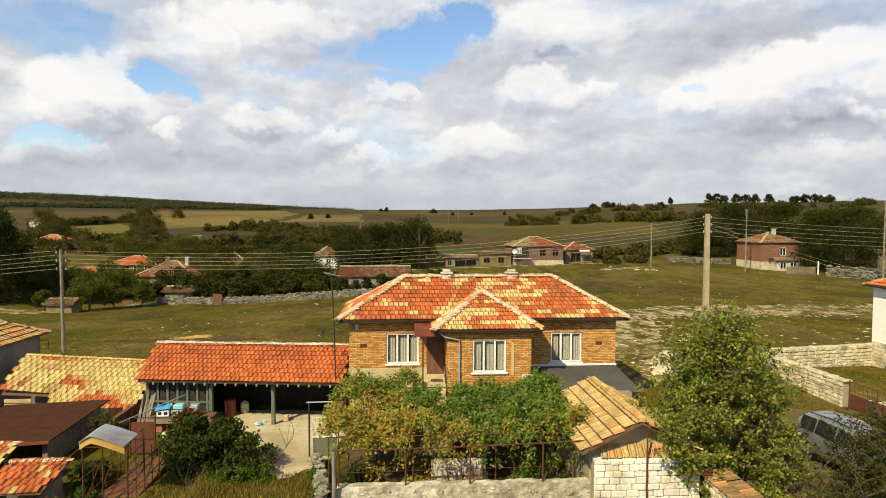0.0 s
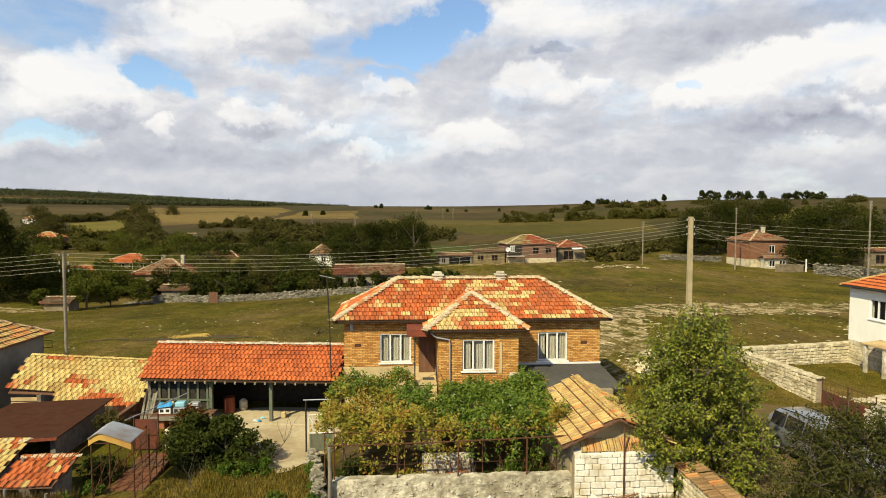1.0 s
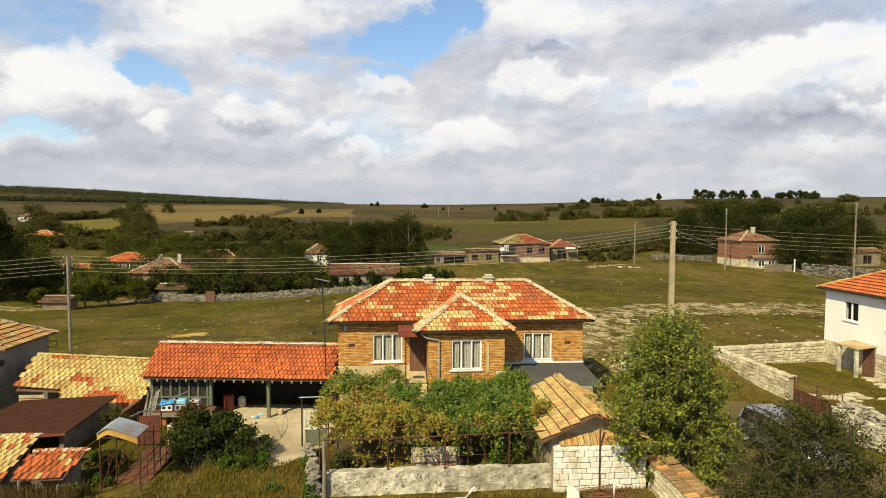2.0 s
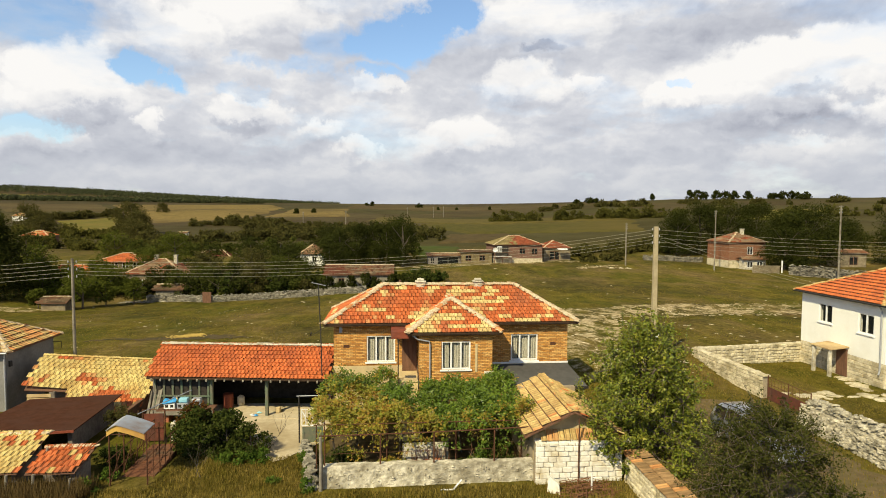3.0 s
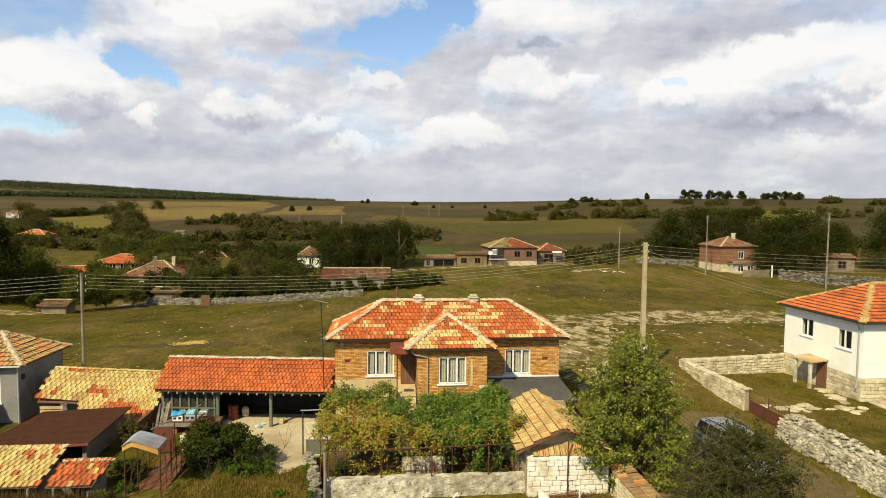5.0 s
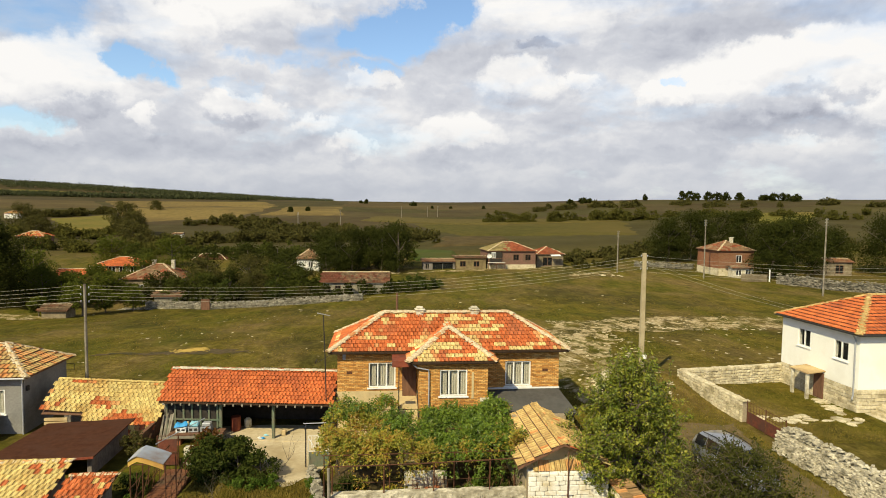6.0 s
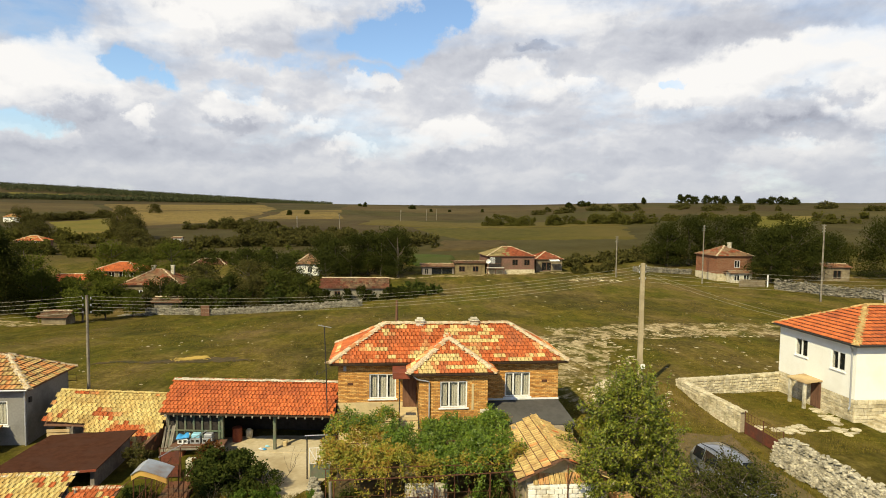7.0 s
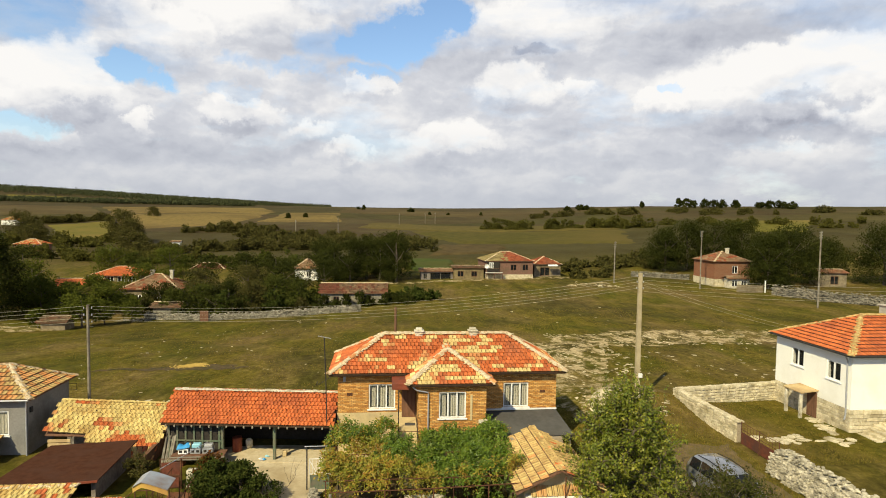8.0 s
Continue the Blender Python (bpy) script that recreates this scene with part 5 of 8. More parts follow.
def brown_shed():
    b = thing("shed", (-17.2, 22.3, -1.2), "low shed under a flat brown metal sheet roof", "shed")
    q = [Vector((-15.3, 24.75, 0.14)), Vector((-19.6, 24.3, 0.10)), Vector((-20.2, 19.6, -0.12)), Vector((-15.35, 20.2, -0.08))]
    part("roof_sheet", Shape().prism(q, (0, 0, -0.05)), BROWN_SHEET, b)
    part("fascia", Shape().prism([q[2] + Vector((0, -.02, -.10)), q[3] + Vector((0, -.02, -.10)), q[3] + Vector((0, -.02, .01)), q[2] + Vector((0, -.02, .01))], (0, -0.03, 0)), RED_IRON, b)
    part("wall", Shape().prism([(-15.6, 20.5, -1.3), (-15.6, 24.5, -1.3), (-15.6, 24.5, 0.07), (-15.6, 20.5, -0.13)], (-0.2, 0, 0)), DARK_BLOCK, b)
    part("wall", Shape().box(-19.4, -15.8, 24.0, 24.2, -1.3, 0.04), DARK_BLOCK, b)
    part("post", Shape().box(-18.2, -18.08, 20.2, 20.32, -1.3, -0.16, 0.01), WOOD_GREY, b)


brown_shed()


def low_sheds():
    s1 = thing("shed", (-17, 17.5, -1.2), "low goat shed with mossy straw-coloured clay-tile roof", "shed")
    V = Vector((0, 2.3, 0.75)).normalized()
    k = math.hypot(2.3, 0.75)
    tile_slopes(s1, [(Vector((-19.6, 16.35, -0.32)), (1, 0, 0), V, [(0, 0), (4.1, 0), (4.1, k), (0, k)])], lambda p, r: 1 if (p.x > -15.9 and r.random() < 0.35) or r.random() < 0.06 else 0, [TILE_PALE, TILE_RED], limit=150, seed=91, w=0.24, l=0.31, jitter=0.02, lip=0.018)
    part("roof_deck", Shape().prism([(-19.6, 16.4, -0.36), (-15.5, 16.4, -0.36), (-15.5, 18.65, 0.38), (-19.6, 18.65, 0.38)], (0, 0, -0.05)), WOOD_BROWN, s1)
    part("wall", Shape().box(-19.4, -15.7, 18.2, 18.4, -1.3, 0.2), DARK_BLOCK, s1)
    part("wall", Shape().box(-15.9, -15.7, 16.7, 18.2, -1.3, -0.32), DARK_BLOCK, s1)
    part("front_board", Shape().box(-19.4, -17.2, 16.7, 16.76, -1.3, -0.6), CARDBOARD, s1)
    ridge_line(s1, (-19.6, 18.65, 0.42), (-15.5, 18.65, 0.42), 0.07, 0.4, seed=92)
    s2 = thing("shed", (-14.1, 17, -1.2), "tiny lean-to with broken orange clay-tile roof", "shed")
    V = Vector((0, 1.45, 0.5)).normalized()
    k = math.hypot(1.45, 0.5)
    tile_slopes(s2, [(Vector((-15.15, 16.15, -0.27)), (1, 0, 0), V, [(0, 0), (1.85, 0), (2.1, k), (0.1, k)])], lambda p, r: 1 if r.random() < 0.14 else 0, [TILE_RED, TILE_PALE], limit=100, seed=93, w=0.24, l=0.31, jitter=0.03, lip=0.02)
    part("roof_deck", Shape().prism([(-15.1, 16.2, -0.31), (-13.3, 16.2, -0.31), (-13.1, 17.55, 0.19), (-15.0, 17.55, 0.19)], (0, 0, -0.05)), WOOD_BROWN, s2)
    ridge_line(s2, (-15.1, 17.6, 0.22), (-13.05, 17.6, 0.22), 0.07, 0.4, seed=94)
    part("wall", Shape().box(-15.0, -13.3, 17.2, 17.4, -1.3, 0.05), DARK_BLOCK, s2)
    part("wall", Shape().box(-13.5, -13.3, 16.4, 17.2, -1.3, -0.25), DARK_BLOCK, s2)


low_sheds()


def tin_canopy():
    t = thing("gate_canopy", (-11.7, 17.3, -1.2), "arched tin canopy on rusty iron posts over garden steps", "canopy")
    s = Shape()
    n = 8
    def arc(x):
        f = x + 11.98
        return 1.36 - (0.34 * f ** 1.25 if f > 0 else 0.75 * abs(f) ** 1.2)
    xs = [-12.32 + 1.42 * i / n for i in range(n + 1)]
    for a, b in zip(xs, xs[1:]):
        s.face([(a, 16.6, arc(a)), (b, 16.6, arc(b)), (b, 17.65, arc(b) + 0.04), (a, 17.65, arc(a) + 0.04)])
        s.face([(a, 17.65, arc(a) + 0.015), (b, 17.65, arc(b) + 0.015), (b, 16.6, arc(b) - 0.025), (a, 16.6, arc(a) - 0.025)])
        s.face([(a, 16.6, arc(a) - 0.025), (b, 16.6, arc(b) - 0.025), (b, 16.6, arc(b)), (a, 16.6, arc(a))])
    part("tin_sheet", s, TIN, t)
    s = Shape()
    for a, b in zip(xs, xs[1:]):
        s.prism([(a, 16.65, arc(a) - 0.27), (b, 16.65, arc(b) - 0.27), (b, 16.65, arc(b) - 0.03), (a, 16.65, arc(a) - 0.03)], (0, 0.02, 0))
    part("ochre_fascia", s, OCHRE_PAINT, t, "ochre-painted gable sheet")
    for x in (-12.25, -10.85):
        for k in range(8):
            y = 16.7 + k * 0.62
            top = 0.97 if k in (0, 2) else (0.35 if k < 4 else 0.05)
            part("post", Shape().tube([(x, y, -1.3), (x, y, top)], 0.028 if k in (0, 2) else 0.016, 6), RUST, t)
        part("rail", Shape().tube([(x, 16.5, -0.05), (x, 21.1, 0.0)], 0.022, 6), RUST, t)
        part("rail", Shape().tube([(x, 16.5, -0.7), (x, 21.1, -0.6)], 0.018, 6), RUST, t)
        for k in range(4):
            y = 16.7 + k * 1.1
            part("brace", Shape().tube([(x, y, -1.05), (x, y + 1.05, 0.0)], 0.015, 6), RUST, t)
    for y in (16.7, 17.94):
        part("tie", Shape().tube([(-12.25, y, 0.95), (-10.85, y, 0.95)], 0.02, 6), RUST, t)
    for i in range(7):
        y = 16.3 + i * 0.62
        part("step", Shape().box(-12.2, -10.9, y, y + 0.6, -1.3, -1.16 + 0.03 * i, 0.012), STEP_BRICK, t)
    part("strut", Shape().tube([(-12.3, 16.7, 0.95), (-13.1, 16.4, 0.3)], 0.018, 6), RUST, t)
    part("strut", Shape().tube([(-11.7, 18.0, 1.3), (-10.4, 20.6, 1.5)], 0.02, 6), ZINC, t)


tin_canopy()


# ---- the neighbours' houses ----
def grey_house():
    g = thing("house", (-26.5, 28.3, -1.3), "grey rendered house with weathered clay-tile hipped roof", "house")
    x0, x1, y0, y1 = -33.0, -21.77, 26.1, 30.5
    win = [(-24.25, -22.78, 0.05, 1.45)]
    s = wall_with_openings(Shape(), x0, x1, -1.4, 2.14, y0, 0.3, win)
    part("front_wall", s, GREY_WALL, g)
    for q in (Shape().box(x0, x0 + 0.3, y0 + 0.3, y1, -1.4, 2.14), Shape().box(x1 - 0.3, x1, y0 + 0.3, y1, -1.4, 2.14), Shape().box(x0 + 0.3, x1 - 0.3, y1 - 0.3, y1, -1.4, 2.14)):
        part("wall", q, GREY_WALL, g)
    part("room_back", Shape().box(x0 + 0.3, x1 - 0.3, y0 + 1.2, y0 + 1.25, -1.3, 2.1), SHADE_IN, g)
    window(g, Matrix.Translation((-24.25, y0 + 0.05, 0.05)), 1.47, 1.4, 2)
    S, c, A, B = hip_roof_slopes(-33.4, -21.42, 25.75, 30.85, 2.20, 3.62)
    part("roof", hip_deck(c, A, B, True), WOOD_BROWN, g)
    ch = patchy(0.6, 0.05, 9.0)
    tile_slopes(g, S[:2], ch, [TILE_ORANGE, TILE_BUFF], limit=300, seed=101, w=0.27, l=0.36, first=lambda p: -p.x, jitter=0.02, cover=0.90)
    tile_slopes(g, S[2:], ch, [TILE_ORANGE, TILE_BUFF], limit=0, seed=102, w=0.27, l=0.34)
    for k, (a, b) in enumerate(((c[0], A), (c[1], B), (A, B), (c[2], B))):
        ridge_line(g, a, b, 0.11, 0.38, seed=103 + k)
    part("downpipe", Shape().tube([(-21.82, 26.02, 2.1), (-21.82, 26.02, -1.3)], 0.045, 8), ZINC, g)
    part("gutter", Shape().tube([(-33.3, 25.72, 2.14), (-21.5, 25.72, 2.14)], 0.05, 8), ZINC, g)
    part("meter_box", Shape().box(-21.76, -21.66, 26.25, 26.45, 1.3, 1.6, 0.01), DARK_IRON, g)
    part("bracket", Shape().tube([(-21.7, 30.3, 1.8), (-21.2, 30.3, 1.8), (-21.2, 30.3, 1.4), (-21.7, 30.3, 1.4)], 0.02, 6), DARK_IRON, g)
    a = thing("shed", (-24.2, 25, -1.3), "small lean-to with clay-tile roof against the grey house", "shed")
    V = Vector((0, 1.5, 0.55)).normalized()
    tile_slopes(a, [(Vector((-26.5, 24.4, -0.35)), (1, 0, 0), V, [(0, 0), (3.6, 0), (3.6, 1.6), (0, 1.6)])], ch, [TILE_BUFF, TILE_RED], limit=90, seed=109)
    part("roof_deck", Shape().prism([(-26.5, 24.42, -0.38), (-22.92, 24.42, -0.38), (-22.92, 25.9, 0.16), (-26.5, 25.9, 0.16)], (0, 0, -0.06)), WOOD_BROWN, a)
    part("wall", Shape().box(-26.3, -23.1, 24.7, 24.9, -1.4, -0.4), DARK_BLOCK, a)


grey_house()


def white_house():
    w = thing("house", (32, 28, -0.5), "white rendered house on a stone plinth with orange clay-tile hipped roof", "house")
    x0, x1, y0, y1, zp = 27.0, 38.5, 24.6, 31.7, 0.92
    # left flank: laid out along -y, then turned into place
    turn = Matrix(((0, 1, 0, x0), (-1, 0, 0, 0), (0, 0, 1, 0), (0, 0, 0, 1)))
    ops = [(-30.03, -28.83, 2.55, 3.78), (-26.68, -25.48, 2.45, 3.68)]
    s = turned(wall_with_openings(Shape(), -y1, -y0, zp, 4.36, 0, 0.3, ops), turn)
    part("side_wall", s, WHITE_WALL, w)
    for q in (Shape().box(x0 + 0.3, x1, y0, y0 + 0.3, zp, 4.36), Shape().box(x1 - 0.3, x1, y0 + 0.3, y1, zp, 4.36), Shape().box(x0 + 0.3, x1 - 0.3, y1 - 0.3, y1, zp, 4.36)):
        part("wall", q, WHITE_WALL, w)
    part("room_back", Shape().box(x0 + 1.4, x0 + 1.45, y0 + 0.3, y1 - 0.3, zp, 4.3), SHADE_IN, w)
    for a, b, c, d in ops:
        window(w, turn @ Matrix.Translation((a, 0.05, c)), b - a, d - c, 2, curtain=False)
    S, c, A, B = hip_roof_slopes(26.62, 38.9, 24.22, 32.1, 4.46, 6.38)
    part("roof", hip_deck(c, A, B, True), DARK_SHEET, w)
    tile_slopes(w, [S[3], S[0]], lambda p, r: 0, [TILE_BRIGHT], limit=300, seed=111, w=0.30, l=0.36, first=lambda p: p.x, cover=0.90)
    tile_slopes(w, S[1:3], lambda p, r: 0, [TILE_BRIGHT], limit=0, seed=112, w=0.30, l=0.42)
    for k, (a, b) in enumerate(((c[0], A), (c[3], A), (A, B), (c[1], B))):
        ridge_line(w, a, b, 0.13, 0.4, mats=TILE_BUFF, seed=113 + k)
    part("chimney", Shape().box(32.3, 32.9, 28.0, 28.6, 5.6, 6.95, 0.02).box(32.22, 32.98, 27.92, 28.68, 6.954, 7.05, 0.02), CONCRETE, w)
    part("gutter", Shape().tube([(26.58, 24.2, 4.40), (26.58, 32.1, 4.40)], 0.06, 8).tube([(26.58, 24.18, 4.40), (38.9, 24.18, 4.40)], 0.06, 8), DARK_IRON, w)
    part("downpipe", Shape().tube([(26.6, 24.7, 4.36), (26.9, 24.85, 4.0), (26.92, 24.85, 0.5), (26.85, 24.85, 0.25)], 0.05, 8), ZINC, w)
    part("plinth", Shape().box(x0 + 0.02, x1, y0 + 0.02, y1, -1.2, zp - 0.02), JOINT, w)
    stone_face(w, (x0 - 0.0, y1), (x0 - 0.0, y0), -0.75, zp - 0.01, (-1, 0), LIME, w=(0.35, 0.8), h=(0.2, 0.26), limit=160, seed=117, rough=0.04, name="plinth_stone")
    stone_face(w, (x0, y0), (x1, y0), -0.75, zp - 0.01, (0, -1), LIME, w=(0.35, 0.8), h=(0.2, 0.26), limit=80, seed=118, rough=0.04, name="plinth_stone")
    # side door under its little porch
    part("door", Shape().box(x0 - 0.10, x0 - 0.045, 27.35, 28.25, -0.55, 1.2, 0.01), WOOD_BROWN, w, "dark brown wooden door")
    part("door_canopy", Shape().prism([(25.75, 27.3, 1.18), (27.0, 27.3, 1.32), (27.0, 29.1, 1.32), (25.75, 29.1, 1.18)], (0, 0, 0.07)), CREAM_BOARD, w, "straw-coloured board canopy")
    for y in (27.45, 28.85):
        part("canopy_post", Shape().box(25.82, 26.0, y, y + 0.18, -0.8, 1.17, 0.01), WHITEWASH, w)
    for i in range(7):
        part("step", Shape().box(27.4 + i * 0.36, 31.2, 22.9, 24.4, -0.75, -0.45 + i * 0.17, 0.015), LIME, w)
    w.location.x += 0.4
    w.location.y += 0.25


white_house()


def iron_gate():
    g = thing("gate", (19.5, 22.6, -0.5), "red-oxide iron yard gate with railed top", "gate")
    a, b = Vector((19.46, 23.7, 0)), Vector((19.5, 20.4, 0))
    d = (b - a)
    for t in (0, 0.5, 1):
        p = a + d * t
        part("post", Shape().tube([(p.x, p.y, -0.8), (p.x, p.y, 0.78)], 0.03, 8), RUST, g)
    for t0, t1 in ((0.01, 0.49), (0.51, 0.99)):
        p, q = a + d * t0, a + d * t1
        part("panel", Shape().prism([p + Vector((0, 0, -0.55)), q + Vector((0, 0, -0.55)), q + Vector((0, 0, 0.15)), p + Vector((0, 0, 0.15))], (0.02, 0, 0)), RUST_RED, g)
        for z in (0.72, 0.3):
            part("rail", Shape().tube([p + Vector((0, 0, z)), q + Vector((0, 0, z))], 0.015, 6), RUST, g)
        for k in range(1, 6):
            r = p.lerp(q, k / 6)
            part("bar", Shape().tube([r + Vector((0, 0, 0.15)), r + Vector((0, 0, 0.72))], 0.008, 6), RUST, g)


iron_gate()

# ---- poles and wires ----
def pole(x, y, z1, r, label, mats, lean=0.0, z0=None, square=False):
    z0 = land_at(x, y) - 0.3 if z0 is None else z0
    p = thing("utility_pole", (x, y, z0), label, "utility pole", group="poles along the wires")
    if square:
        s = Shape()
        prof = lambda k, z: [(x - k + lean * (z - z0), y - k * 0.8, z), (x + k + lean * (z - z0), y - k * 0.8, z), (x + k + lean * (z - z0), y + k * 0.8, z), (x - k + lean * (z - z0), y + k * 0.8, z)]
        a, b = prof(r * 1.35, z0), prof(r, z1)
        s.add(a + b, [(0, 1, 5, 4), (1, 2, 6, 5), (2, 3, 7, 6), (3, 0, 4, 7), (4, 5, 6, 7), (3, 2, 1, 0)])
        part("shaft", s, mats, p)
    else:
        part("shaft", Shape().tube([(x, y, z0), (x + lean * (z1 - z0), y, z1)], [r * 1.3, r], 10), mats, p)
    for k in range(3):
        z = z1 - 0.25 - 0.45 * k
        X = x + lean * (z - z0)
        for s_ in (-1, 1):
            q = Shape().tube([(X, y, z), (X + s_ * 0.24, y, z)], 0.018, 6)
            q.tube([(X + s_ * 0.24, y, z - 0.02), (X + s_ * 0.24, y, z + 0.06), (X + s_ * 0.24, y, z + 0.13)], [0.02, 0.038, 0.02], 8, mi=1)
            part("insulator", q, [DARK_IRON, ZINC], p)
    return p


pole(16.75, 32.2, 8.84, 0.125, "pale square concrete utility pole with side insulators", POLE_MAT, z0=-0.2, square=True)
whole("meter_box", Shape().box(16.72, 17.0, 31.85, 32.03, 1.2, 1.5, 0.02), WHITE_PAINT, "small white meter box fixed to the concrete pole", "box")
pole(-20.6, 30.6, 6.8, 0.08, "grey timber utility pole behind the sheds", WOOD_GREY)
pole(46.5, 110.0, 8.2, 0.11, "distant timber utility pole on the meadow", WOOD_GREY)
pole(61.0, 102.0, 10.8, 0.10, "distant timber utility pole by the brick house", WOOD_GREY)
pole(66.5, 77.0, 11.4, 0.11, "distant timber utility pole by the rubble wall", WOOD_GREY)
whole("stump_post", Shape().tube([(-0.4, 58.0, -1.3), (-0.4, 58.0, 2.4)], [0.16, 0.13], 9), WOOD_BROWN, "short dark timber post in the meadow", "post")


def wires(name, a, b, n, gap, sag, label):
    a, b = Vector(a), Vector(b)
    for k in range(n):
        p, q = a - Vector((0, 0, gap * k)), b - Vector((0, 0, gap * k))
        pts = []
        for i in range(25):
            t = i / 24
            c = p.lerp(q, t)
            pts.append((c.x, c.y, c.z - sag * 4 * t * (1 - t)))
        whole(name, Shape().tube(pts, 0.008, 5), WIRE_MAT, label, "wire", group=label)


wires("overhead_wire", (-20.3, 30.6, 6.7), (16.45, 32.2, 8.6), 5, 0.22, 0.9, "thin overhead wire between the roadside poles")
wires("overhead_wire", (-20.9, 30.6, 6.7), (-60, 34, 6.0), 5, 0.25, 0.8, "thin overhead wire running past the grey house")
wires("overhead_wire", (17.05, 32.2, 8.6), (64.0, 34.0, 8.5), 5, 0.28, 0.9, "thin overhead wire passing behind the white house")
wires("overhead_wire", (17.05, 32.2, 8.2), (30.9, 31.5, 4.4), 2, 0.25, 0.3, "thin service wire to the white house")


# ---- plants ----
def leaf_cloud(s, centre, radii, count, size, rng, hollow=0.55, mi=0, droop=0.0):
    """Small bent leaves filling an ellipsoid shell."""
    C = Vector(centre)
    for _ in range(count):
        while True:
            d = Vector((rng.uniform(-1, 1), rng.uniform(-1, 1), rng.uniform(-1, 1)))
            if 0.05 < d.length < 1:
                break
        d = d.normalized() * (hollow + (1 - hollow) * rng.random() ** 0.7)
        p = C + Vector((d.x * radii[0], d.y * radii[1], d.z * radii[2]))
        a = Vector((rng.uniform(-1, 1), rng.uniform(-1, 1), rng.uniform(-0.8, 0.5) - droop)).normalized()
        up = Vector((rng.gauss(0, 0.55), rng.gauss(-0.25, 0.55), 0.8))
        b = a.cross(up)
        b = b.normalized() if b.length > 0.05 else a.orthogonal().normalized()
        e = size * rng.uniform(0.6, 1.3)
        q = p + a * e
        k = p + a * e * 0.5 + a.cross(b) * e * 0.15
        s.add([p, k + b * e * 0.32, q, k - b * e * 0.32], [(0, 1, 2, 3)], mi)


def quick(shape, name, mats):
    me = bpy.data.meshes.new(name)
    me.from_pydata(shape.v, [], shape.f)
    for q in mats if isinstance(mats, (list, tuple)) else [mats]:
        me.materials.append(q)
    if any(shape.m):
        me.polygons.foreach_set("material_index", shape.m)
    return me


def limb(s, p, d, length, r, rng, depth, tips):
    pts, radii = [p], [r]
    q, dd = Vector(p), Vector(d)
    n = 4
    for i in range(n):
        dd = (dd + Vector((rng.uniform(-.25, .25), rng.uniform(-.25, .25), rng.uniform(-.08, .22)))).normalized()
        q = q + dd * length / n
        pts.append(q.copy())
        radii.append(r * (1 - 0.55 * (i + 1) / n))
    s.tube(pts, radii, 6)
    if depth == 0:
        tips.append(q)
        tips.append(pts[2].copy() if isinstance(pts[2], Vector) else Vector(pts[2]))
        return
    for k in range(rng.choice((3, 3, 4))):
        a = rng.uniform(0, 6.28)
        o = dd.orthogonal().normalized()
        o = (o * math.cos(a) + dd.cross(o) * math.sin(a))
        nd = (dd * 0.75 + o * rng.uniform(0.55, 0.95) + Vector((0, 0, 0.12))).normalized()
        limb(s, pts[rng.choice((2, 3, 4))], nd, length * rng.uniform(0.62, 0.85), radii[3] * 0.8, rng, depth - 1, tips)


def vine_arbour():
    v = thing("grape_arbour", (0, 19, -1.2), "grapevine arbour, green leaves turning yellow, on iron poles", "grapevine")
    rng = random.Random(211)
    for x in (-4.3, -1.5, 1.3, 4.0):
        for y in (16.6, 19.4, 22.3):
            part("post", Shape().tube([(x, y, -1.3), (x, y, 1.15)], 0.025, 6), RUST, v)
    for y in (16.6, 19.4, 22.3):
        part("beam", Shape().tube([(-4.4, y, 1.15), (4.2, y, 1.15)], 0.02, 6), RUST, v)
    for k in range(9):
        x, y = -3.9 + k * 0.95 + rng.uniform(-.2, .2), rng.uniform(16.6, 21)
        stem = Shape().tube([(x, y, -1.3), (x + rng.uniform(-.2, .2), y, -0.2), (x + rng.uniform(-.4, .4), y + rng.uniform(-.3, .3), 1.1)], [0.05, 0.035, 0.02], 6)
        hang(new("vine_stem", quick(stem, "vine_stem", BARK)), v)
    g, yl = Shape(), Shape()
    for i in range(1350):
        x, y = rng.uniform(-4.6, 4.5), rng.uniform(16.75, 22.5)
        if -1.2 < x < 0.25 and y > 20.4 or x < -4.3 and y > 21.0 or x > 4.0 and 16.9 > y:
            continue
        h = 1.2 + 0.55 * noise.noise(Vector((x * 0.6, y * 0.6, 7))) + 0.42 * noise.noise(Vector((x * 1.5, y * 1.5, 1)))
        if x > 3.9:
            h += 0.35
        if x < -1.2 and y > 20:
            h += 0.3
        turning = noise.noise(Vector((x * 0.5 + 3, y * 0.5, 2.0))) + (0.40 if x < -1.6 else (0.05 if x < 0.6 else -0.35)) + (19.6 - y) * 0.11
        tgt = yl if turning + rng.uniform(-0.3, 0.3) > 0.15 else g
        leaf_cloud(tgt, (x, y, h + rng.uniform(-.25, .2)), (rng.uniform(0.2, 0.42), rng.uniform(0.2, 0.42), rng.uniform(0.14, 0.34)), 34, 0.125, rng, 0.1)
    for i in range(105):
        x = rng.uniform(-4.2, 4.3)
        y = 16.45 + rng.uniform(-.25, .35)
        turning = (0.45 if x < 0.8 else -0.35) + rng.uniform(-0.5, 0.5)
        z = 1.15 - 1.7 * rng.random() ** 2.2 * (1 if x < -0.5 or x > 2.6 else 0.55)
        leaf_cloud(yl if turning > 0 else g, (x, y, z), (0.28, 0.22, 0.3), 20, 0.12, rng, 0.1, droop=0.4)
    hang(new("green_leaves", quick(g, "green_leaves", LEAF_VINE)), v)
    hang(new("turning_leaves", quick(yl, "turning_leaves", LEAF_VINE_Y)), v)


vine_arbour()


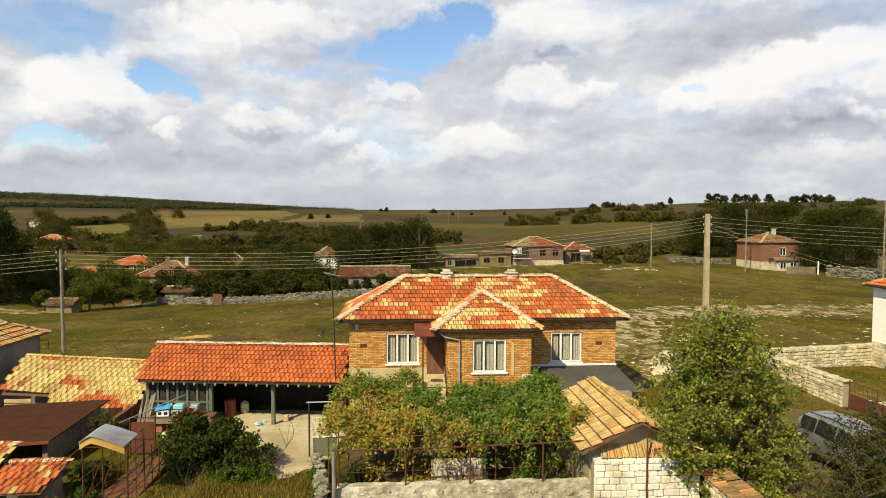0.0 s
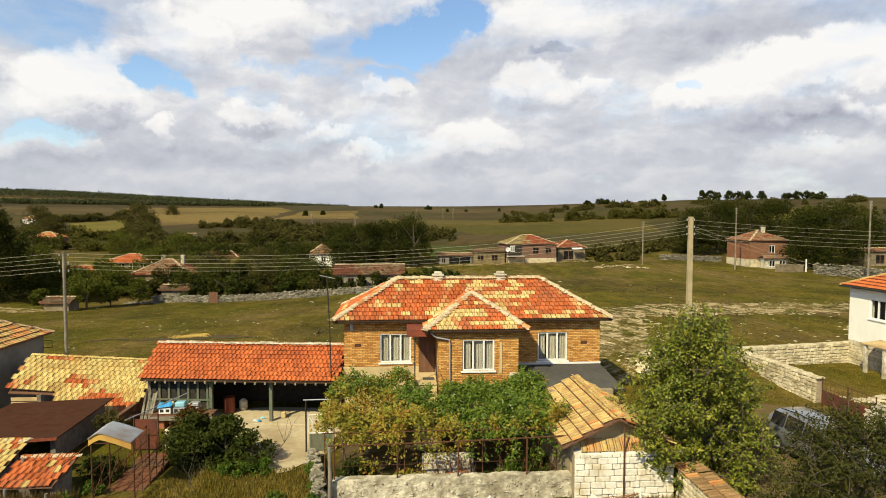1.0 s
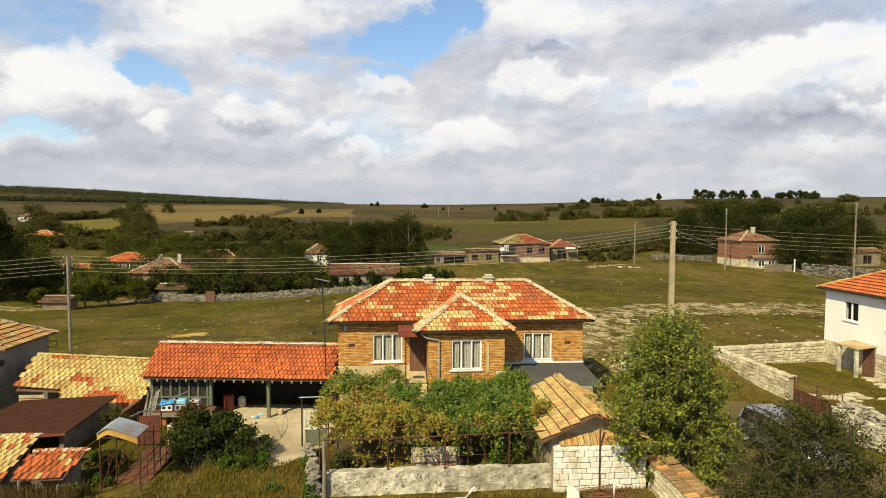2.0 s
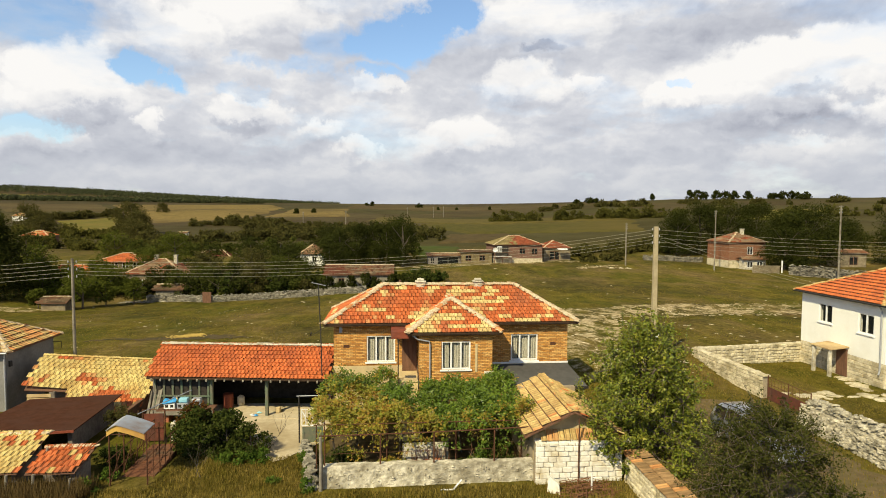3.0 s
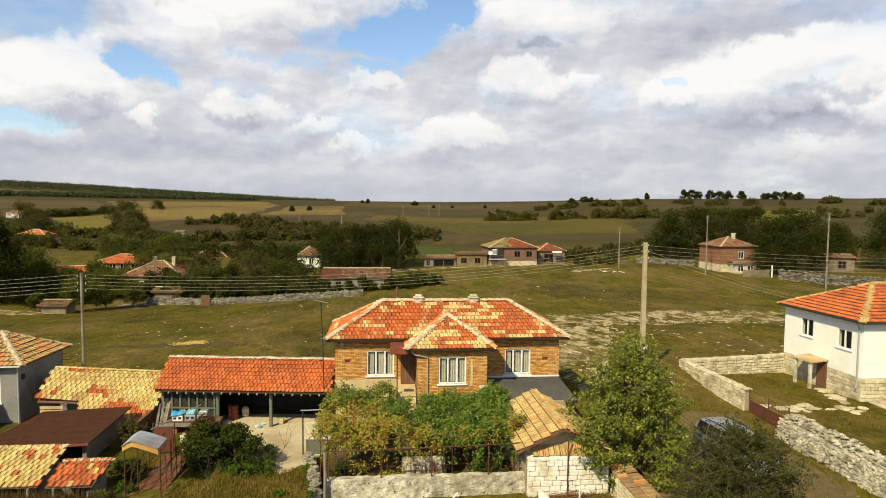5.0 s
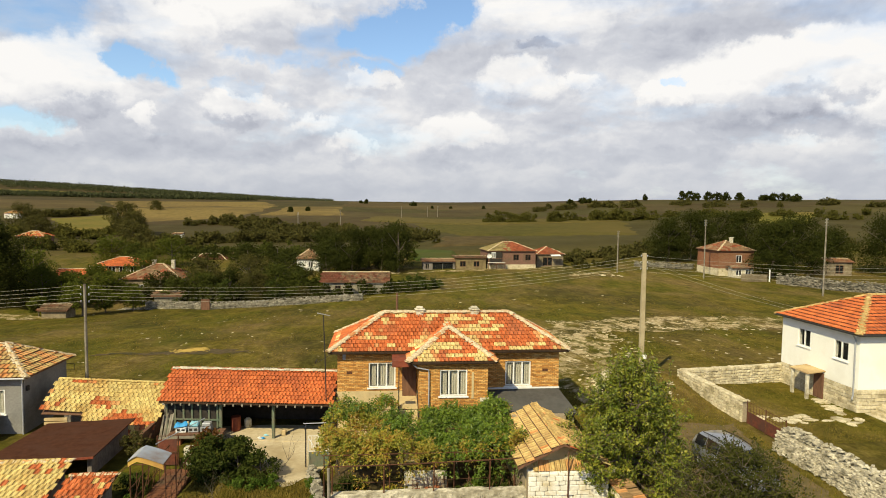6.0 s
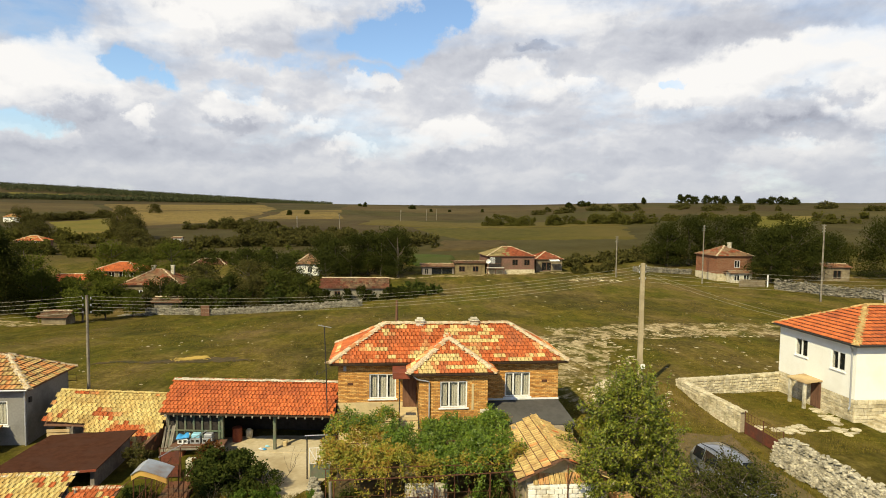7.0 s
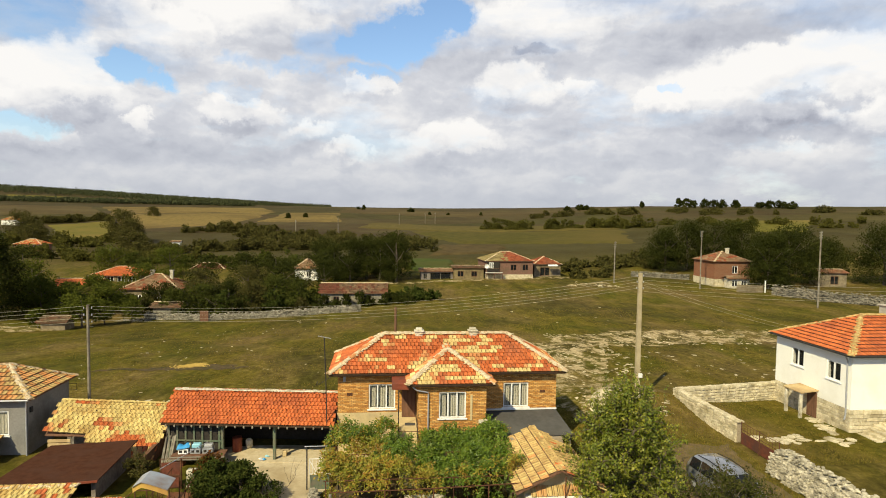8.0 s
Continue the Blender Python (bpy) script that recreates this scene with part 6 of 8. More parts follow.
# ---- fast leaf and blade meshes ----
def quad_mesh(name, V, mats):
    """A mesh of separate quads from an array of 4 n corners."""
    n = len(V) // 4
    me = bpy.data.meshes.new(name)
    me.vertices.add(4 * n)
    me.vertices.foreach_set("co", np.asarray(V, np.float32).ravel())
    me.loops.add(4 * n)
    me.loops.foreach_set("vertex_index", np.arange(4 * n, dtype=np.int32))
    me.polygons.add(n)
    me.polygons.foreach_set("loop_start", np.arange(0, 4 * n, 4, dtype=np.int32))
    me.polygons.foreach_set("loop_total", np.full(n, 4, np.int32))
    me.materials.append(mats)
    me.update()
    me.validate()
    return me


def leaf_quads(P, size, rs, slim=0.34):
    """Bent diamond leaves at the points P, turned at random."""
    n = len(P)
    a = rs.normal(size=(n, 3))
    a /= np.linalg.norm(a, axis=1, keepdims=True)
    b = np.cross(a, rs.normal(size=(n, 3)) * 0.6 + np.array([0.0, -0.2, 0.8]))
    b /= np.maximum(np.linalg.norm(b, axis=1, keepdims=True), 1e-6)
    e = (np.asarray(size) * rs.uniform(0.6, 1.35, n))[:, None]
    mid = P + a * e * 0.5 + np.cross(a, b) * e * 0.12
    return np.stack([P, mid + b * e * slim, P + a * e, mid - b * e * slim], 1).reshape(-1, 3)


def clump_points(C, R, per, rs, flat=0.8):
    """Points in the outer parts of small clumps."""
    d = rs.normal(size=(len(C) * per, 3))
    d /= np.linalg.norm(d, axis=1, keepdims=True)
    d *= rs.uniform(0.25, 1.0, (len(d), 1)) ** 0.5
    d[:, 2] *= flat
    return np.repeat(C, per, 0) + d * np.repeat(R, per)[:, None]


def crown(x, y, z0, z1, w, rs, clumps, per, size):
    """Leaf quads of an uneven crown between two heights."""
    h = z1 - z0
    t = rs.uniform(0, 1, clumps)
    d = rs.normal(size=(clumps, 2))
    d /= np.linalg.norm(d, axis=1, keepdims=True)
    r = w * (0.3 + 0.7 * np.sin(np.pi * np.clip(t * 0.72 + 0.24, 0, 1))) * rs.uniform(0.1, 0.85, clumps) ** 0.6
    C = np.stack([x + d[:, 0] * r, y + d[:, 1] * r, z0 + h * (0.08 + 0.82 * t)], 1)
    R = w * rs.uniform(0.2, 0.42, clumps)
    return leaf_quads(clump_points(C, R, per, rs), size, rs)


def grow(name, x, y, h, w, leaf, label, seed, clear=0.18, clumps=26, per=70, size=0.3, category="tree", group="", trunk=None, base=None):
    """A tree seen from afar: tapered trunk with limbs and a clumped crown."""
    rs, rng = np.random.RandomState(seed), random.Random(seed)
    z = land_at(x, y) if base is None else base
    t = thing(name, (x, y, z), label, category, group)
    r = trunk or h * 0.022
    s = Shape().tube([(x, y, z - 0.3), (x + 0.02 * h, y, z + h * 0.35), (x, y, z + h * 0.75)], [r * 1.3, r, r * 0.4], 7)
    for k in range(5):
        a = k * 1.26 + rng.random()
        b = z + h * rng.uniform(0.2, 0.5)
        s.tube([(x, y, b), (x + math.cos(a) * w * 0.35, y + math.sin(a) * w * 0.35, b + h * 0.15), (x + math.cos(a) * w * 0.7, y + math.sin(a) * w * 0.7, b + h * 0.28)], [r * 0.6, r * 0.4, r * 0.15], 5)
    hang(new("trunk", quick(s, "trunk", BARK)), t)
    hang(new("crown", quad_mesh("crown", crown(x, y, z + h * clear, z + h, w, rs, clumps, per, size), leaf)), t)
    return t


def stuff(name, V, mats, label, category):
    ob = new(name, quad_mesh(name, V, mats))
    WORLD[ob] = Matrix()
    return tagged(ob, label, category, kind="stuff")


def scrub(name, spots, leaf, label, seed, size=0.4, per=44, category="bushes"):
    """A belt of bushes as one mass: spots of x, y, width, height."""
    rs = np.random.RandomState(seed)
    out = []
    for x, y, w, h in spots:
        z = land_at(x, y)
        out.append(crown(x, y, z - h * 0.15, z + h, w, rs, max(8, int(10 * w / 2.5)), per, size * 1.12))
    return stuff(name, np.concatenate(out), leaf, label, category)


def blades(n, x0, x1, y0, y1, hgt, wid, seed, keep=None, lift=0.0):
    rs = np.random.RandomState(seed)
    x, y = rs.uniform(x0, x1, n), rs.uniform(y0, y1, n)
    if keep is not None:
        k = keep(x, y)
        x, y = x[k], y[k]
    n = len(x)
    z = land(x, y) + lift - 0.02
    a = rs.uniform(0, 6.28, n)
    h = hgt * rs.uniform(0.4, 1.3, n)
    w = wid * rs.uniform(0.6, 1.4, n)
    lean = h * rs.uniform(-0.45, 0.45, n)
    dx, dy = np.cos(a) * w, np.sin(a) * w
    ox, oy = np.cos(a + 1.6) * lean, np.sin(a + 1.6) * lean
    B = np.stack([np.stack([x - dx, y - dy, z], 1), np.stack([x + dx, y + dy, z], 1),
                  np.stack([x + dx * 0.25 + ox, y + dy * 0.25 + oy, z + h], 1), np.stack([x - dx * 0.25 + ox, y - dy * 0.25 + oy, z + h], 1)], 1)
    return B.reshape(-1, 3)


# ---- ground about the houses ----
patch("yard_paving", [(-10.9, 25.4), (-4.5, 24.5), (-4.5, 22.6), (-4.9, 20.2), (-6.3, 18.6), (-7.2, 19.6), (-8.3, 22.6), (-10.6, 23.4)], YARD, "pale dusty concrete yard before the garage", 0.035, "pavement", ragged=0.12, seed=301)
patch("garden_bed", [(-4.2, 16.2), (4.3, 16.2), (4.3, 22.6), (-4.2, 22.6)], DRYSOIL, "dark garden soil beneath the vines", 0.03, ragged=0.1, seed=302)
patch("earth_lane", [(9.0, 4.0), (18.0, 4.0), (18.2, 19.0), (18.6, 23.5), (15.5, 24.5), (12.6, 21.0), (10.0, 18.0), (8.8, 14.0)], EARTH_SHADED, "bare earth parking place under the trees", 0.03, ragged=0.35, seed=303)
patch("limestone_track", [(12.4, 27.5), (16.5, 29.5), (18.6, 36.0), (18.0, 41.0), (21.5, 48.0), (18.0, 56.0), (12.5, 51.0), (11.0, 43.0), (11.0, 35.0), (10.8, 30.5)], PATH_MAT, "pale limestone track worn into the meadow", 0.03, ragged=0.9, seed=304)
patch("limestone_track", [(17.5, 50.0), (24.0, 52.0), (36.0, 52.6), (48.0, 51.5), (58.0, 51.0), (58.0, 58.0), (44.0, 59.5), (30.0, 60.0), (17.0, 57.6)], PATH_MAT, "pale limestone track worn into the meadow", 0.04, ragged=1.0, seed=305)
patch("limestone_outcrop", [(36.5, 104.0), (40.0, 107.0), (46.0, 111.0), (44.0, 112.5), (38.5, 109.0), (34.5, 105.5)], PATH_MAT, "pale limestone outcrop in the meadow", 0.06, ragged=0.5, seed=306)
patch("village_lane", [(-4.0, 113.5), (10.0, 114.5), (30.0, 117.0), (46.0, 119.5), (46.0, 121.0), (28.0, 119.2), (8.0, 116.6), (-4.0, 115.2)], PATH_MAT, "dusty lane before the far houses", 0.05, "road", ragged=0.4, seed=307)
patch("village_lane", [(-75.0, 80.0), (-52.0, 76.0), (-46.0, 77.0), (-50.0, 79.5), (-75.0, 84.0)], PATH_MAT, "dusty lane beside the old gardens", 0.06, "road", ragged=0.4, seed=308)
flags = random.Random(309)
for k in range(46):
    t = flags.random()
    if k < 30:
        x, y = 20.6 + 6.4 * t, 24.5 - 0.9 * t + flags.gauss(0, 0.32)
    else:
        x, y = 26.3 + 0.7 * t + flags.gauss(0, 0.15), 24.6 + 3.0 * t
    w, d, z = flags.uniform(0.4, 1.0), flags.uniform(0.28, 0.6), land_at(x, y)
    n = flags.randint(5, 7)
    rim = [(x + math.cos(6.283 * q / n + 0.4 * math.sin(k)) * w * 0.55 * flags.uniform(0.75, 1.1), y + math.sin(6.283 * q / n + 0.4 * math.sin(k)) * d * 0.55 * flags.uniform(0.75, 1.1), z - 0.08) for q in range(n)]
    whole("paving_slab", Shape().prism(rim, (0, 0, 0.105 + flags.uniform(0, 0.03))), LIME, "flat pale limestone slab set in the grass", "slab", group="flagstones by the white house")


def scatter_stones(name, spots, label, mats, seed):
    rng = random.Random(seed)
    s = Shape()
    for x0, x1, y0, y1, n, e0, e1 in spots:
        for _ in range(n):
            x, y = rng.uniform(x0, x1), rng.uniform(y0, y1)
            e = rng.uniform(e0, e1)
            lump(s, (x, y, land_at(x, y) + e * 0.05), e * 1.7, e * 0.9, e * (0.22 if e0 < 0.1 and e1 > 0.1 else 0.5), rng)
    ob = new(name, quick(s, name, mats))
    WORLD[ob] = Matrix()
    return tagged(ob, label, "stones", kind="stuff")


scatter_stones("field_stones", [(-40, 50, 34, 75, 160, 0.03, 0.13), (12, 18, 28, 52, 260, 0.04, 0.22), (17, 58, 52, 59, 800, 0.05, 0.24), (12, 22, 40, 54, 300, 0.05, 0.24), (20, 40, 36, 48, 34, 0.05, 0.22), (24, 40, 40, 50, 16, 0.05, 0.2),
                                 (-24, -9, 30.5, 36, 260, 0.04, 0.18), (-8, 2, 31, 33.5, 160, 0.04, 0.16), (-30, -14, 54, 66, 12, 0.05, 0.16), (34, 46, 103, 112, 24, 0.1, 0.35), (-60, 60, 75, 110, 40, 0.06, 0.25), (9, 18, 8, 24, 200, 0.03, 0.12)],
               "loose pale limestone fragments strewn over the meadow", LIME, 311)
scatter_stones("stone_heap", [(12.0, 13.2, 19.4, 21.4, 90, 0.08, 0.24), (12.9, 15.6, 29.8, 31.0, 90, 0.2, 0.5)], "heap of pale broken limestone under the tree", LIME, 312)
scatter_stones("stone_heap", [(-16.6, -15.2, 15.6, 16.6, 140, 0.08, 0.22), (-43, -38, 87, 89, 60, 0.15, 0.35)], "heap of grey stones", RUBBLE_SHADED, 313)
for x, y, w, h in ((14.2, 30.6, 1.3, 0.7), (15.5, 29.9, 0.9, 0.5), (13.2, 29.6, 0.8, 0.4)):
    rng = random.Random(int(x * 10))
    bm = bmesh.new()
    bmesh.ops.create_icosphere(bm, subdivisions=3, radius=1)
    for v in bm.verts:
        k = 1 + 0.3 * noise.noise(v.co * 1.7 + Vector((x, y, 0))) + 0.1 * noise.noise(v.co * 5)
        v.co = Vector((x + v.co.x * w * k, y + v.co.y * w * 0.7 * k, land_at(x, y) + v.co.z * h * k))
    me = bpy.data.meshes.new("boulder")
    bm.to_mesh(me)
    bm.free()
    me.materials.append(LIME)
    b_ob = new("boulder", me)
    WORLD[b_ob] = Matrix()
    tagged(b_ob, "big pale limestone boulder beside the concrete pole", "boulder", group="boulders by the pole")

stick = random.Random(320)
s = Shape()
for i in range(150):
    x, y = stick.uniform(4.9, 7.2), stick.uniform(13.9, 15.2)
    a = stick.uniform(-0.5, 0.5) + (1.57 if stick.random() < 0.25 else 0)
    l = stick.uniform(0.4, 1.1)
    z = -1.0 + 0.35 * stick.random() * max(0, 1 - abs(x - 6) / 1.4)
    s.tube([(x - math.cos(a) * l / 2, y - math.sin(a) * l / 2, z), (x + stick.uniform(-.05, .05), y, z + 0.06), (x + math.cos(a) * l / 2, y + math.sin(a) * l / 2, z + stick.uniform(-.05, .12))], [0.014, 0.012, 0.006], 5)
ob = new("brushwood", quick(s, "brushwood", TWIG))
WORLD[ob] = Matrix()
tagged(ob, "pile of dry brown vine prunings before the block wall", "brushwood", kind="stuff")
whole("slab", Shape().prism([(4.55, 14.6, -1.1), (5.0, 14.3, -1.1), (4.95, 14.35, -0.55), (4.62, 14.6, -0.32)], (0.05, 0.1, 0)), WHITE_STONE, "broken white stone slab standing in the grass", "slab")
whole("marker_post", Shape().tube([(6.3, 14.6, -1.1), (6.3, 14.6, -0.25)], 0.035, 8), WHITE_PAINT, "short white-painted post by the brushwood", "post")
for x, y, h in ((-14.7, 16.0, 0.85), (-13.35, 15.9, 0.7), (-15.6, 15.9, 0.9), (-14.9, 17.3, 1.35)):
    whole("fence_post", Shape().tube([(x, y, -1.3), (x + 0.03, y, -1.1 + h)], [0.06, 0.05], 8), WOOD_GREY, "split grey timber fence post by the goat shed", "post", group="fence posts by the sheds")


# ---- things in the yard ----
def work_bench():
    b = thing("work_bench", (-11.9, 24.4, -1.2), "rough plank bench on brick piers before the garage", "bench")
    for x in (-13.0, -10.9):
        part("pier", Shape().box(x - 0.2, x + 0.25, 24.15, 24.75, -1.3, -0.62, 0.02), CARDBOARD, b)
    for k in range(3):
        part("plank", Shape().box(-13.35, -10.5, 24.05 + k * 0.26, 24.29 + k * 0.26, -0.615 + 0.005 * k, -0.55 + 0.005 * k, 0.008), WOOD_BROWN, b)
    part("rail", Shape().box(-13.35, -10.5, 24.0, 24.045, -0.8, -0.6, 0.008), WOOD_GREY, b)
    for i, (x, lid) in enumerate(((-12.75, None), (-12.1, None), (-11.45, None))):
        c = thing("crate", (x, 24.45, -0.54), "grey slatted plastic crate on the bench", "crate", group="crates on the bench")
        part("side", Shape().box(x - 0.27, x + 0.27, 24.22, 24.25, -0.535, -0.25, 0.006), WHITE_PAINT if i == 0 else ZINC, c)
        part("side", Shape().box(x - 0.27, x + 0.27, 24.62, 24.65, -0.535, -0.25, 0.006), ZINC, c)
        part("end", Shape().box(x - 0.27, x - 0.24, 24.253, 24.617, -0.535, -0.25, 0.006), ZINC, c)
        part("end", Shape().box(x + 0.24, x + 0.27, 24.253, 24.617, -0.535, -0.25, 0.006), ZINC, c)
        for u in (-0.13, 0.13):
            # thin dark plates on the side imitate the shade in the crate's holes
            part("hole", Shape().box(x + u - 0.08, x + u + 0.08, 24.212, 24.217, -0.46, -0.32, 0.002), SHADE_IN, c)
    s = Shape()
    for i in range(8):
        for j in range(4):
            f = lambda u, v: (-13.08 + u * 0.085, 24.15 + v * 0.14, -0.245 + 0.22 * math.sin(math.pi * v / 4) * (0.7 + 0.3 * math.sin(u * 1.3)) + u * 0.012)
            s.face([f(i, j), f(i + 1, j), f(i + 1, j + 1), f(i, j + 1)])
    whole("tarpaulin", s, BLUE, "crumpled bright blue plastic sheet over a crate", "sheet", smooth=True)
    whole("plastic_box", Shape().box(-12.3, -11.85, 24.25, 24.6, -0.24, -0.02, 0.03), PALE_BLUE, "pale blue plastic box on a crate", "box")
    whole("plastic_box", Shape().box(-11.65, -11.2, 24.25, 24.6, -0.24, -0.05, 0.03), ZINC, "grey plastic box on a crate", "box")
    whole("bottle", Shape().tube([(-12.42, 24.4, -0.24), (-12.42, 24.4, -0.05), (-12.42, 24.4, 0.02)], [0.06, 0.06, 0.025], 8), PLASTER_YELLOW, "small yellow bottle among the crates", "bottle")


work_bench()
rng = random.Random(331)
for k in range(6):
    x = -13.95 + k * 0.09
    whole("board", Shape().prism([(x, 24.1, -1.2), (x + 0.07, 24.1, -1.2), (x + 0.2 + rng.uniform(-.1, .1), 24.7, 0.3 + rng.uniform(-.3, .3)), (x + 0.13, 24.7, 0.3)], (0, 0.03, 0.0)), WOOD_GREY, "weathered board leaning on the garage front", "board", group="leaning boards")
d_ob = thing("yard_door", (-12.4, 21.5, -1.2), "red-oxide sheet-iron door beside the garden steps", "door")
part("panel", Shape().box(-12.9, -12.0, 21.48, 21.51, -1.15, 0.15, 0.006), RUST_RED, d_ob)
part("rail", Shape().box(-12.9, -12.0, 21.45, 21.478, -0.55, -0.47, 0.006), RUST, d_ob)
for x in (-12.95, -11.95):
    part("post", Shape().tube([(x, 21.5, -1.3), (x, 21.5, 0.35)], 0.035, 8), RUST, d_ob)
part("top_bar", Shape().tube([(-12.95, 21.5, 0.33), (-11.0, 21.5, 0.33)], 0.022, 6), RUST, d_ob)
whole("gate_pillar", Shape().box(-11.75, -11.3, 21.6, 22.0, -1.3, -0.35, 0.04), WHITEWASH, "stubby whitewashed pillar by the iron door", "pillar")
whole("oil_drum", Shape().tube([(-10.3, 26.1, -1.16), (-10.3, 26.1, -1.14), (-10.3, 26.1, -0.35), (-10.3, 26.1, -0.33)], [0.27, 0.28, 0.28, 0.26], 16), RED_IRON, "rust-red metal drum inside the garage", "drum")
whole("feed_sack", Shape().box(-9.9, -9.5, 26.3, 26.6, -1.16, -0.55, 0.12), WHITEWASH, "pale sack standing inside the garage", "sack")
whole("canister", Shape().box(-7.55, -7.3, 25.05, 25.3, -1.17, -0.85, 0.04), PLASTER_YELLOW, "yellow canister beside the garage post", "canister")
rg = random.Random(340)
for k in range(5):
    x, y = -8.5 + rg.uniform(-.3, .5), 24.9 + rg.uniform(-.3, .3)
    s = Shape()
    lump(s, (x, y, -1.12), 0.16, 0.12, 0.08, rg)
    whole("rag", s, [BLUE, ZINC, WHITE_PAINT, ZINC, PALE_BLUE][k], "crumpled rag by the garage post", "rag", group="rags by the post")


def yard_gate():
    g = thing("garden_gate", (-5.1, 20.9, -1.2), "garden gate with white wire panel in an iron frame", "gate")
    part("post", Shape().tube([(-5.64, 20.9, -1.3), (-5.64, 20.9, 1.02)], 0.035, 8), DARK_IRON, g)
    part("top_bar", Shape().tube([(-5.75, 20.9, 1.02), (-4.1, 20.9, 1.04)], 0.025, 8), ZINC, g)
    part("frame", Shape().tube([(-5.52, 20.9, -0.4), (-5.52, 20.9, 0.38), (-4.5, 20.9, 0.38), (-4.5, 20.9, -0.4), (-5.52, 20.9, -0.4)], 0.02, 6), WHITE_PAINT, g)
    for k in range(1, 6):
        part("bar", Shape().tube([(-5.52 + k * 0.17, 20.9, -0.4), (-5.52 + k * 0.17, 20.9, 0.38)], 0.01, 5), WHITE_PAINT, g)
    part("crossbar", Shape().tube([(-5.5, 20.89, 0.3), (-5.15, 20.89, -0.35)], 0.018, 6), WHITE_PAINT, g)
    part("kick_sheet", Shape().box(-5.5, -4.52, 20.89, 20.91, -1.2, -0.45, 0.004), WOOD_GREEN, g)


yard_gate()


def aerial():
    a = thing("tv_aerial", (-5.0, 24.2, 0.9), "thin mast with branched television aerial by the house corner", "aerial")
    part("mast", Shape().tube([(-4.95, 24.15, 0.9), (-5.02, 24.2, 3.5), (-5.12, 24.2, 5.9)], 0.032, 6), DARK_IRON, a)
    part("boom", Shape().tube([(-5.45, 24.1, 6.0), (-4.75, 24.3, 5.82)], 0.022, 6), ZINC, a)
    for k in range(6):
        x = -5.42 + k * 0.13
        part("dipole", Shape().tube([(x, 24.0, 6.02 - 0.033 * k), (x, 24.4, 5.99 - 0.033 * k)], 0.007, 5), ZINC, a)
    part("boom", Shape().tube([(-5.5, 24.2, 3.2), (-4.75, 24.2, 3.65)], 0.014, 6), DARK_IRON, a)
    part("reflector", Shape().tube([(-5.5, 24.0, 3.35), (-5.55, 24.2, 3.2), (-5.5, 24.4, 3.35)], 0.03, 6), DARK_IRON, a)
    for k in range(4):
        x = -5.4 + k * 0.2
        part("dipole", Shape().tube([(x, 24.0, 3.26 + 0.11 * k), (x, 24.4, 3.26 + 0.11 * k)], 0.008, 5), DARK_IRON, a)
    part("stay", Shape().tube([(-5.05, 24.2, 4.3), (-4.45, 24.7, 3.6)], 0.008, 5), DARK_IRON, a)


aerial()


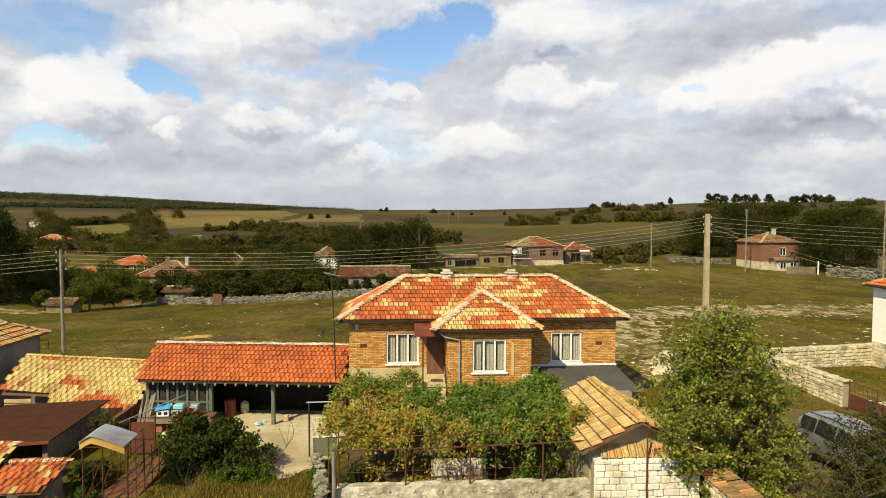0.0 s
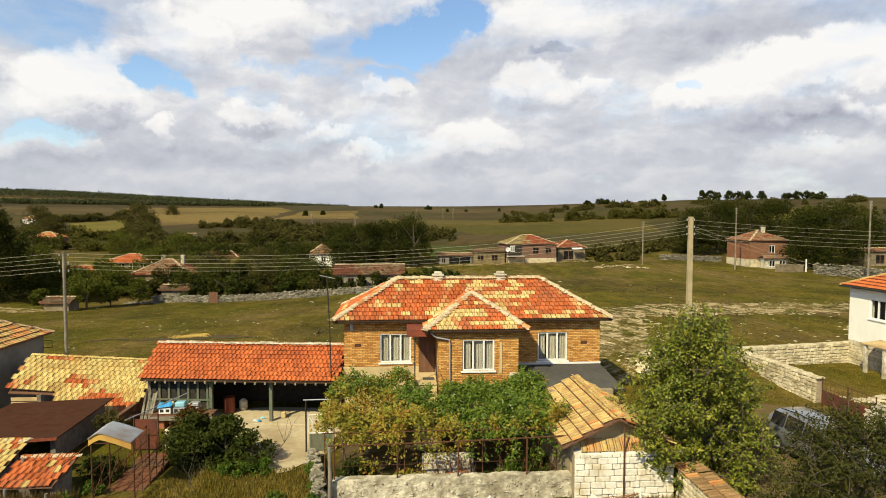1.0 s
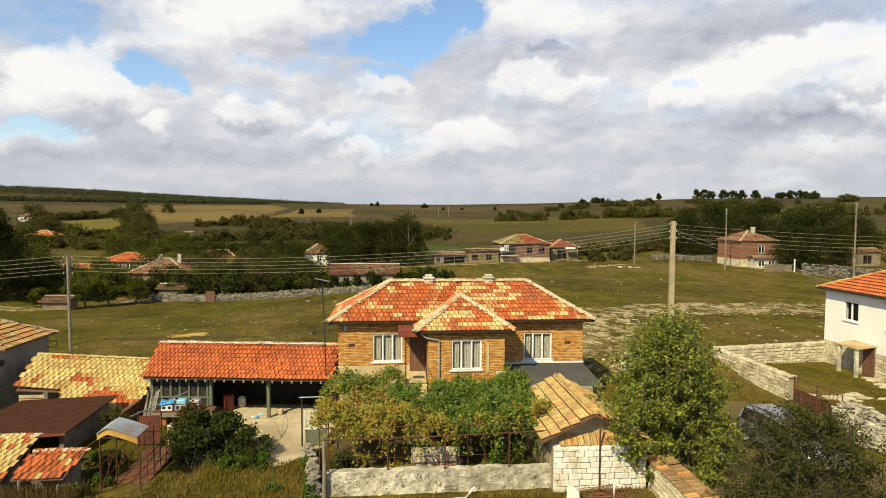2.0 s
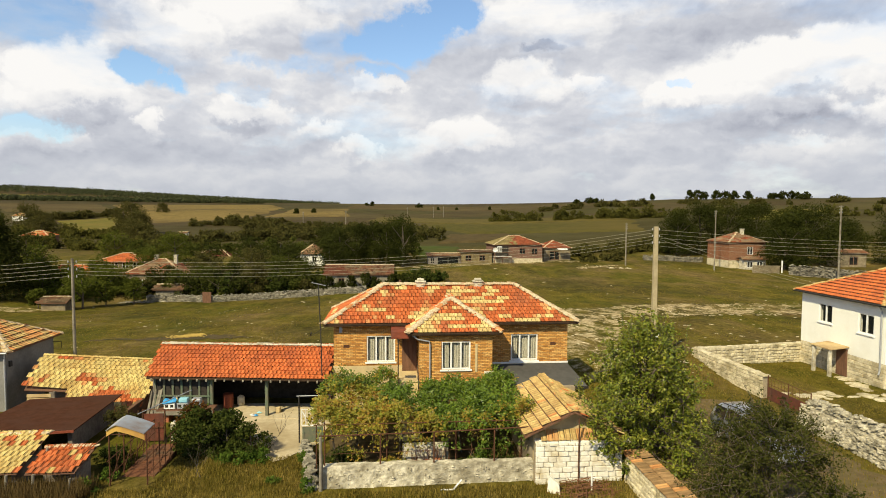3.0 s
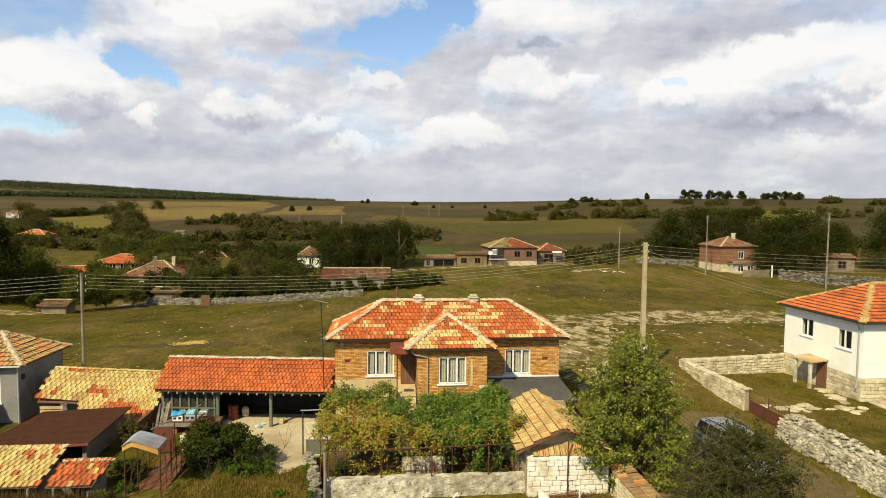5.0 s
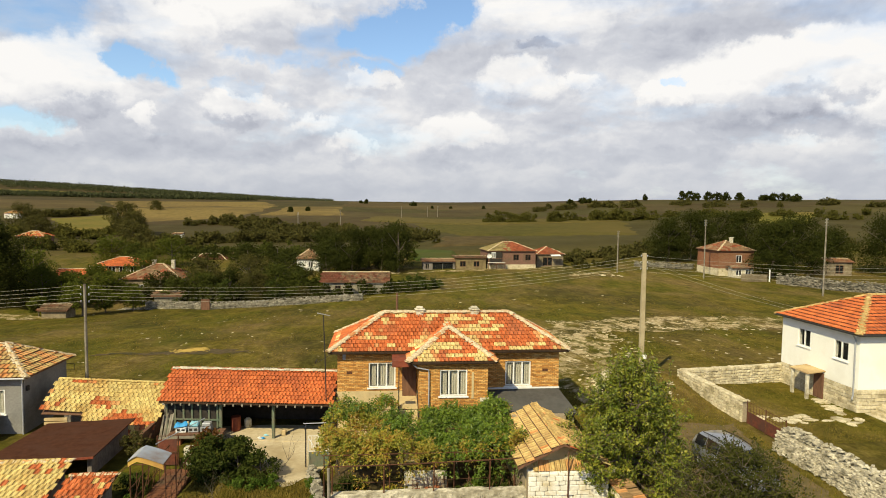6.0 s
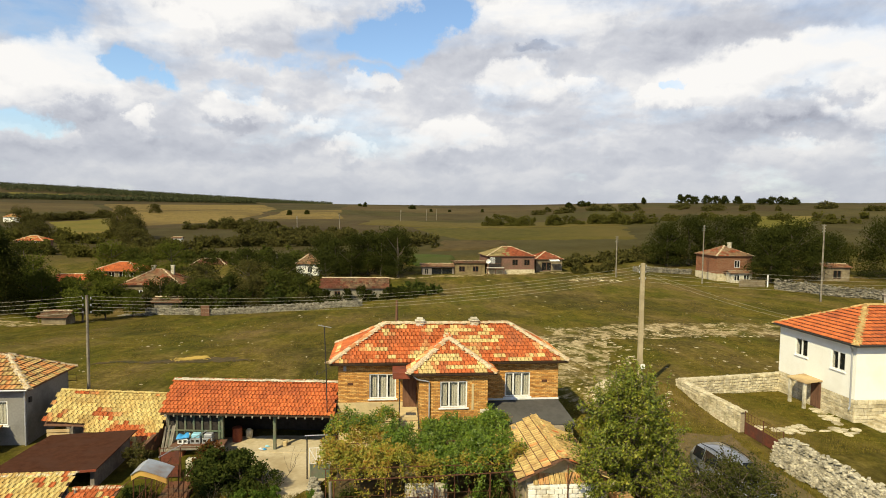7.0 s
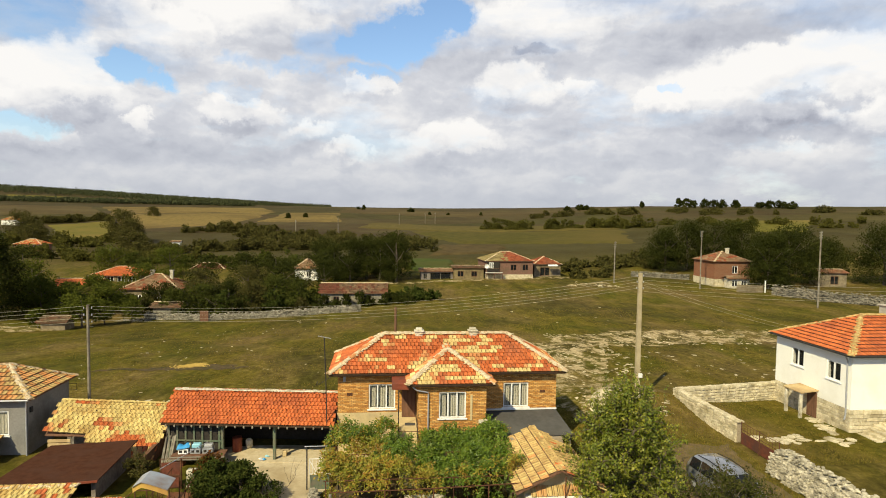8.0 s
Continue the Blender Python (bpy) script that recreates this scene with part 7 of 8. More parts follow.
# ---- the car ----
def car():
    c = thing("car", (14.5, 17.05, -0.58), "silver-blue family hatchback parked under the trees", "car")
    paint = Nodes("silver_blue_paint", 0.28, 0.55)
    paint.color(paint.ramp(paint.noise(60, 2), [(0.3, (0.26, 0.275, 0.31)), (0.7, (0.32, 0.335, 0.37))]))
    paint.bsdf.inputs["Coat Weight"].default_value = 0.6
    dark = surf("car_rubber", (0.015, 0.015, 0.016), (0.03, 0.03, 0.03), None, 20, 1, 0.8)
    gl = Nodes("car_glass", 0.05)
    gl.bsdf.inputs["Base Color"].default_value = (0.012, 0.014, 0.016, 1)
    M = Matrix.Translation((14.5, 17.05, -0.58)) @ Matrix.Rotation(math.radians(5), 4, "Z")
    # stations from rear to bonnet: y, half width low, half width at the belt, sill z, belt z, roof half width, roof z
    st = [(2.15, 0.72, 0.74, 0.35, 0.85, 0.50, 0.95), (2.05, 0.82, 0.84, 0.26, 0.98, 0.58, 1.30), (1.70, 0.86, 0.87, 0.22, 1.00, 0.60, 1.56), (0.9, 0.87, 0.88, 0.20, 0.98, 0.62, 1.63),
          (0.0, 0.87, 0.88, 0.20, 0.96, 0.62, 1.62), (-0.55, 0.87, 0.87, 0.20, 0.95, 0.60, 1.52), (-1.25, 0.86, 0.86, 0.21, 0.94, 0.66, 1.02), (-1.75, 0.84, 0.83, 0.24, 0.84, 0.60, 0.90), (-2.1, 0.74, 0.72, 0.32, 0.62, 0.50, 0.66)]
    rows = []
    for y, a, b, zs, zb, r, zr in st:
        half = [(0, zs - 0.02), (a * 0.9, zs), (a, zs + 0.15), (b, zb - 0.12), (b * 0.97, zb), (r + (b - r) * 0.12, zr - 0.10 * (zr - zb)), (r * 0.85, zr), (0, zr + 0.02)]
        rows.append([(-u, y, z) for u, z in half[::-1]] + [(u, y, z) for u, z in half[1:-1]])
    k = len(rows[0])
    body, glass = Shape(), Shape()
    V = [p for q in rows for p in q]
    F, G = [], []
    for i in range(len(rows) - 1):
        for j in range(k):
            f = (i * k + j, i * k + (j + 1) % k, (i + 1) * k + (j + 1) % k, (i + 1) * k + j)
            F.append(f)
    F += [tuple(range(k)), tuple(range((len(rows) - 1) * k, len(rows) * k))]
    body.add([M @ Vector(p) for p in V], F)
    part("body", body, paint.mat, c, smooth=True)
    def pane(pts, name):
        q = [Vector(p) for p in pts]
        n = (q[1] - q[0]).cross(q[2] - q[0]).normalized() * 0.012
        if n.z < 0:
            n = -n
        part(name, Shape().prism([M @ (p + n) for p in q], M.to_3x3() @ (n * 0.5)), gl.mat, c)
    pane([(-0.56, -0.60, 1.48), (0.56, -0.60, 1.48), (0.70, -1.20, 1.06), (-0.70, -1.20, 1.06)], "windscreen")
    pane([(-0.50, 2.03, 1.30), (0.50, 2.03, 1.30), (0.64, 2.11, 1.0), (-0.64, 2.11, 1.0)], "rear_window")
    for s_ in (-1, 1):
        for ya, yb in ((1.75, 1.05), (0.98, 0.12), (0.05, -0.72)):
            top = 1.52 if ya < 1.5 else 1.47
            front_top = 1.50 if yb > -0.5 else 1.34
            q = [Vector((s_ * 0.872, ya, 1.02)), Vector((s_ * 0.872, yb - (0.35 if yb < -0.5 else 0), 1.0)), Vector((s_ * 0.70, yb, front_top)), Vector((s_ * 0.675, ya, top))]
            part("side_window", Shape().prism([M @ p for p in q], M.to_3x3() @ Vector((s_ * 0.012, 0, 0.006))), gl.mat, c)
        part("roof_rail", Shape().tube([M @ Vector((s_ * 0.56, 1.55, 1.60)), M @ Vector((s_ * 0.58, 0.6, 1.685)), M @ Vector((s_ * 0.57, -0.35, 1.62))], 0.02, 6), dark, c)
        part("mirror", Shape().box(s_ * 0.98 - 0.09, s_ * 0.98 + 0.09, -0.72, -0.6, 0.95, 1.08, 0.03, m=M), paint.mat, c)
        part("headlight", Shape().box(s_ * 0.58 - 0.15, s_ * 0.58 + 0.15, -2.05, -1.9, 0.62, 0.74, 0.03, m=M), GLASS, c)
        part("door_handle", Shape().box(s_ * 0.885 - 0.015, s_ * 0.885 + 0.015, 0.15, 0.33, 0.86, 0.90, 0.008, m=M), paint.mat, c)
        for y in (1.35, -1.35):
            w = Shape()
            ring = [(0.31, -0.09), (0.32, -0.05), (0.32, 0.05), (0.31, 0.09), (0.2, 0.09), (0.2, -0.09)]
            n = 20
            vs = [M @ Vector((s_ * 0.80 + dx, y + math.cos(2 * math.pi * i / n) * r, 0.30 + math.sin(2 * math.pi * i / n) * r)) for i in range(n) for r, dx in ring]
            w.add(vs, [(i * 6 + j, i * 6 + (j + 1) % 6, ((i + 1) % n) * 6 + (j + 1) % 6, ((i + 1) % n) * 6 + j) for i in range(n) for j in range(6)])
            tyre = part("tyre", w, dark, c, smooth=True)
            part("rim", Shape().tube([M @ Vector((s_ * 0.80 - 0.06, y, 0.3)), M @ Vector((s_ * 0.80 + 0.07, y, 0.3))], 0.2, 16), ZINC, tyre)
    part("bumper", Shape().box(-0.7, 0.7, -2.16, -2.02, 0.3, 0.52, 0.05, m=M), paint.mat, c)


car()

# ---- trees, bushes and grass of the yards ----
def spray_tree(name, x, y, z, h, w, label, leaf, seed, lobes, sprays, leaves, size, trunk=0.17, low=0.06, shoots=30, hang_low=()):
    """A garden tree: limbs that end in lobes of leafy sprays, gaps between the lobes, thin shoots at the top."""
    rs, rng = np.random.RandomState(seed), random.Random(seed)
    t = thing(name, (x, y, z), label, "tree")
    s, twigs, points = Shape(), Shape(), []
    s.tube([(x, y, z - 0.2), (x + 0.1, y, z + h * 0.14), (x, y, z + h * 0.3), (x + 0.05, y, z + h * 0.7)], [trunk * 1.3, trunk, trunk * 0.8, trunk * 0.25], 9)
    places = []
    for k in range(lobes):
        f = ((k + 0.5) / lobes) ** 0.92
        wide = w * math.sin(math.pi * min(1, 0.36 + 0.59 * f)) ** 0.85 * rng.uniform(0.85, 1.15)
        a, q = k * 2.399 + rng.uniform(-.3, .3), rng.uniform(0.22, 1.0) ** 0.5
        places.append((Vector((x + math.cos(a) * wide * q * 0.84, y + math.sin(a) * wide * q * 0.8, z + h * (low + 0.86 * f))), w * rng.uniform(0.14, 0.27)))
    places += [(Vector(p), r) for *p, r in hang_low]
    for c, r in places:
        root = Vector((x, y, z + h * 0.12 + max(0, c.z - z - h * 0.12) * 0.45))
        bend = root.lerp(c, 0.55) + Vector((rng.uniform(-.15, .15), rng.uniform(-.15, .15), 0.12 * h * rng.random() - 0.03 * h))
        s.tube([root, bend, c], [trunk * 0.36, trunk * 0.22, trunk * 0.09], 6)
        for _ in range(sprays):
            d = Vector((rng.gauss(0, 1), rng.gauss(0, 1), rng.gauss(0.25, 0.8))).normalized()
            b = c + d * r * rng.uniform(0.05, 0.5)
            end = c + d * r * rng.uniform(0.8, 2.2) + Vector((0, 0, -0.12 * r))
            mid = b.lerp(end, 0.5) + Vector((0, 0, 0.1 * r))
            twigs.tube([c, mid, end], [0.014, 0.009, 0.004], 4)
            n = int(leaves * rng.uniform(0.6, 1.3))
            u = rs.uniform(0, 1, (n, 1))
            line = np.array(b) * (1 - u) ** 2 + 2 * np.array(mid) * u * (1 - u) + np.array(end) * u ** 2
            points.append(line + rs.normal(0, 1, (n, 3)) * (0.12 - 0.06 * u))
    for k in range(shoots):
        a, q = rng.uniform(0, 6.283), rng.uniform(0.05, 0.75) * w
        b = np.array([x + math.cos(a) * q, y + math.sin(a) * q, z + h * 0.95 - q * 0.5])
        top = b + np.array([rng.uniform(-.3, .3), rng.uniform(-.3, .3), rng.uniform(0.1, 0.24) * h])
        u = rs.uniform(0, 1, (24, 1))
        twigs.tube([b, top], [0.008, 0.003], 4)
        points.append(b + (top - b) * u + rs.normal(0, 0.05, (24, 3)))
    hang(new("trunk", quick(s, "trunk", BARK)), t)
    tagged(hang(new("twig_work", quick(twigs, "twig_work", BARK)), t), kind="stuff")
    hang(new("crown", quad_mesh("crown", leaf_quads(np.concatenate(points), size, rs, 0.3), leaf)), t)
    return t


spray_tree("plum_tree", 9.5, 17.2, -1.0, 5.9, 2.95, "leafy plum tree with olive-green crown beside the shed", LEAF_TREE, 201, 64, 13, 46, 0.12, 0.17, 0.05, 40,
           ((6.7, 15.0, 1.7, 0.5), (7.0, 14.9, 1.0, 0.45), (7.4, 15.0, 0.4, 0.5), (7.5, 15.2, 2.3, 0.6), (8.2, 15.2, -0.3, 0.5)))
spray_tree("thin_tree", 10.9, 11.0, -1.0, 4.2, 2.9, "sparse small tree with thin grey-olive foliage", LEAF_OLIVE, 202, 44, 12, 52, 0.085, 0.07, 0.10, 26)
yard_shrub = grow("shrub", -10.0, 20.3, 2.1, 1.25, LEAF_DARK, "dense dark green shrub with a few red leaves in the yard", 401, 0.02, 60, 130, 0.13, "bush", base=-1.25)
rs = np.random.RandomState(409)
hang(new("reddened_leaves", quad_mesh("reddened_leaves", crown(-10.2, 20.5, 0.2, 0.9, 0.8, rs, 16, 45, 0.12), LEAF_RED)), yard_shrub)
grow("shrub", -8.75, 20.0, 2.0, 1.0, LEAF_DARK, "dense dark green shrub in the yard", 410, 0.02, 40, 120, 0.13, "bush", base=-1.25)
grow("shrub", -7.6, 19.7, 1.45, 0.9, LEAF_DARK, "low straggling shrub beside the yard", 402, 0.02, 16, 70, 0.12, "bush", base=-1.25)
grow("rose_bush", -3.3, 17.0, 1.5, 0.8, LEAF_DARK, "dark leafy bush behind the iron fence", 403, 0.02, 20, 120, 0.1, "bush", base=-1.2)
grow("shrub", 3.0, 17.2, 1.3, 1.0, LEAF_DARK, "dark leafy bush behind the iron fence", 404, 0.02, 22, 120, 0.1, "bush", base=-1.2)
grow("shrub", 8.0, 16.6, 1.9, 0.9, LEAF_TREE, "leafy shrub at the end of the block wall", 405, 0.02, 20, 130, 0.11, "bush", base=-1.0)
grow("shrub", -13.0, 18.7, 1.0, 0.9, LEAF_DARK, "dark weeds beside the garden steps", 406, 0.02, 18, 120, 0.1, "bush", base=-1.3)
grow("shrub", -14.4, 22.3, 1.5, 0.8, LEAF_HEDGE, "tall pale weeds beside the brown shed", 407, 0.02, 18, 120, 0.1, "bush", base=-1.3)
grow("shrub", 12.4, 19.2, 1.2, 1.0, LEAF_TREE, "low leafy scrub on the stone heap", 408, 0.02, 14, 100, 0.11, "bush", base=-0.7)
twig = Shape()
rng = random.Random(412)
tt = []
limb(twig, (-7.0, 19.4, -1.2), Vector((0.55, 0.1, 0.8)), 1.6, 0.02, rng, 1, tt)
limb(twig, (-9.2, 17.2, -1.2), Vector((0.2, 0.0, 1)), 1.0, 0.015, rng, 2, tt)
limb(twig, (-8.9, 17.0, -1.2), Vector((-0.3, 0.1, 1)), 0.9, 0.015, rng, 2, tt)
ob = new("bare_twigs", quick(twig, "bare_twigs", BARK))
WORLD[ob] = Matrix()
tagged(ob, "bare leafless saplings standing in the dry grass", "twigs", kind="stuff")


s = Shape()
rng = random.Random(440)
for k in range(150):
    x, y = rng.uniform(-3.9, 4.2), rng.uniform(16.3, 17.1)
    top = rng.uniform(0.3, 1.5)
    s.tube([(x, y, -1.25), (x + rng.uniform(-.12, .12), y, -1.25 + top * 0.5), (x + rng.uniform(-.3, .3), y + rng.uniform(-.1, .1), -1.25 + top)], [0.014, 0.011, 0.005], 4)
ob = new("dry_stalks", quick(s, "dry_stalks", TWIG))
WORLD[ob] = Matrix()
tagged(ob, "dry red-brown vine stems and stalks behind the iron fence", "stalks", kind="stuff")
for x, h, w, leaf in ((-3.6, 1.5, 0.6, LEAF_DARK), (-2.6, 0.8, 0.5, LEAF_VINE_Y), (-1.5, 1.1, 0.45, LEAF_VINE_Y), (0.3, 0.8, 0.4, LEAF_VINE), (1.5, 1.0, 0.5, LEAF_DARK), (2.2, 1.5, 0.6, LEAF_VINE), (3.4, 1.1, 0.6, LEAF_DARK)):
    grow("shrub", x, 16.6, h, w, leaf, "leafy undergrowth between the fence and the vines", int(500 + x * 10), 0.02, 16, 60, 0.10, "bush", "undergrowth by the fence", base=-1.25)


def front_grass(x, y):
    wall = (x > -4.6) & (x < 8.7) & (y > 15.3)
    steps = (x > -12.6) & (x < -10.7) & (y > 16.2)
    paved = (x > -7.6) & (y > 19.2)
    sheds = (x < -13.0) & (y > 16.0)
    return ~(wall | steps | paved | sheds)


G1 = blades(130000, -17, 9.5, 9.5, 21.5, 0.15, 0.014, 421, front_grass)
stuff("dry_grass", G1, GRASS_STRAW, "rough dry yellow-green grass along the street wall", "grass")
rs = np.random.RandomState(422)
G2 = np.concatenate([crown(x, y, -1.25, -1.2 + h, w, rs, 10, 60, 0.11) for x, y, w, h in ((-8.4, 18.9, 0.5, 0.4), (-7.7, 18.8, 0.55, 0.5), (-7.0, 18.9, 0.6, 0.45), (-12.9, 16.2, 0.5, 0.6), (-13.4, 15.9, 0.5, 0.4), (-12.6, 17.2, 0.4, 0.6), (-4.6, 15.6, 0.4, 0.7), (-4.7, 17.0, 0.35, 0.6), (-5.0, 18.6, 0.4, 0.5), (-6.0, 16.5, 0.3, 0.3))])
stuff("green_weeds", G2, GRASS_GREEN, "fresh green weeds below the shrub", "weeds")
G3 = np.concatenate([blades(16000, 20.2, 26.8, 20.5, 31, 0.07, 0.02, 423), blades(26000, 9, 19, 19, 31, 0.10, 0.016, 424), blades(9000, 9, 18.8, 6, 19, 0.14, 0.02, 425)])
stuff("yard_grass", G3, GRASS_DRY, "short patchy grass about the white house yard", "grass")
G4 = blades(110000, -45, 60, 31, 78, 0.09, 0.03, 426, lambda x, y: np.sin(x * 0.4 + 2 * np.sin(y * 0.21)) * np.sin(y * 0.5 + x * 0.1) > -0.25)
stuff("meadow_grass", G4, GRASS_DRY, "short grazed dry grass tufts of the meadow", "grass")
s = Shape()
rng = random.Random(430)
for i in range(260):
    x, y = -19.4 + rng.gauss(0, 0.62), 47.0 + rng.gauss(0, 0.36)
    a, l = rng.uniform(0, 3.14), rng.uniform(0.15, 0.4)
    zz = land_at(x, y) + rng.uniform(0.03, 0.12)
    s.tube([(x - math.cos(a) * l, y - math.sin(a) * l, zz - 0.02), (x, y, zz + 0.03), (x + math.cos(a) * l, y + math.sin(a) * l, zz)], 0.018, 4)
ob = new("straw", quick(s, "straw", STRAW))
WORLD[ob] = Matrix()
tagged(ob, "thin scatter of pale yellow straw in the meadow", "straw", kind="stuff")
patch("bare_patch", [(-27.5, 46.4), (-22, 45.6), (-16.5, 45.3), (-13.5, 45.8), (-16, 47.0), (-22, 47.2)], DRYSOIL, "dark scorched bare earth in the meadow beside the straw", 0.03, ragged=0.5, seed=309)
G5 = blades(16000, -18, -12.6, 13.0, 16.4, 0.55, 0.014, 431)
stuff("dry_weeds", G5, WEEDS_BROWN, "tall dry brown weeds before the goat shed", "weeds")


# ---- the far village ----
def cottage(x, y, w, d, h, rise, walls, tiles, label, seed, base=None, turn=0.0, windows=(), chimneys=(), hip=True, over=0.35, plinth=None, door=None, choose=None, paint=None):
    """A far house: x, y its front middle; front towards -y before the turn. windows: (u, z, w, h) on the front."""
    z = land_at(x, y) - 0.2 if base is None else base
    M = Matrix.Translation((x, y, z)) @ Matrix.Rotation(turn, 4, "Z")
    c = thing("house", (x, y, z), label, "house", group="far village houses")
    ops = [(u - a / 2, u + a / 2, v, v + b) for u, v, a, b in windows]
    s = wall_with_openings(Shape(), -w / 2, w / 2, 0, h, 0, 0.3, ops)
    part("front_wall", turned(s, M), walls, c)
    for q in (Shape().box(-w / 2, -w / 2 + 0.3, 0.3, d, 0, h), Shape().box(w / 2 - 0.3, w / 2, 0.3, d, 0, h), Shape().box(-w / 2 + 0.3, w / 2 - 0.3, d - 0.3, d, 0, h)):
        part("wall", turned(q, M), walls, c)
    if plinth:
        part("plinth", turned(Shape().box(-w / 2 - 0.05, w / 2 + 0.05, -0.05, d + 0.05, -0.3, plinth), M), LIME, c)
    part("room_back", turned(Shape().box(-w / 2 + 0.3, w / 2 - 0.3, 1.0, 1.05, 0, h), M), SHADE_IN, c)
    for u, v, a, b in windows:
        window(c, M @ Matrix.Translation((u - a / 2, 0.05, v)), a, b, 2, paint=paint, curtain=False, sill=False)
    if door:
        part("door", turned(Shape().box(door - 0.5, door + 0.5, -0.04, -0.004, 0.1, 2.1), M), WOOD_BROWN, c)
    if hip:
        S, k, A, B = hip_roof_slopes(-w / 2 - over, w / 2 + over, -over, d + over, h + 0.02, h + rise)
        deck = hip_deck(k, A, B, w >= d)
    else:
        k = [Vector((-w / 2 - over, -over, h)), Vector((w / 2 + over, -over, h)), Vector((w / 2 + over, d + over, h)), Vector((-w / 2 - over, d + over, h))]
        A, B = Vector((-w / 2 - over, d / 2, h + rise)), Vector((w / 2 + over, d / 2, h + rise))
        R = d / 2 + over
        L = math.hypot(R, rise)
        S = [(k[0], Vector((1, 0, 0)), Vector((0, R, rise)).normalized(), [(0, 0), (w + 2 * over, 0), (w + 2 * over, L), (0, L)]),
             (k[2], Vector((-1, 0, 0)), Vector((0, -R, rise)).normalized(), [(0, 0), (w + 2 * over, 0), (w + 2 * over, L), (0, L)])]
        deck = Shape().prism([k[0], A, k[3], k[3] - Vector((0, 0, .1)), A - Vector((0, 0, .1)), k[0] - Vector((0, 0, .1))], (w + 2 * over, 0, 0))
    part("roof", turned(deck, M), WOOD_BROWN, c)
    R3 = M.to_3x3()
    S = [(M @ Vector(o), R3 @ Vector(u), R3 @ Vector(v), p) for o, u, v, p in S]
    tile_slopes(c, S, choose or patchy(0.35, 0.18, seed), tiles, w=0.5, l=0.5, limit=0, seed=seed, jitter=0.02)
    lines = ((k[0], A), (k[1], B), (A, B)) if hip else ((A, B),)
    for n, (a, b) in enumerate(lines):
        ridge_line(c, M @ a, M @ b, 0.14, 0.6, mats=MORTAR, seed=seed + n)
    for u, v in chimneys:
        part("chimney", turned(Shape().box(u - 0.3, u + 0.3, v - 0.3, v + 0.3, h + 0.3, h + rise + 0.6, 0.03).box(u - 0.37, u + 0.37, v - 0.37, v + 0.37, h + rise + 0.6, h + rise + 0.75, 0.03), M), WHITEWASH, c)
    return c


OCHRE_OLD = surf("dull_ochre_plaster", (0.16, 0.125, 0.06), (0.25, 0.195, 0.10), (0.12, 0.09, 0.05), 3, 0.6, 0.9)
# pink render made darker; the village's cloud shadow is part of this colour
PINK_WALL_SHADED = surf("shaded_pinkish_render", (0.15, 0.083, 0.060), (0.22, 0.125, 0.092), (0.13, 0.09, 0.06), 3, 0.6, 0.9)
OLD_STONE = surf("old_stone_wall", (0.15, 0.12, 0.075), (0.28, 0.23, 0.15), (0.12, 0.095, 0.06), 2.2, 0.6, 0.95, bump=0.8, distance=0.06)
TILE_OLD = surf("old_grey_tiles", (0.16, 0.105, 0.06), (0.27, 0.18, 0.105), (0.21, 0.085, 0.045), 3, 0.6, 0.9, per_object=0.5)
TILE_DULL = surf("dull_red_tiles", (0.20, 0.05, 0.024), (0.29, 0.085, 0.04), (0.17, 0.07, 0.04), 3, 0.6, 0.9, per_object=0.5)
TILE_MOSSY = surf("mossy_straw_tiles", (0.19, 0.15, 0.06), (0.30, 0.24, 0.11), (0.15, 0.12, 0.05), 3, 0.6, 0.9, per_object=0.4)
# broken old tiles, with cloud shade mixed into their dark brown
TILE_RUIN_SHADED = surf("broken_tiles_shaded", (0.075, 0.052, 0.032), (0.17, 0.12, 0.072), (0.14, 0.055, 0.030), 3, 0.5, 0.9, per_object=0.7)
TILE_DARKRED = surf("dark_red_tiles", (0.09, 0.03, 0.02), (0.13, 0.05, 0.03), (0.10, 0.06, 0.035), 3, 0.6, 0.9, per_object=0.4)

cottage(26.0, 118.5, 10.6, 8.5, 4.15, 1.9, PINK_WALL_SHADED, [TILE_MOSSY, TILE_DULL], "two-storey pink-rendered village house with patched tile roof", 501, windows=((0.9, 2.1, 1.3, 1.3), (3.6, 2.1, 1.3, 1.3)), plinth=1.2, turn=0.05, paint=WOOD_BROWN, choose=lambda p, r: 1 if p.x > 24.8 + r.uniform(-0.8, 0.8) else 0)
cottage(35.4, 121.5, 6.2, 6.5, 3.0, 1.6, OLD_STONE, [TILE_DULL, TILE_DULL], "low stone barn with red tile roof beside the pink house", 502, windows=((-0.6, 0.4, 2.2, 1.9),), turn=0.05, paint=WOOD_BROWN)
bal = thing("balcony", (21.6, 118.0, 0.4), "dark timber balcony with a stair on the pink house", "balcony")
# dark slab before the wall, its colour the shade of a recess
part("recess", Shape().box(20.9, 23.6, 118.05, 118.2, 1.0, 3.1, 0.02), SHADE_IN, bal)
part("window", Shape().box(21.3, 22.3, 117.95, 118.04, 1.75, 3.0, 0.02), WHITE_PAINT, bal, "white-painted window")
for x in (21.38, 21.86):
    part("pane", Shape().box(x, x + 0.38, 117.93, 117.946, 1.85, 2.9), GLASS, bal)
part("slab", Shape().box(20.4, 24.2, 116.9, 118.0, 0.75, 0.92, 0.02), CONCRETE, bal)
for x in (20.5, 22.3, 24.1):
    part("post", Shape().box(x - 0.07, x + 0.07, 116.95, 117.09, -0.9, 0.746, 0.01), WOOD_BROWN, bal)
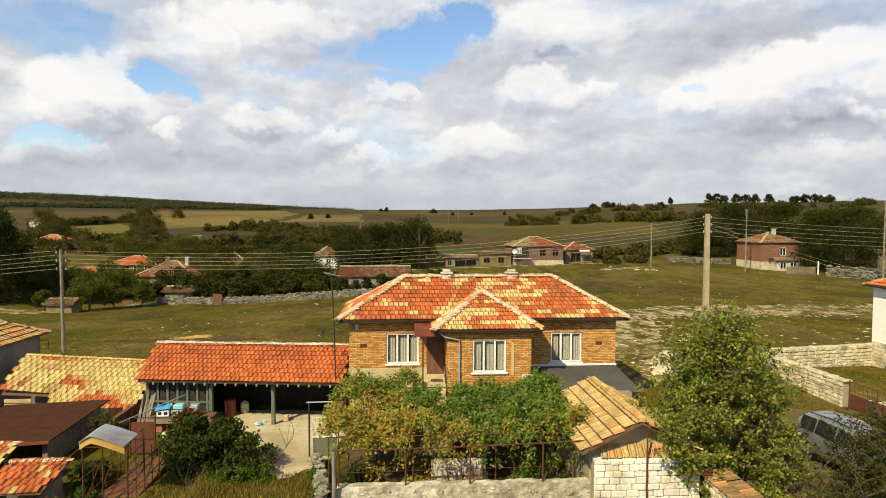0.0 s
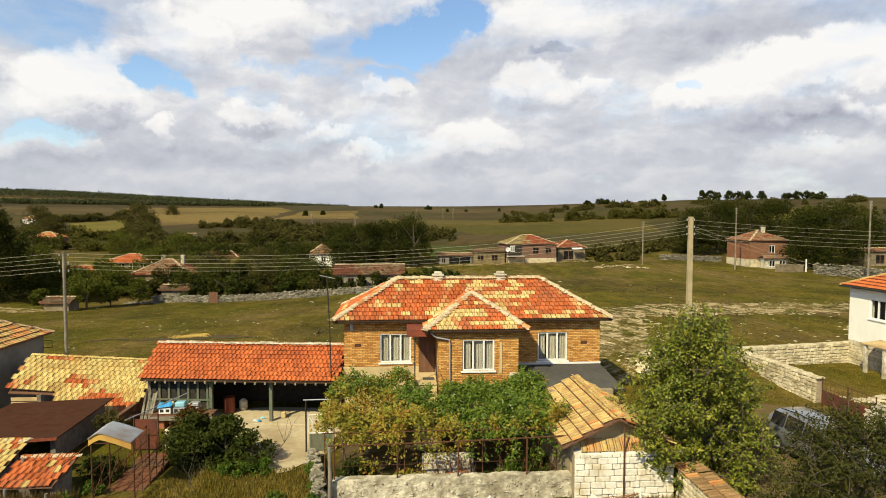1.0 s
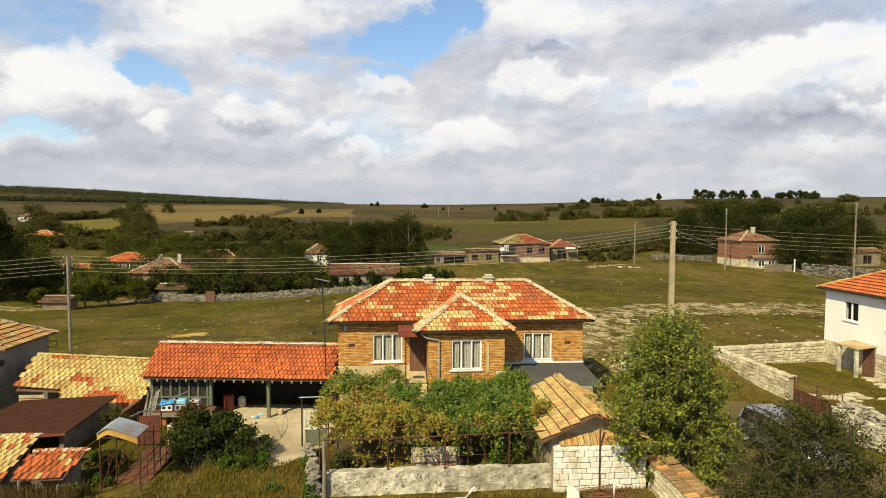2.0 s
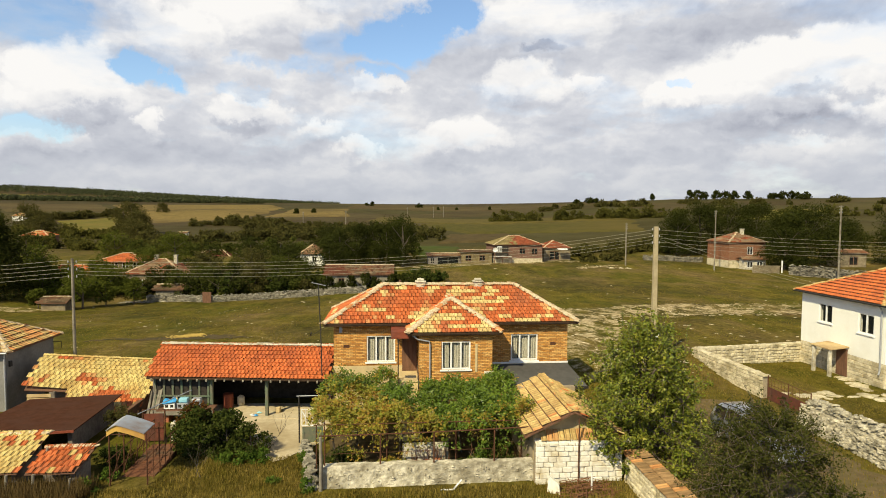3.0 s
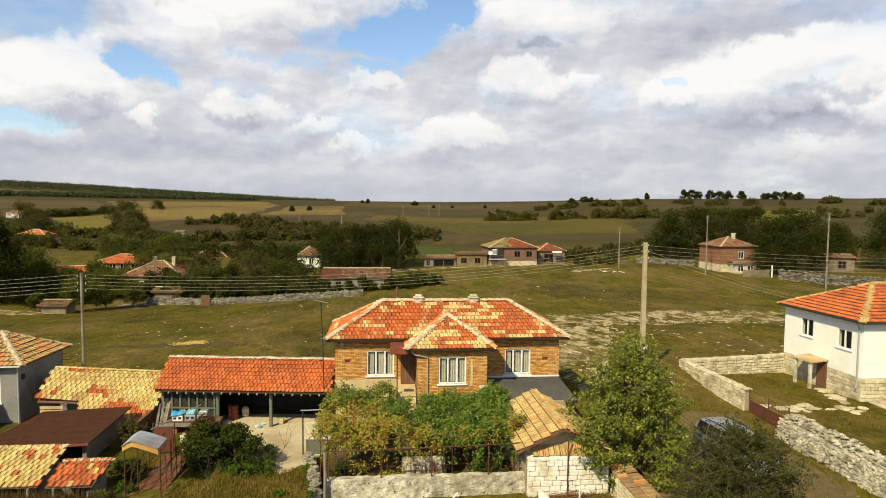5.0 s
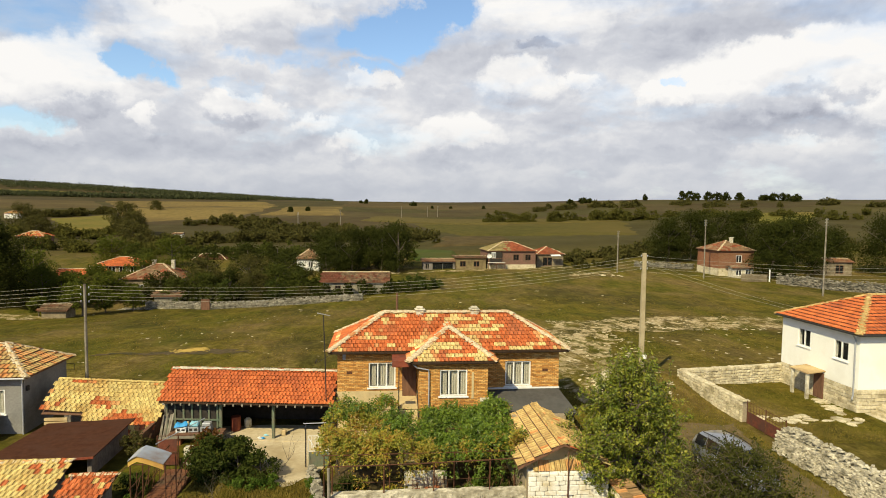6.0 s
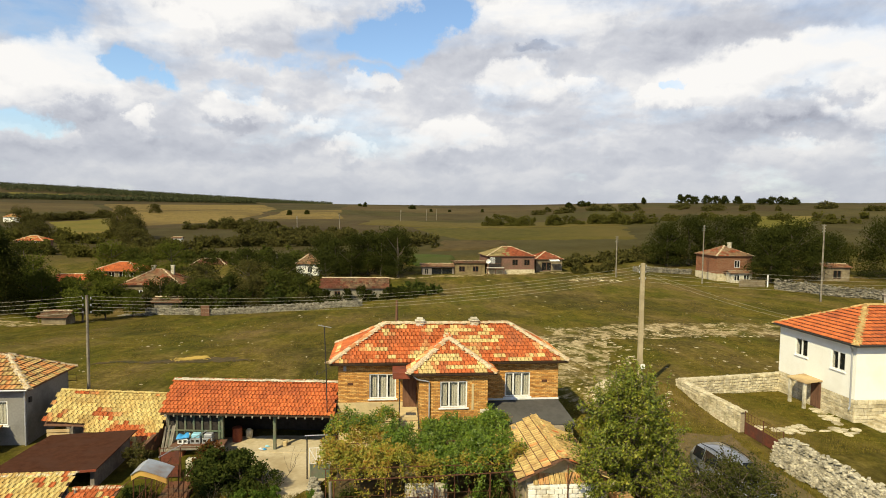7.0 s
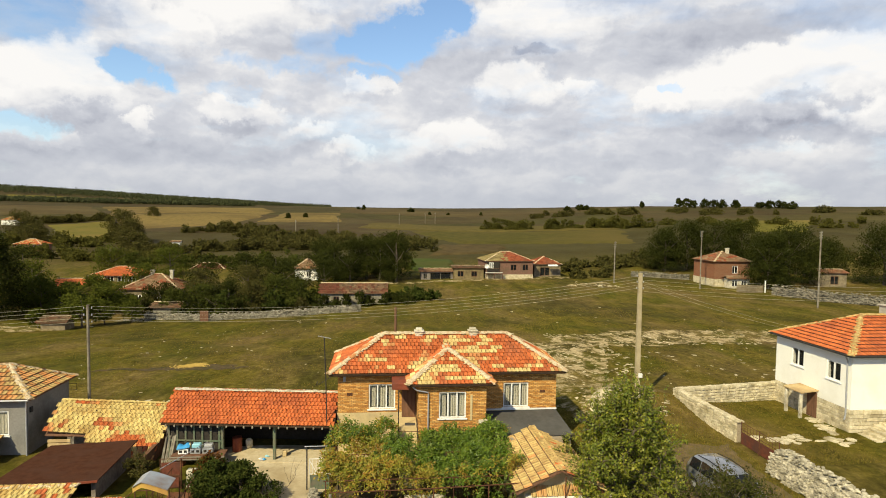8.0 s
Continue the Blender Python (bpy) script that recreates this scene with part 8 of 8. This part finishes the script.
part("rail", Shape().tube([(20.4, 116.95, 1.75), (24.2, 116.95, 1.75)], 0.04, 6), WOOD_BROWN, bal)
dish = thing("satellite_dish", (20.55, 116.85, 1.8), "white satellite dish on the balcony of the pink house", "satellite dish")
rings, sides = 5, 16
bowl = Shape().add([(20.55 + math.cos(6.283 * k / sides) * 0.5 * q / rings, 116.8 - 0.16 * (q / rings) ** 2, 2.3 + math.sin(6.283 * k / sides) * 0.5 * q / rings) for q in range(1, rings + 1) for k in range(sides)],
                   [(q * sides + k, q * sides + (k + 1) % sides, (q + 1) * sides + (k + 1) % sides, (q + 1) * sides + k) for q in range(rings - 1) for k in range(sides)] + [tuple(range(sides))])
part("bowl", bowl, WHITE_PAINT, dish)
part("arm", Shape().tube([(20.55, 116.95, 1.75), (20.55, 116.85, 2.3), (20.55, 116.4, 2.15)], 0.03, 6), DARK_IRON, dish)
whole("awning", Shape().prism([(35.2, 120.6, 2.35), (37.4, 120.7, 2.4), (37.4, 119.8, 2.15), (35.2, 119.7, 2.1)], (0, 0, 0.06)), WHITE_PAINT, "white awning sheet on the stone barn", "awning")
cottage(16.9, 118.5, 6.6, 5.0, 2.9, 0.25, OCHRE_OLD, [TILE_RUIN_SHADED, TILE_RUIN_SHADED], "long low ochre-plastered outbuilding with flat eaves", 503, windows=((-1.8, 0.9, 1.3, 1.2), (1.2, 0.9, 1.3, 1.2)), hip=False, paint=WOOD_BROWN)
cottage(10.0, 119.5, 7.0, 4.0, 2.0, 0.5, DARK_BLOCK, [TILE_OLD, TILE_OLD], "open grey cattle shed with low roof", 504, windows=((-2.6, 0.3, 0.8, 1.2), (0.8, 0.1, 4.6, 1.6)), hip=False, paint=WOOD_GREY)
cottage(69.2, 104.5, 7.6, 8.0, 5.4, 1.9, FAR_BRICK_SHADED, [TILE_OLD, TILE_DULL], "two-storey unrendered brick house with tiled hip roof", 505, windows=((0.6, 3.0, 1.2, 1.5),), chimneys=((0.6, 3.0),), plinth=1.8)
cottage(69.3, 102.0, 4.4, 1.8, 2.2, 0.4, WHITEWASH, [TILE_OLD, TILE_OLD], "whitewashed veranda before the brick house", 506, windows=((-1.0, 0.6, 1.2, 1.2), (1.0, 0.6, 1.2, 1.2)), hip=False)
cottage(89.2, 101.5, 5.2, 4.2, 3.0, 0.6, OLD_STONE, [TILE_OLD, TILE_OLD], "half-ruined stone hut with low roof", 507, windows=((0.2, 0.6, 1.6, 1.7),), hip=False, turn=-0.15, paint=WOOD_BROWN)
cottage(-58.4, 122.0, 10.0, 8.0, 2.3, 1.7, OLD_STONE, [TILE_BRIGHT, TILE_BRIGHT], "village house with new orange hipped roof among trees", 508, windows=((-3.2, 0.9, 1.4, 1.3), (-1.0, 0.9, 1.4, 1.3), (1.2, 0.9, 1.4, 1.3), (3.4, 0.9, 1.4, 1.3)), base=-2.9)
cottage(-63.0, 115.0, 8.6, 5.0, 2.0, 1.5, OLD_STONE, [TILE_BRIGHT, TILE_BRIGHT], "low outbuilding with bright orange tile roof", 509, hip=False, base=-4.2)
cottage(-45.8, 107.0, 10.5, 9.0, 3.0, 2.6, OLD_STONE, [TILE_OLD, TILE_DULL], "old village house with broken mottled tile roof", 510, chimneys=((-1.0, 4.5), (2.6, 4.5)), windows=((-2, 0.8, 1.2, 1.2), (1.5, 0.8, 1.2, 1.2)), base=-4.7)
cottage(-18.6, 122.0, 4.8, 7.5, 3.4, 2.0, WHITE_WALL, [TILE_OLD, TILE_OLD], "small white gabled village house among trees", 511, windows=((0.6, 1.6, 1.0, 1.3),), base=-2.3)
cottage(-44.5, 138.0, 11.0, 7.0, 2.2, 2.6, DARK_BLOCK, [TILE_DARKRED, TILE_DARKRED], "dark red barn roof behind the gardens", 512, base=-4.0)
cottage(-6.8, 93.0, 11.0, 4.5, 2.3, 1.5, RUBBLE_SHADED, [TILE_RUIN_SHADED, TILE_DARKRED], "long ruined stone barn with sagging patched roof", 513, windows=((-3, 0.5, 1.0, 1.2), (2.2, 0.3, 1.4, 1.6)), hip=False, base=-2.8, paint=WOOD_BROWN, choose=lambda p, r: 1 if p.x < -9.5 or r.random() < 0.15 else 0)
cottage(-109.6, 182.0, 7.6, 6.0, 2.4, 1.6, PINK_WALL_SHADED, [TILE_RED, TILE_BUFF], "far village house with orange hipped roof", 514, windows=((-2.5, 0.9, 1.3, 1.2), (2.5, 0.9, 1.3, 1.2)))
cottage(-211.0, 345.0, 8.0, 6.0, 3.0, 1.8, WHITE_WALL, [TILE_RED, TILE_BUFF], "far white farmhouse with orange roof", 515)
cottage(-74.0, 205.0, 2.6, 2.6, 1.8, 0.4, WHITE_WALL, [TILE_OLD, TILE_OLD], "tiny white hut among the far trees", 516, hip=False)
cottage(-47.8, 78.0, 3.2, 2.6, 1.3, 0.7, OLD_STONE, [TILE_RUIN_SHADED, TILE_RUIN_SHADED], "low stone goat shed by the lane", 517, hip=False)
cottage(-37.0, 90.5, 4.0, 3.0, 1.7, 0.7, RUBBLE_SHADED, [TILE_RUIN_SHADED, TILE_RUIN_SHADED], "tumbledown garden shed behind the wall", 518, hip=False)

rubble_wall("wall_gardens", [(-39.5, 88.5), (-29.4, 86.2), (-17.0, 86.6), (-5.4, 87.2)], land_at, 1.0, 0.8, "long grey dry-stone wall round the old gardens", 3200, (0.2, 0.42), seed=521, mats=RUBBLE, rough_cut=True)
whole("garden_door", Shape().box(-30.2, -28.9, 85.55, 85.63, -4.4, -2.35, 0.02), WOOD_BROWN, "dark red sheet-iron door in the garden wall", "door")
rubble_wall("wall_meadow", [(55.5, 122.0), (62.0, 118.0), (66.0, 115.5)], land_at, 1.1, 0.9, "tumbled dry-stone wall at the meadow's edge", 700, (0.25, 0.55), seed=522, mats=RUBBLE_SHADED, rough_cut=True)
rubble_wall("wall_meadow", [(71.0, 94.0), (74.0, 87.0), (79.0, 79.0), (90.0, 72.0)], land_at, 1.7, 1.2, "tumbled dry-stone wall at the meadow's edge", 1600, (0.25, 0.6), seed=523, mats=RUBBLE_SHADED, rough_cut=True)
wall_run("wall_forecourt", (66.0, 97.6), (70.5, 96.5), -1.0, 0.5, 0.4, "low grey wall before the brick house", OLD_STONE, seed=524, faces=(1, 0), limit=0)
whole("gate_post", Shape().tube([(70.9, 96.3, -1.0), (70.9, 96.3, 1.5)], 0.12, 8), WHITE_PAINT, "white gate post before the brick house", "post")
for x, y in ((-40, 255), (-25, 300), (9, 390), (28, 410), (36, 420)):
    pole(x, y, land_at(x, y) + 8, 0.16, "distant timber utility pole on the fields", WOOD_GREY)


# ---- farm fields on the far slopes ----
def field(a, b, c, d, mats, label, lift=0.5, n=14):
    """A field between four corners in order round it, laid over the slope with a slightly wavering edge."""
    A, B, C, D = (Vector((*p, 0)) for p in (a, b, c, d))
    vs, fs = [], []
    for j in range(n + 1):
        for i in range(n + 1):
            p = A.lerp(B, i / n).lerp(D.lerp(C, i / n), j / n)
            k = 6 * noise.noise(p * 0.013) + 4 * noise.noise(p * 0.06)
            x, y = p.x + k, p.y - k * 0.6
            edge = min(i, j, n - i, n - j) == 0
            vs.append((x, y, land_at(x, y) + (-0.4 if edge else lift)))
    for j in range(n):
        for i in range(n):
            q = j * (n + 1) + i
            fs.append((q, q + 1, q + n + 2, q + n + 1))
    me = bpy.data.meshes.new("field")
    me.from_pydata(vs, [], fs)
    me.polygons.foreach_set("use_smooth", [True] * len(fs))
    me.materials.append(mats)
    ob = new("field", me)
    WORLD[ob] = Matrix()
    return tagged(ob, label, "field", kind="structure")


MEADOW_FAR = surf("yellow_green_pasture", (0.075, 0.074, 0.011), (0.15, 0.128, 0.024), (0.17, 0.125, 0.034), 0.28, 0.015, 0.95, bump=0.2)
STUBBLE = surf("pale_stubble", (0.11, 0.080, 0.024), (0.23, 0.165, 0.055), (0.10, 0.072, 0.026), 0.28, 0.012, 0.95, bump=0.2)
PLOUGH = surf("brown_ploughland", (0.048, 0.034, 0.014), (0.098, 0.072, 0.029), (0.105, 0.082, 0.032), 0.28, 0.012, 0.95, bump=0.2)
OLIVE_FIELD = surf("olive_pasture", (0.044, 0.041, 0.008), (0.092, 0.079, 0.016), (0.10, 0.076, 0.020), 0.28, 0.015, 0.95, bump=0.2)
FRESH = surf("fresh_green_crop", (0.032, 0.052, 0.010), (0.060, 0.082, 0.018), (0.07, 0.066, 0.018), 0.28, 0.02, 0.95, bump=0.2)
field((-118, 222), (-100, 226), (-180, 402), (-196, 352), MEADOW_FAR, "bright yellow-green pasture on the far slope")
field((-132, 296), (-96, 375), (-112, 640), (-214, 468), STUBBLE, "pale straw-coloured stubble field under the wooded ridge")
field((-214, 468), (-112, 640), (-150, 760), (-300, 642), STUBBLE, "pale straw-coloured stubble field under the wooded ridge")
field((-262, 414), (-216, 470), (-302, 642), (-400, 600), PLOUGH, "brown ploughed field under the wooded ridge")
field((-90, 400), (-30, 420), (-50, 640), (-100, 600), STUBBLE, "pale straw-coloured stubble field on the far slope")
field((-60, 640), (200, 440), (260, 560), (-60, 860), PLOUGH, "broad brown ploughland up to the skyline")
DRY_STRIP = surf("dry_olive_stubble", (0.062, 0.052, 0.013), (0.125, 0.098, 0.028), (0.085, 0.066, 0.020), 0.28, 0.015, 0.95, bump=0.2)
field((-18, 350), (121, 262), (128, 290), (-16, 430), DRY_STRIP, "narrow pale stubble strip across the slope")
field((24, 222), (88, 192), (120, 258), (10, 330), OLIVE_FIELD, "dull olive pasture above the pink house")
field((12, 170), (36, 178), (44, 210), (20, 216), PLOUGH, "small brown ploughed plot behind the village")
field((4, 134), (15, 134), (19, 158), (7, 161), FRESH, "small fresh green plot behind the village")
field((-50, 214), (-12, 218), (-10, 236), (-48, 238), PLOUGH, "bare brown plot among the thickets")
for a0, a1 in ((-47, -39), (-39, -31), (-31, -23), (-23, -15)):
    rim = [(d * math.sin(math.radians(a)) - 1.5, d * math.cos(math.radians(a)) - 7) for d, a in ((918, a0), (918, a1), (1160, a1), (1160, a0))]
    field(*rim, MEADOW_FAR, "olive clearing between two belts of the wooded ridge")
field((150, 240), (180, 225), (230, 290), (190, 300), MEADOW_FAR, "yellow-green pasture between the scrub")


# ---- trees of the village and fields ----
T = random.Random(600)
for k in range(46):
    x = -62 + 50 * T.random()
    y = 89.5 + 8 * T.random() + (4 if x < -42 else 0)
    grow("bush", x, y, T.uniform(2.0, 4.2), T.uniform(1.3, 2.3), T.choice((LEAF_FAR, LEAF_GARDEN, LEAF_HEDGE, LEAF_DARK)), "leafy garden bush behind the dry-stone wall", T.randrange(9999), 0.0, 16, 50, 0.34, "bush", "garden bushes")
for x, y in ((-11.5, 91.3), (-9.8, 91.0), (-4.0, 91.2), (-1.5, 91.5), (0.5, 92.5), (2.5, 92.0), (-12.4, 91.6), (-8.0, 91.6), (-5.6, 91.7)):
    grow("bush", x, y, T.uniform(1.5, 2.9), T.uniform(1.0, 1.6), LEAF_FAR, "dark bush before the ruined barn", T.randrange(9999), 0.0, 14, 60, 0.28, "bush", "bushes by the ruined barn")
far_label = "dark leafy tree in the far village gardens"
for x, y, h, w in ((-60.5, 84.5, 14.0, 5.0), (-66, 90, 15, 6.5), (-57, 92, 7.5, 4), (-53.5, 91, 6.5, 3), (-50.5, 88.5, 4.5, 2.2), (-48, 95, 6.5, 3.2), (-54, 104, 6, 3.4), (-40, 96, 6, 3.2), (-36, 92.5, 5, 2.6), (-32, 93, 6.0, 3.0), (-28, 94, 6.5, 3.4), (-24, 93, 6.2, 3.2), (-20, 94, 7, 3.2), (-16.5, 93.5, 6.0, 2.6), (-34, 101, 8, 4), (-27, 104, 8, 4.4), (-20.5, 104, 8.5, 4.2),
                   (-37, 112, 9, 4.5), (-30, 116, 9, 5), (-24, 116, 9, 4.5), (-13.5, 109, 9, 4.0), (-49, 112, 7, 3.6), (-66, 106, 8, 4), (-71, 112, 10, 5), (-62, 128, 8, 4.5), (-50, 130, 8, 4.5)):
    grow("tree", x, y, h * (1 if h > 13 else 0.86), w, LEAF_FAR if h > 8.4 else LEAF_ORCHARD_LIT if x < -46 else T.choice((LEAF_FAR, LEAF_GARDEN, LEAF_GARDEN, LEAF_HEDGE)), far_label, T.randrange(9999), 0.0, 46 if h < 13 else 150, 84 if h < 13 else 120, 0.29, group="village garden trees")
for x, y, h, w in ((-12.5, 121, 8.5, 4.0), (-9.0, 120, 9.5, 4.4), (-5.5, 122, 10, 4.4), (-2.5, 119, 9.5, 4.0), (0.9, 117, 11.2, 4.4), (-15.5, 127, 9, 4.5), (-1, 125, 10, 5)):
    grow("tree", x, y, h, w, LEAF_FAR, "tall dark tree in the row behind the long barn", T.randrange(9999), 0.02, 60, 110, 0.28, group="tall dark trees")
for x, y, h, w in ((66.5, 128, 11.2, 5.2), (72.5, 129, 13.0, 6), (79.5, 129, 12.5, 6), (86, 128, 12.5, 6), (74.6, 101.0, 11.6, 5.2), (81.0, 104, 13.2, 6.6), (95.5, 112, 9, 5), (91, 120, 10, 6), (100, 101, 13, 6.5), (108, 100, 14, 7.5), (117, 100, 14, 7)):
    grow("tree", x, y, h, w, LEAF_FAR, "broad dark walnut tree beside the brick house", T.randrange(9999), 0.0, 110, 120, 0.3, group="walnut trees")
for x, y, h, w in ((-104, 229, 13, 5), (-98, 222, 13, 5.5), (-93, 215, 9, 5), (-83, 190, 7, 5), (-79, 184, 6, 5), (-174, 455, 8, 6), (-128, 215, 9, 5), (-136, 225, 11, 6), (-118, 200, 8, 5)):
    grow("tree", x, y, h, w, LEAF_HEDGE, "rounded grey-green tree on the far fields", T.randrange(9999), 0.0, 50, 90, 0.45, group="field trees")
for az, d, h, w in ((15.2, 520, 9, 7), (16.4, 520, 10, 9), (17.0, 525, 9, 8), (22.0, 520, 9, 5), (25.2, 510, 16, 8), (25.8, 512, 14, 8), (26.3, 510, 12, 9), (27.4, 510, 12, 10), (28.0, 512, 14, 9), (28.6, 508, 13, 10), (29.8, 505, 10, 8), (31.6, 505, 11, 9), (32.4, 505, 10, 9), (33.2, 505, 10, 10), (34.0, 500, 9, 9), (0.2, 690, 10, 10), (-4.4, 760, 13, 7), (-4.9, 770, 7, 7), (-11.5, 480, 8, 5), (-9.9, 500, 8, 4), (2.0, 600, 5, 3), (3.8, 600, 5, 3), (7.0, 560, 5, 3)):
    x, y = -1.5 + d * math.sin(math.radians(az + 2.5)), -7 + d * math.cos(math.radians(az + 2.5))
    grow("tree", x, y, h * T.uniform(0.42, 0.66), w * 0.44, LEAF_FAR, "dark lone tree on the skyline", T.randrange(9999), 0.05, 22, 50, 0.9, group="skyline trees")


for x, y, h, w in ((-45.2, 80.5, 5.4, 2.3), (-50.6, 79.5, 2.8, 1.3), (-43.4, 83.5, 3.6, 1.8), (-40.5, 86.0, 4.2, 2.0)):
    grow("tree", x, y, h, w, LEAF_ORCHARD_LIT, "small fruit tree with leaves coloured as sunlit beside the goat shed", T.randrange(9999), 0.2, 30, 80, 0.24, group="fruit trees by the lane")


def belt(pts, n, w, h, jit, rng):
    out = []
    for _ in range(n):
        k = rng.randrange(len(pts) - 1)
        t = rng.random()
        x = pts[k][0] + (pts[k + 1][0] - pts[k][0]) * t + rng.uniform(-jit, jit)
        y = pts[k][1] + (pts[k + 1][1] - pts[k][1]) * t + rng.uniform(-jit, jit)
        out.append((x, y, w * rng.uniform(0.45, 1.4), h * rng.uniform(0.4, 1.45)))
    return out


scrub("hedge_belt", belt([(-120, 165), (-86, 160), (-70, 152), (-60, 150), (-50, 158)], 50, 2.6, 2.6, 4, T), LEAF_SCRUB, "dense brown-green hedge belt across the slope", 611, 0.6)
scrub("hedge_belt", belt([(-75, 170), (-60, 185), (-45, 190), (-30, 200), (-15, 190)], 60, 3.0, 3.0, 9, T), LEAF_HEDGE, "dense brown-green thicket above the village", 612, 0.6)
scrub("hedge_belt", belt([(-55, 225), (-38, 240), (-15, 235), (0, 215), (8, 190)], 60, 3.4, 3.4, 12, T), LEAF_HEDGE, "grey-brown thicket on the slope", 613, 0.7)
scrub("garden_thicket", belt([(-60, 140), (-40, 146), (-25, 140), (-8, 136), (2, 138)], 50, 2.8, 3.0, 5, T), LEAF_GARDEN, "dark thicket behind the village houses", 614, 0.4, 80)
scrub("garden_thicket", belt([(-72, 100), (-56, 110), (-40, 103), (-22, 99), (-12, 100)], 40, 2.0, 2.2, 5, T), LEAF_GARDEN, "dark garden shrubs between the old houses", 615, 0.35, 70)
scrub("garden_thicket", belt([(-5, 98), (4, 94), (6, 92)], 14, 1.8, 2.2, 2, T), LEAF_DARK, "dark bushes at the end of the garden wall", 616, 0.4)
scrub("hedge_belt", belt([(57, 326), (66, 315), (77, 303)], 18, 3.6, 5.0, 3, T), LEAF_SCRUB, "line of rounded bushes across the brown fields", 617, 0.7)
scrub("hedge_belt", belt([(82, 300), (93, 292)], 10, 3.4, 4.4, 3, T), LEAF_SCRUB, "line of rounded bushes across the brown fields", 627, 0.7)
scrub("hedge_belt", belt([(100, 292), (114, 282), (130, 272)], 26, 3.6, 4.6, 5, T), LEAF_SCRUB, "line of rounded bushes across the brown fields", 624, 0.7)
scrub("hedge_belt", belt([(120, 440), (150, 420), (180, 390), (210, 370)], 20, 4.2, 3.2, 16, T), LEAF_HEDGE, "scattered scrub on the far slope", 618, 1.0)
scrub("hedge_belt", belt([(215, 375), (245, 350), (285, 320), (330, 300)], 18, 4.4, 3.4, 20, T), LEAF_HEDGE, "scattered scrub on the far slope", 625, 1.0)
scrub("hedge_belt", belt([(150, 300), (175, 285), (200, 262), (240, 240)], 22, 3.4, 3.0, 14, T), LEAF_SCRUB, "scattered scrub below the skyline", 626, 0.8)
scrub("hedge_belt", belt([(48, 135), (55, 140), (62, 140), (70, 150), (100, 150), (130, 140)], 60, 2.4, 1.7, 6, T), LEAF_HEDGE, "brown scrub behind the meadow", 619, 0.6)
scrub("hedge_belt", belt([(-206, 358), (-196, 382), (-187, 408)], 30, 3.6, 3.6, 4, T), LEAF_HEDGE, "hedge line above the green pasture", 620, 0.8)
scrub("hedge_belt", belt([(-92, 292), (-78, 300), (-62, 290), (-52, 270)], 50, 3.6, 4.0, 9, T), LEAF_HEDGE, "grey-green thicket beside the pale field", 621, 0.7)
scrub("hedge_belt", belt([(-140, 190), (-120, 205), (-100, 215)], 26, 3.5, 3.5, 12, T), LEAF_SCRUB, "grey-green orchard round the far house", 622, 0.7)
scrub("hedge_belt", belt([(40, 118), (47, 121), (52, 124)], 14, 1.6, 1.6, 2, T), LEAF_HEDGE, "weedy brown bushes by the meadow wall", 623, 0.4)


def forest():
    rs = np.random.RandomState(630)
    n = 0
    C, R = [], []
    while n < 7000:
        near = n < 1800
        az = rs.uniform(-48, -12 if near else -5)
        d = rs.uniform(835, 905) if near else rs.uniform(1180, 1700)
        x, y = -1.5 + d * math.sin(math.radians(az)), -7 + d * math.cos(math.radians(az))
        h = rs.uniform(3.4, 4.6) if near else rs.uniform(8, 10)
        C.append((x, y, land_at(x, y) + h * 0.55))
        R.append(h * 0.5)
        n += 1
    P = clump_points(np.array(C), np.array(R), 22, rs, 1.0)
    stuff("forest", leaf_quads(P, 2.0, rs, 0.45), LEAF_FOREST_HAZE, "dark wooded ridge beyond the fields", "forest")


forest()
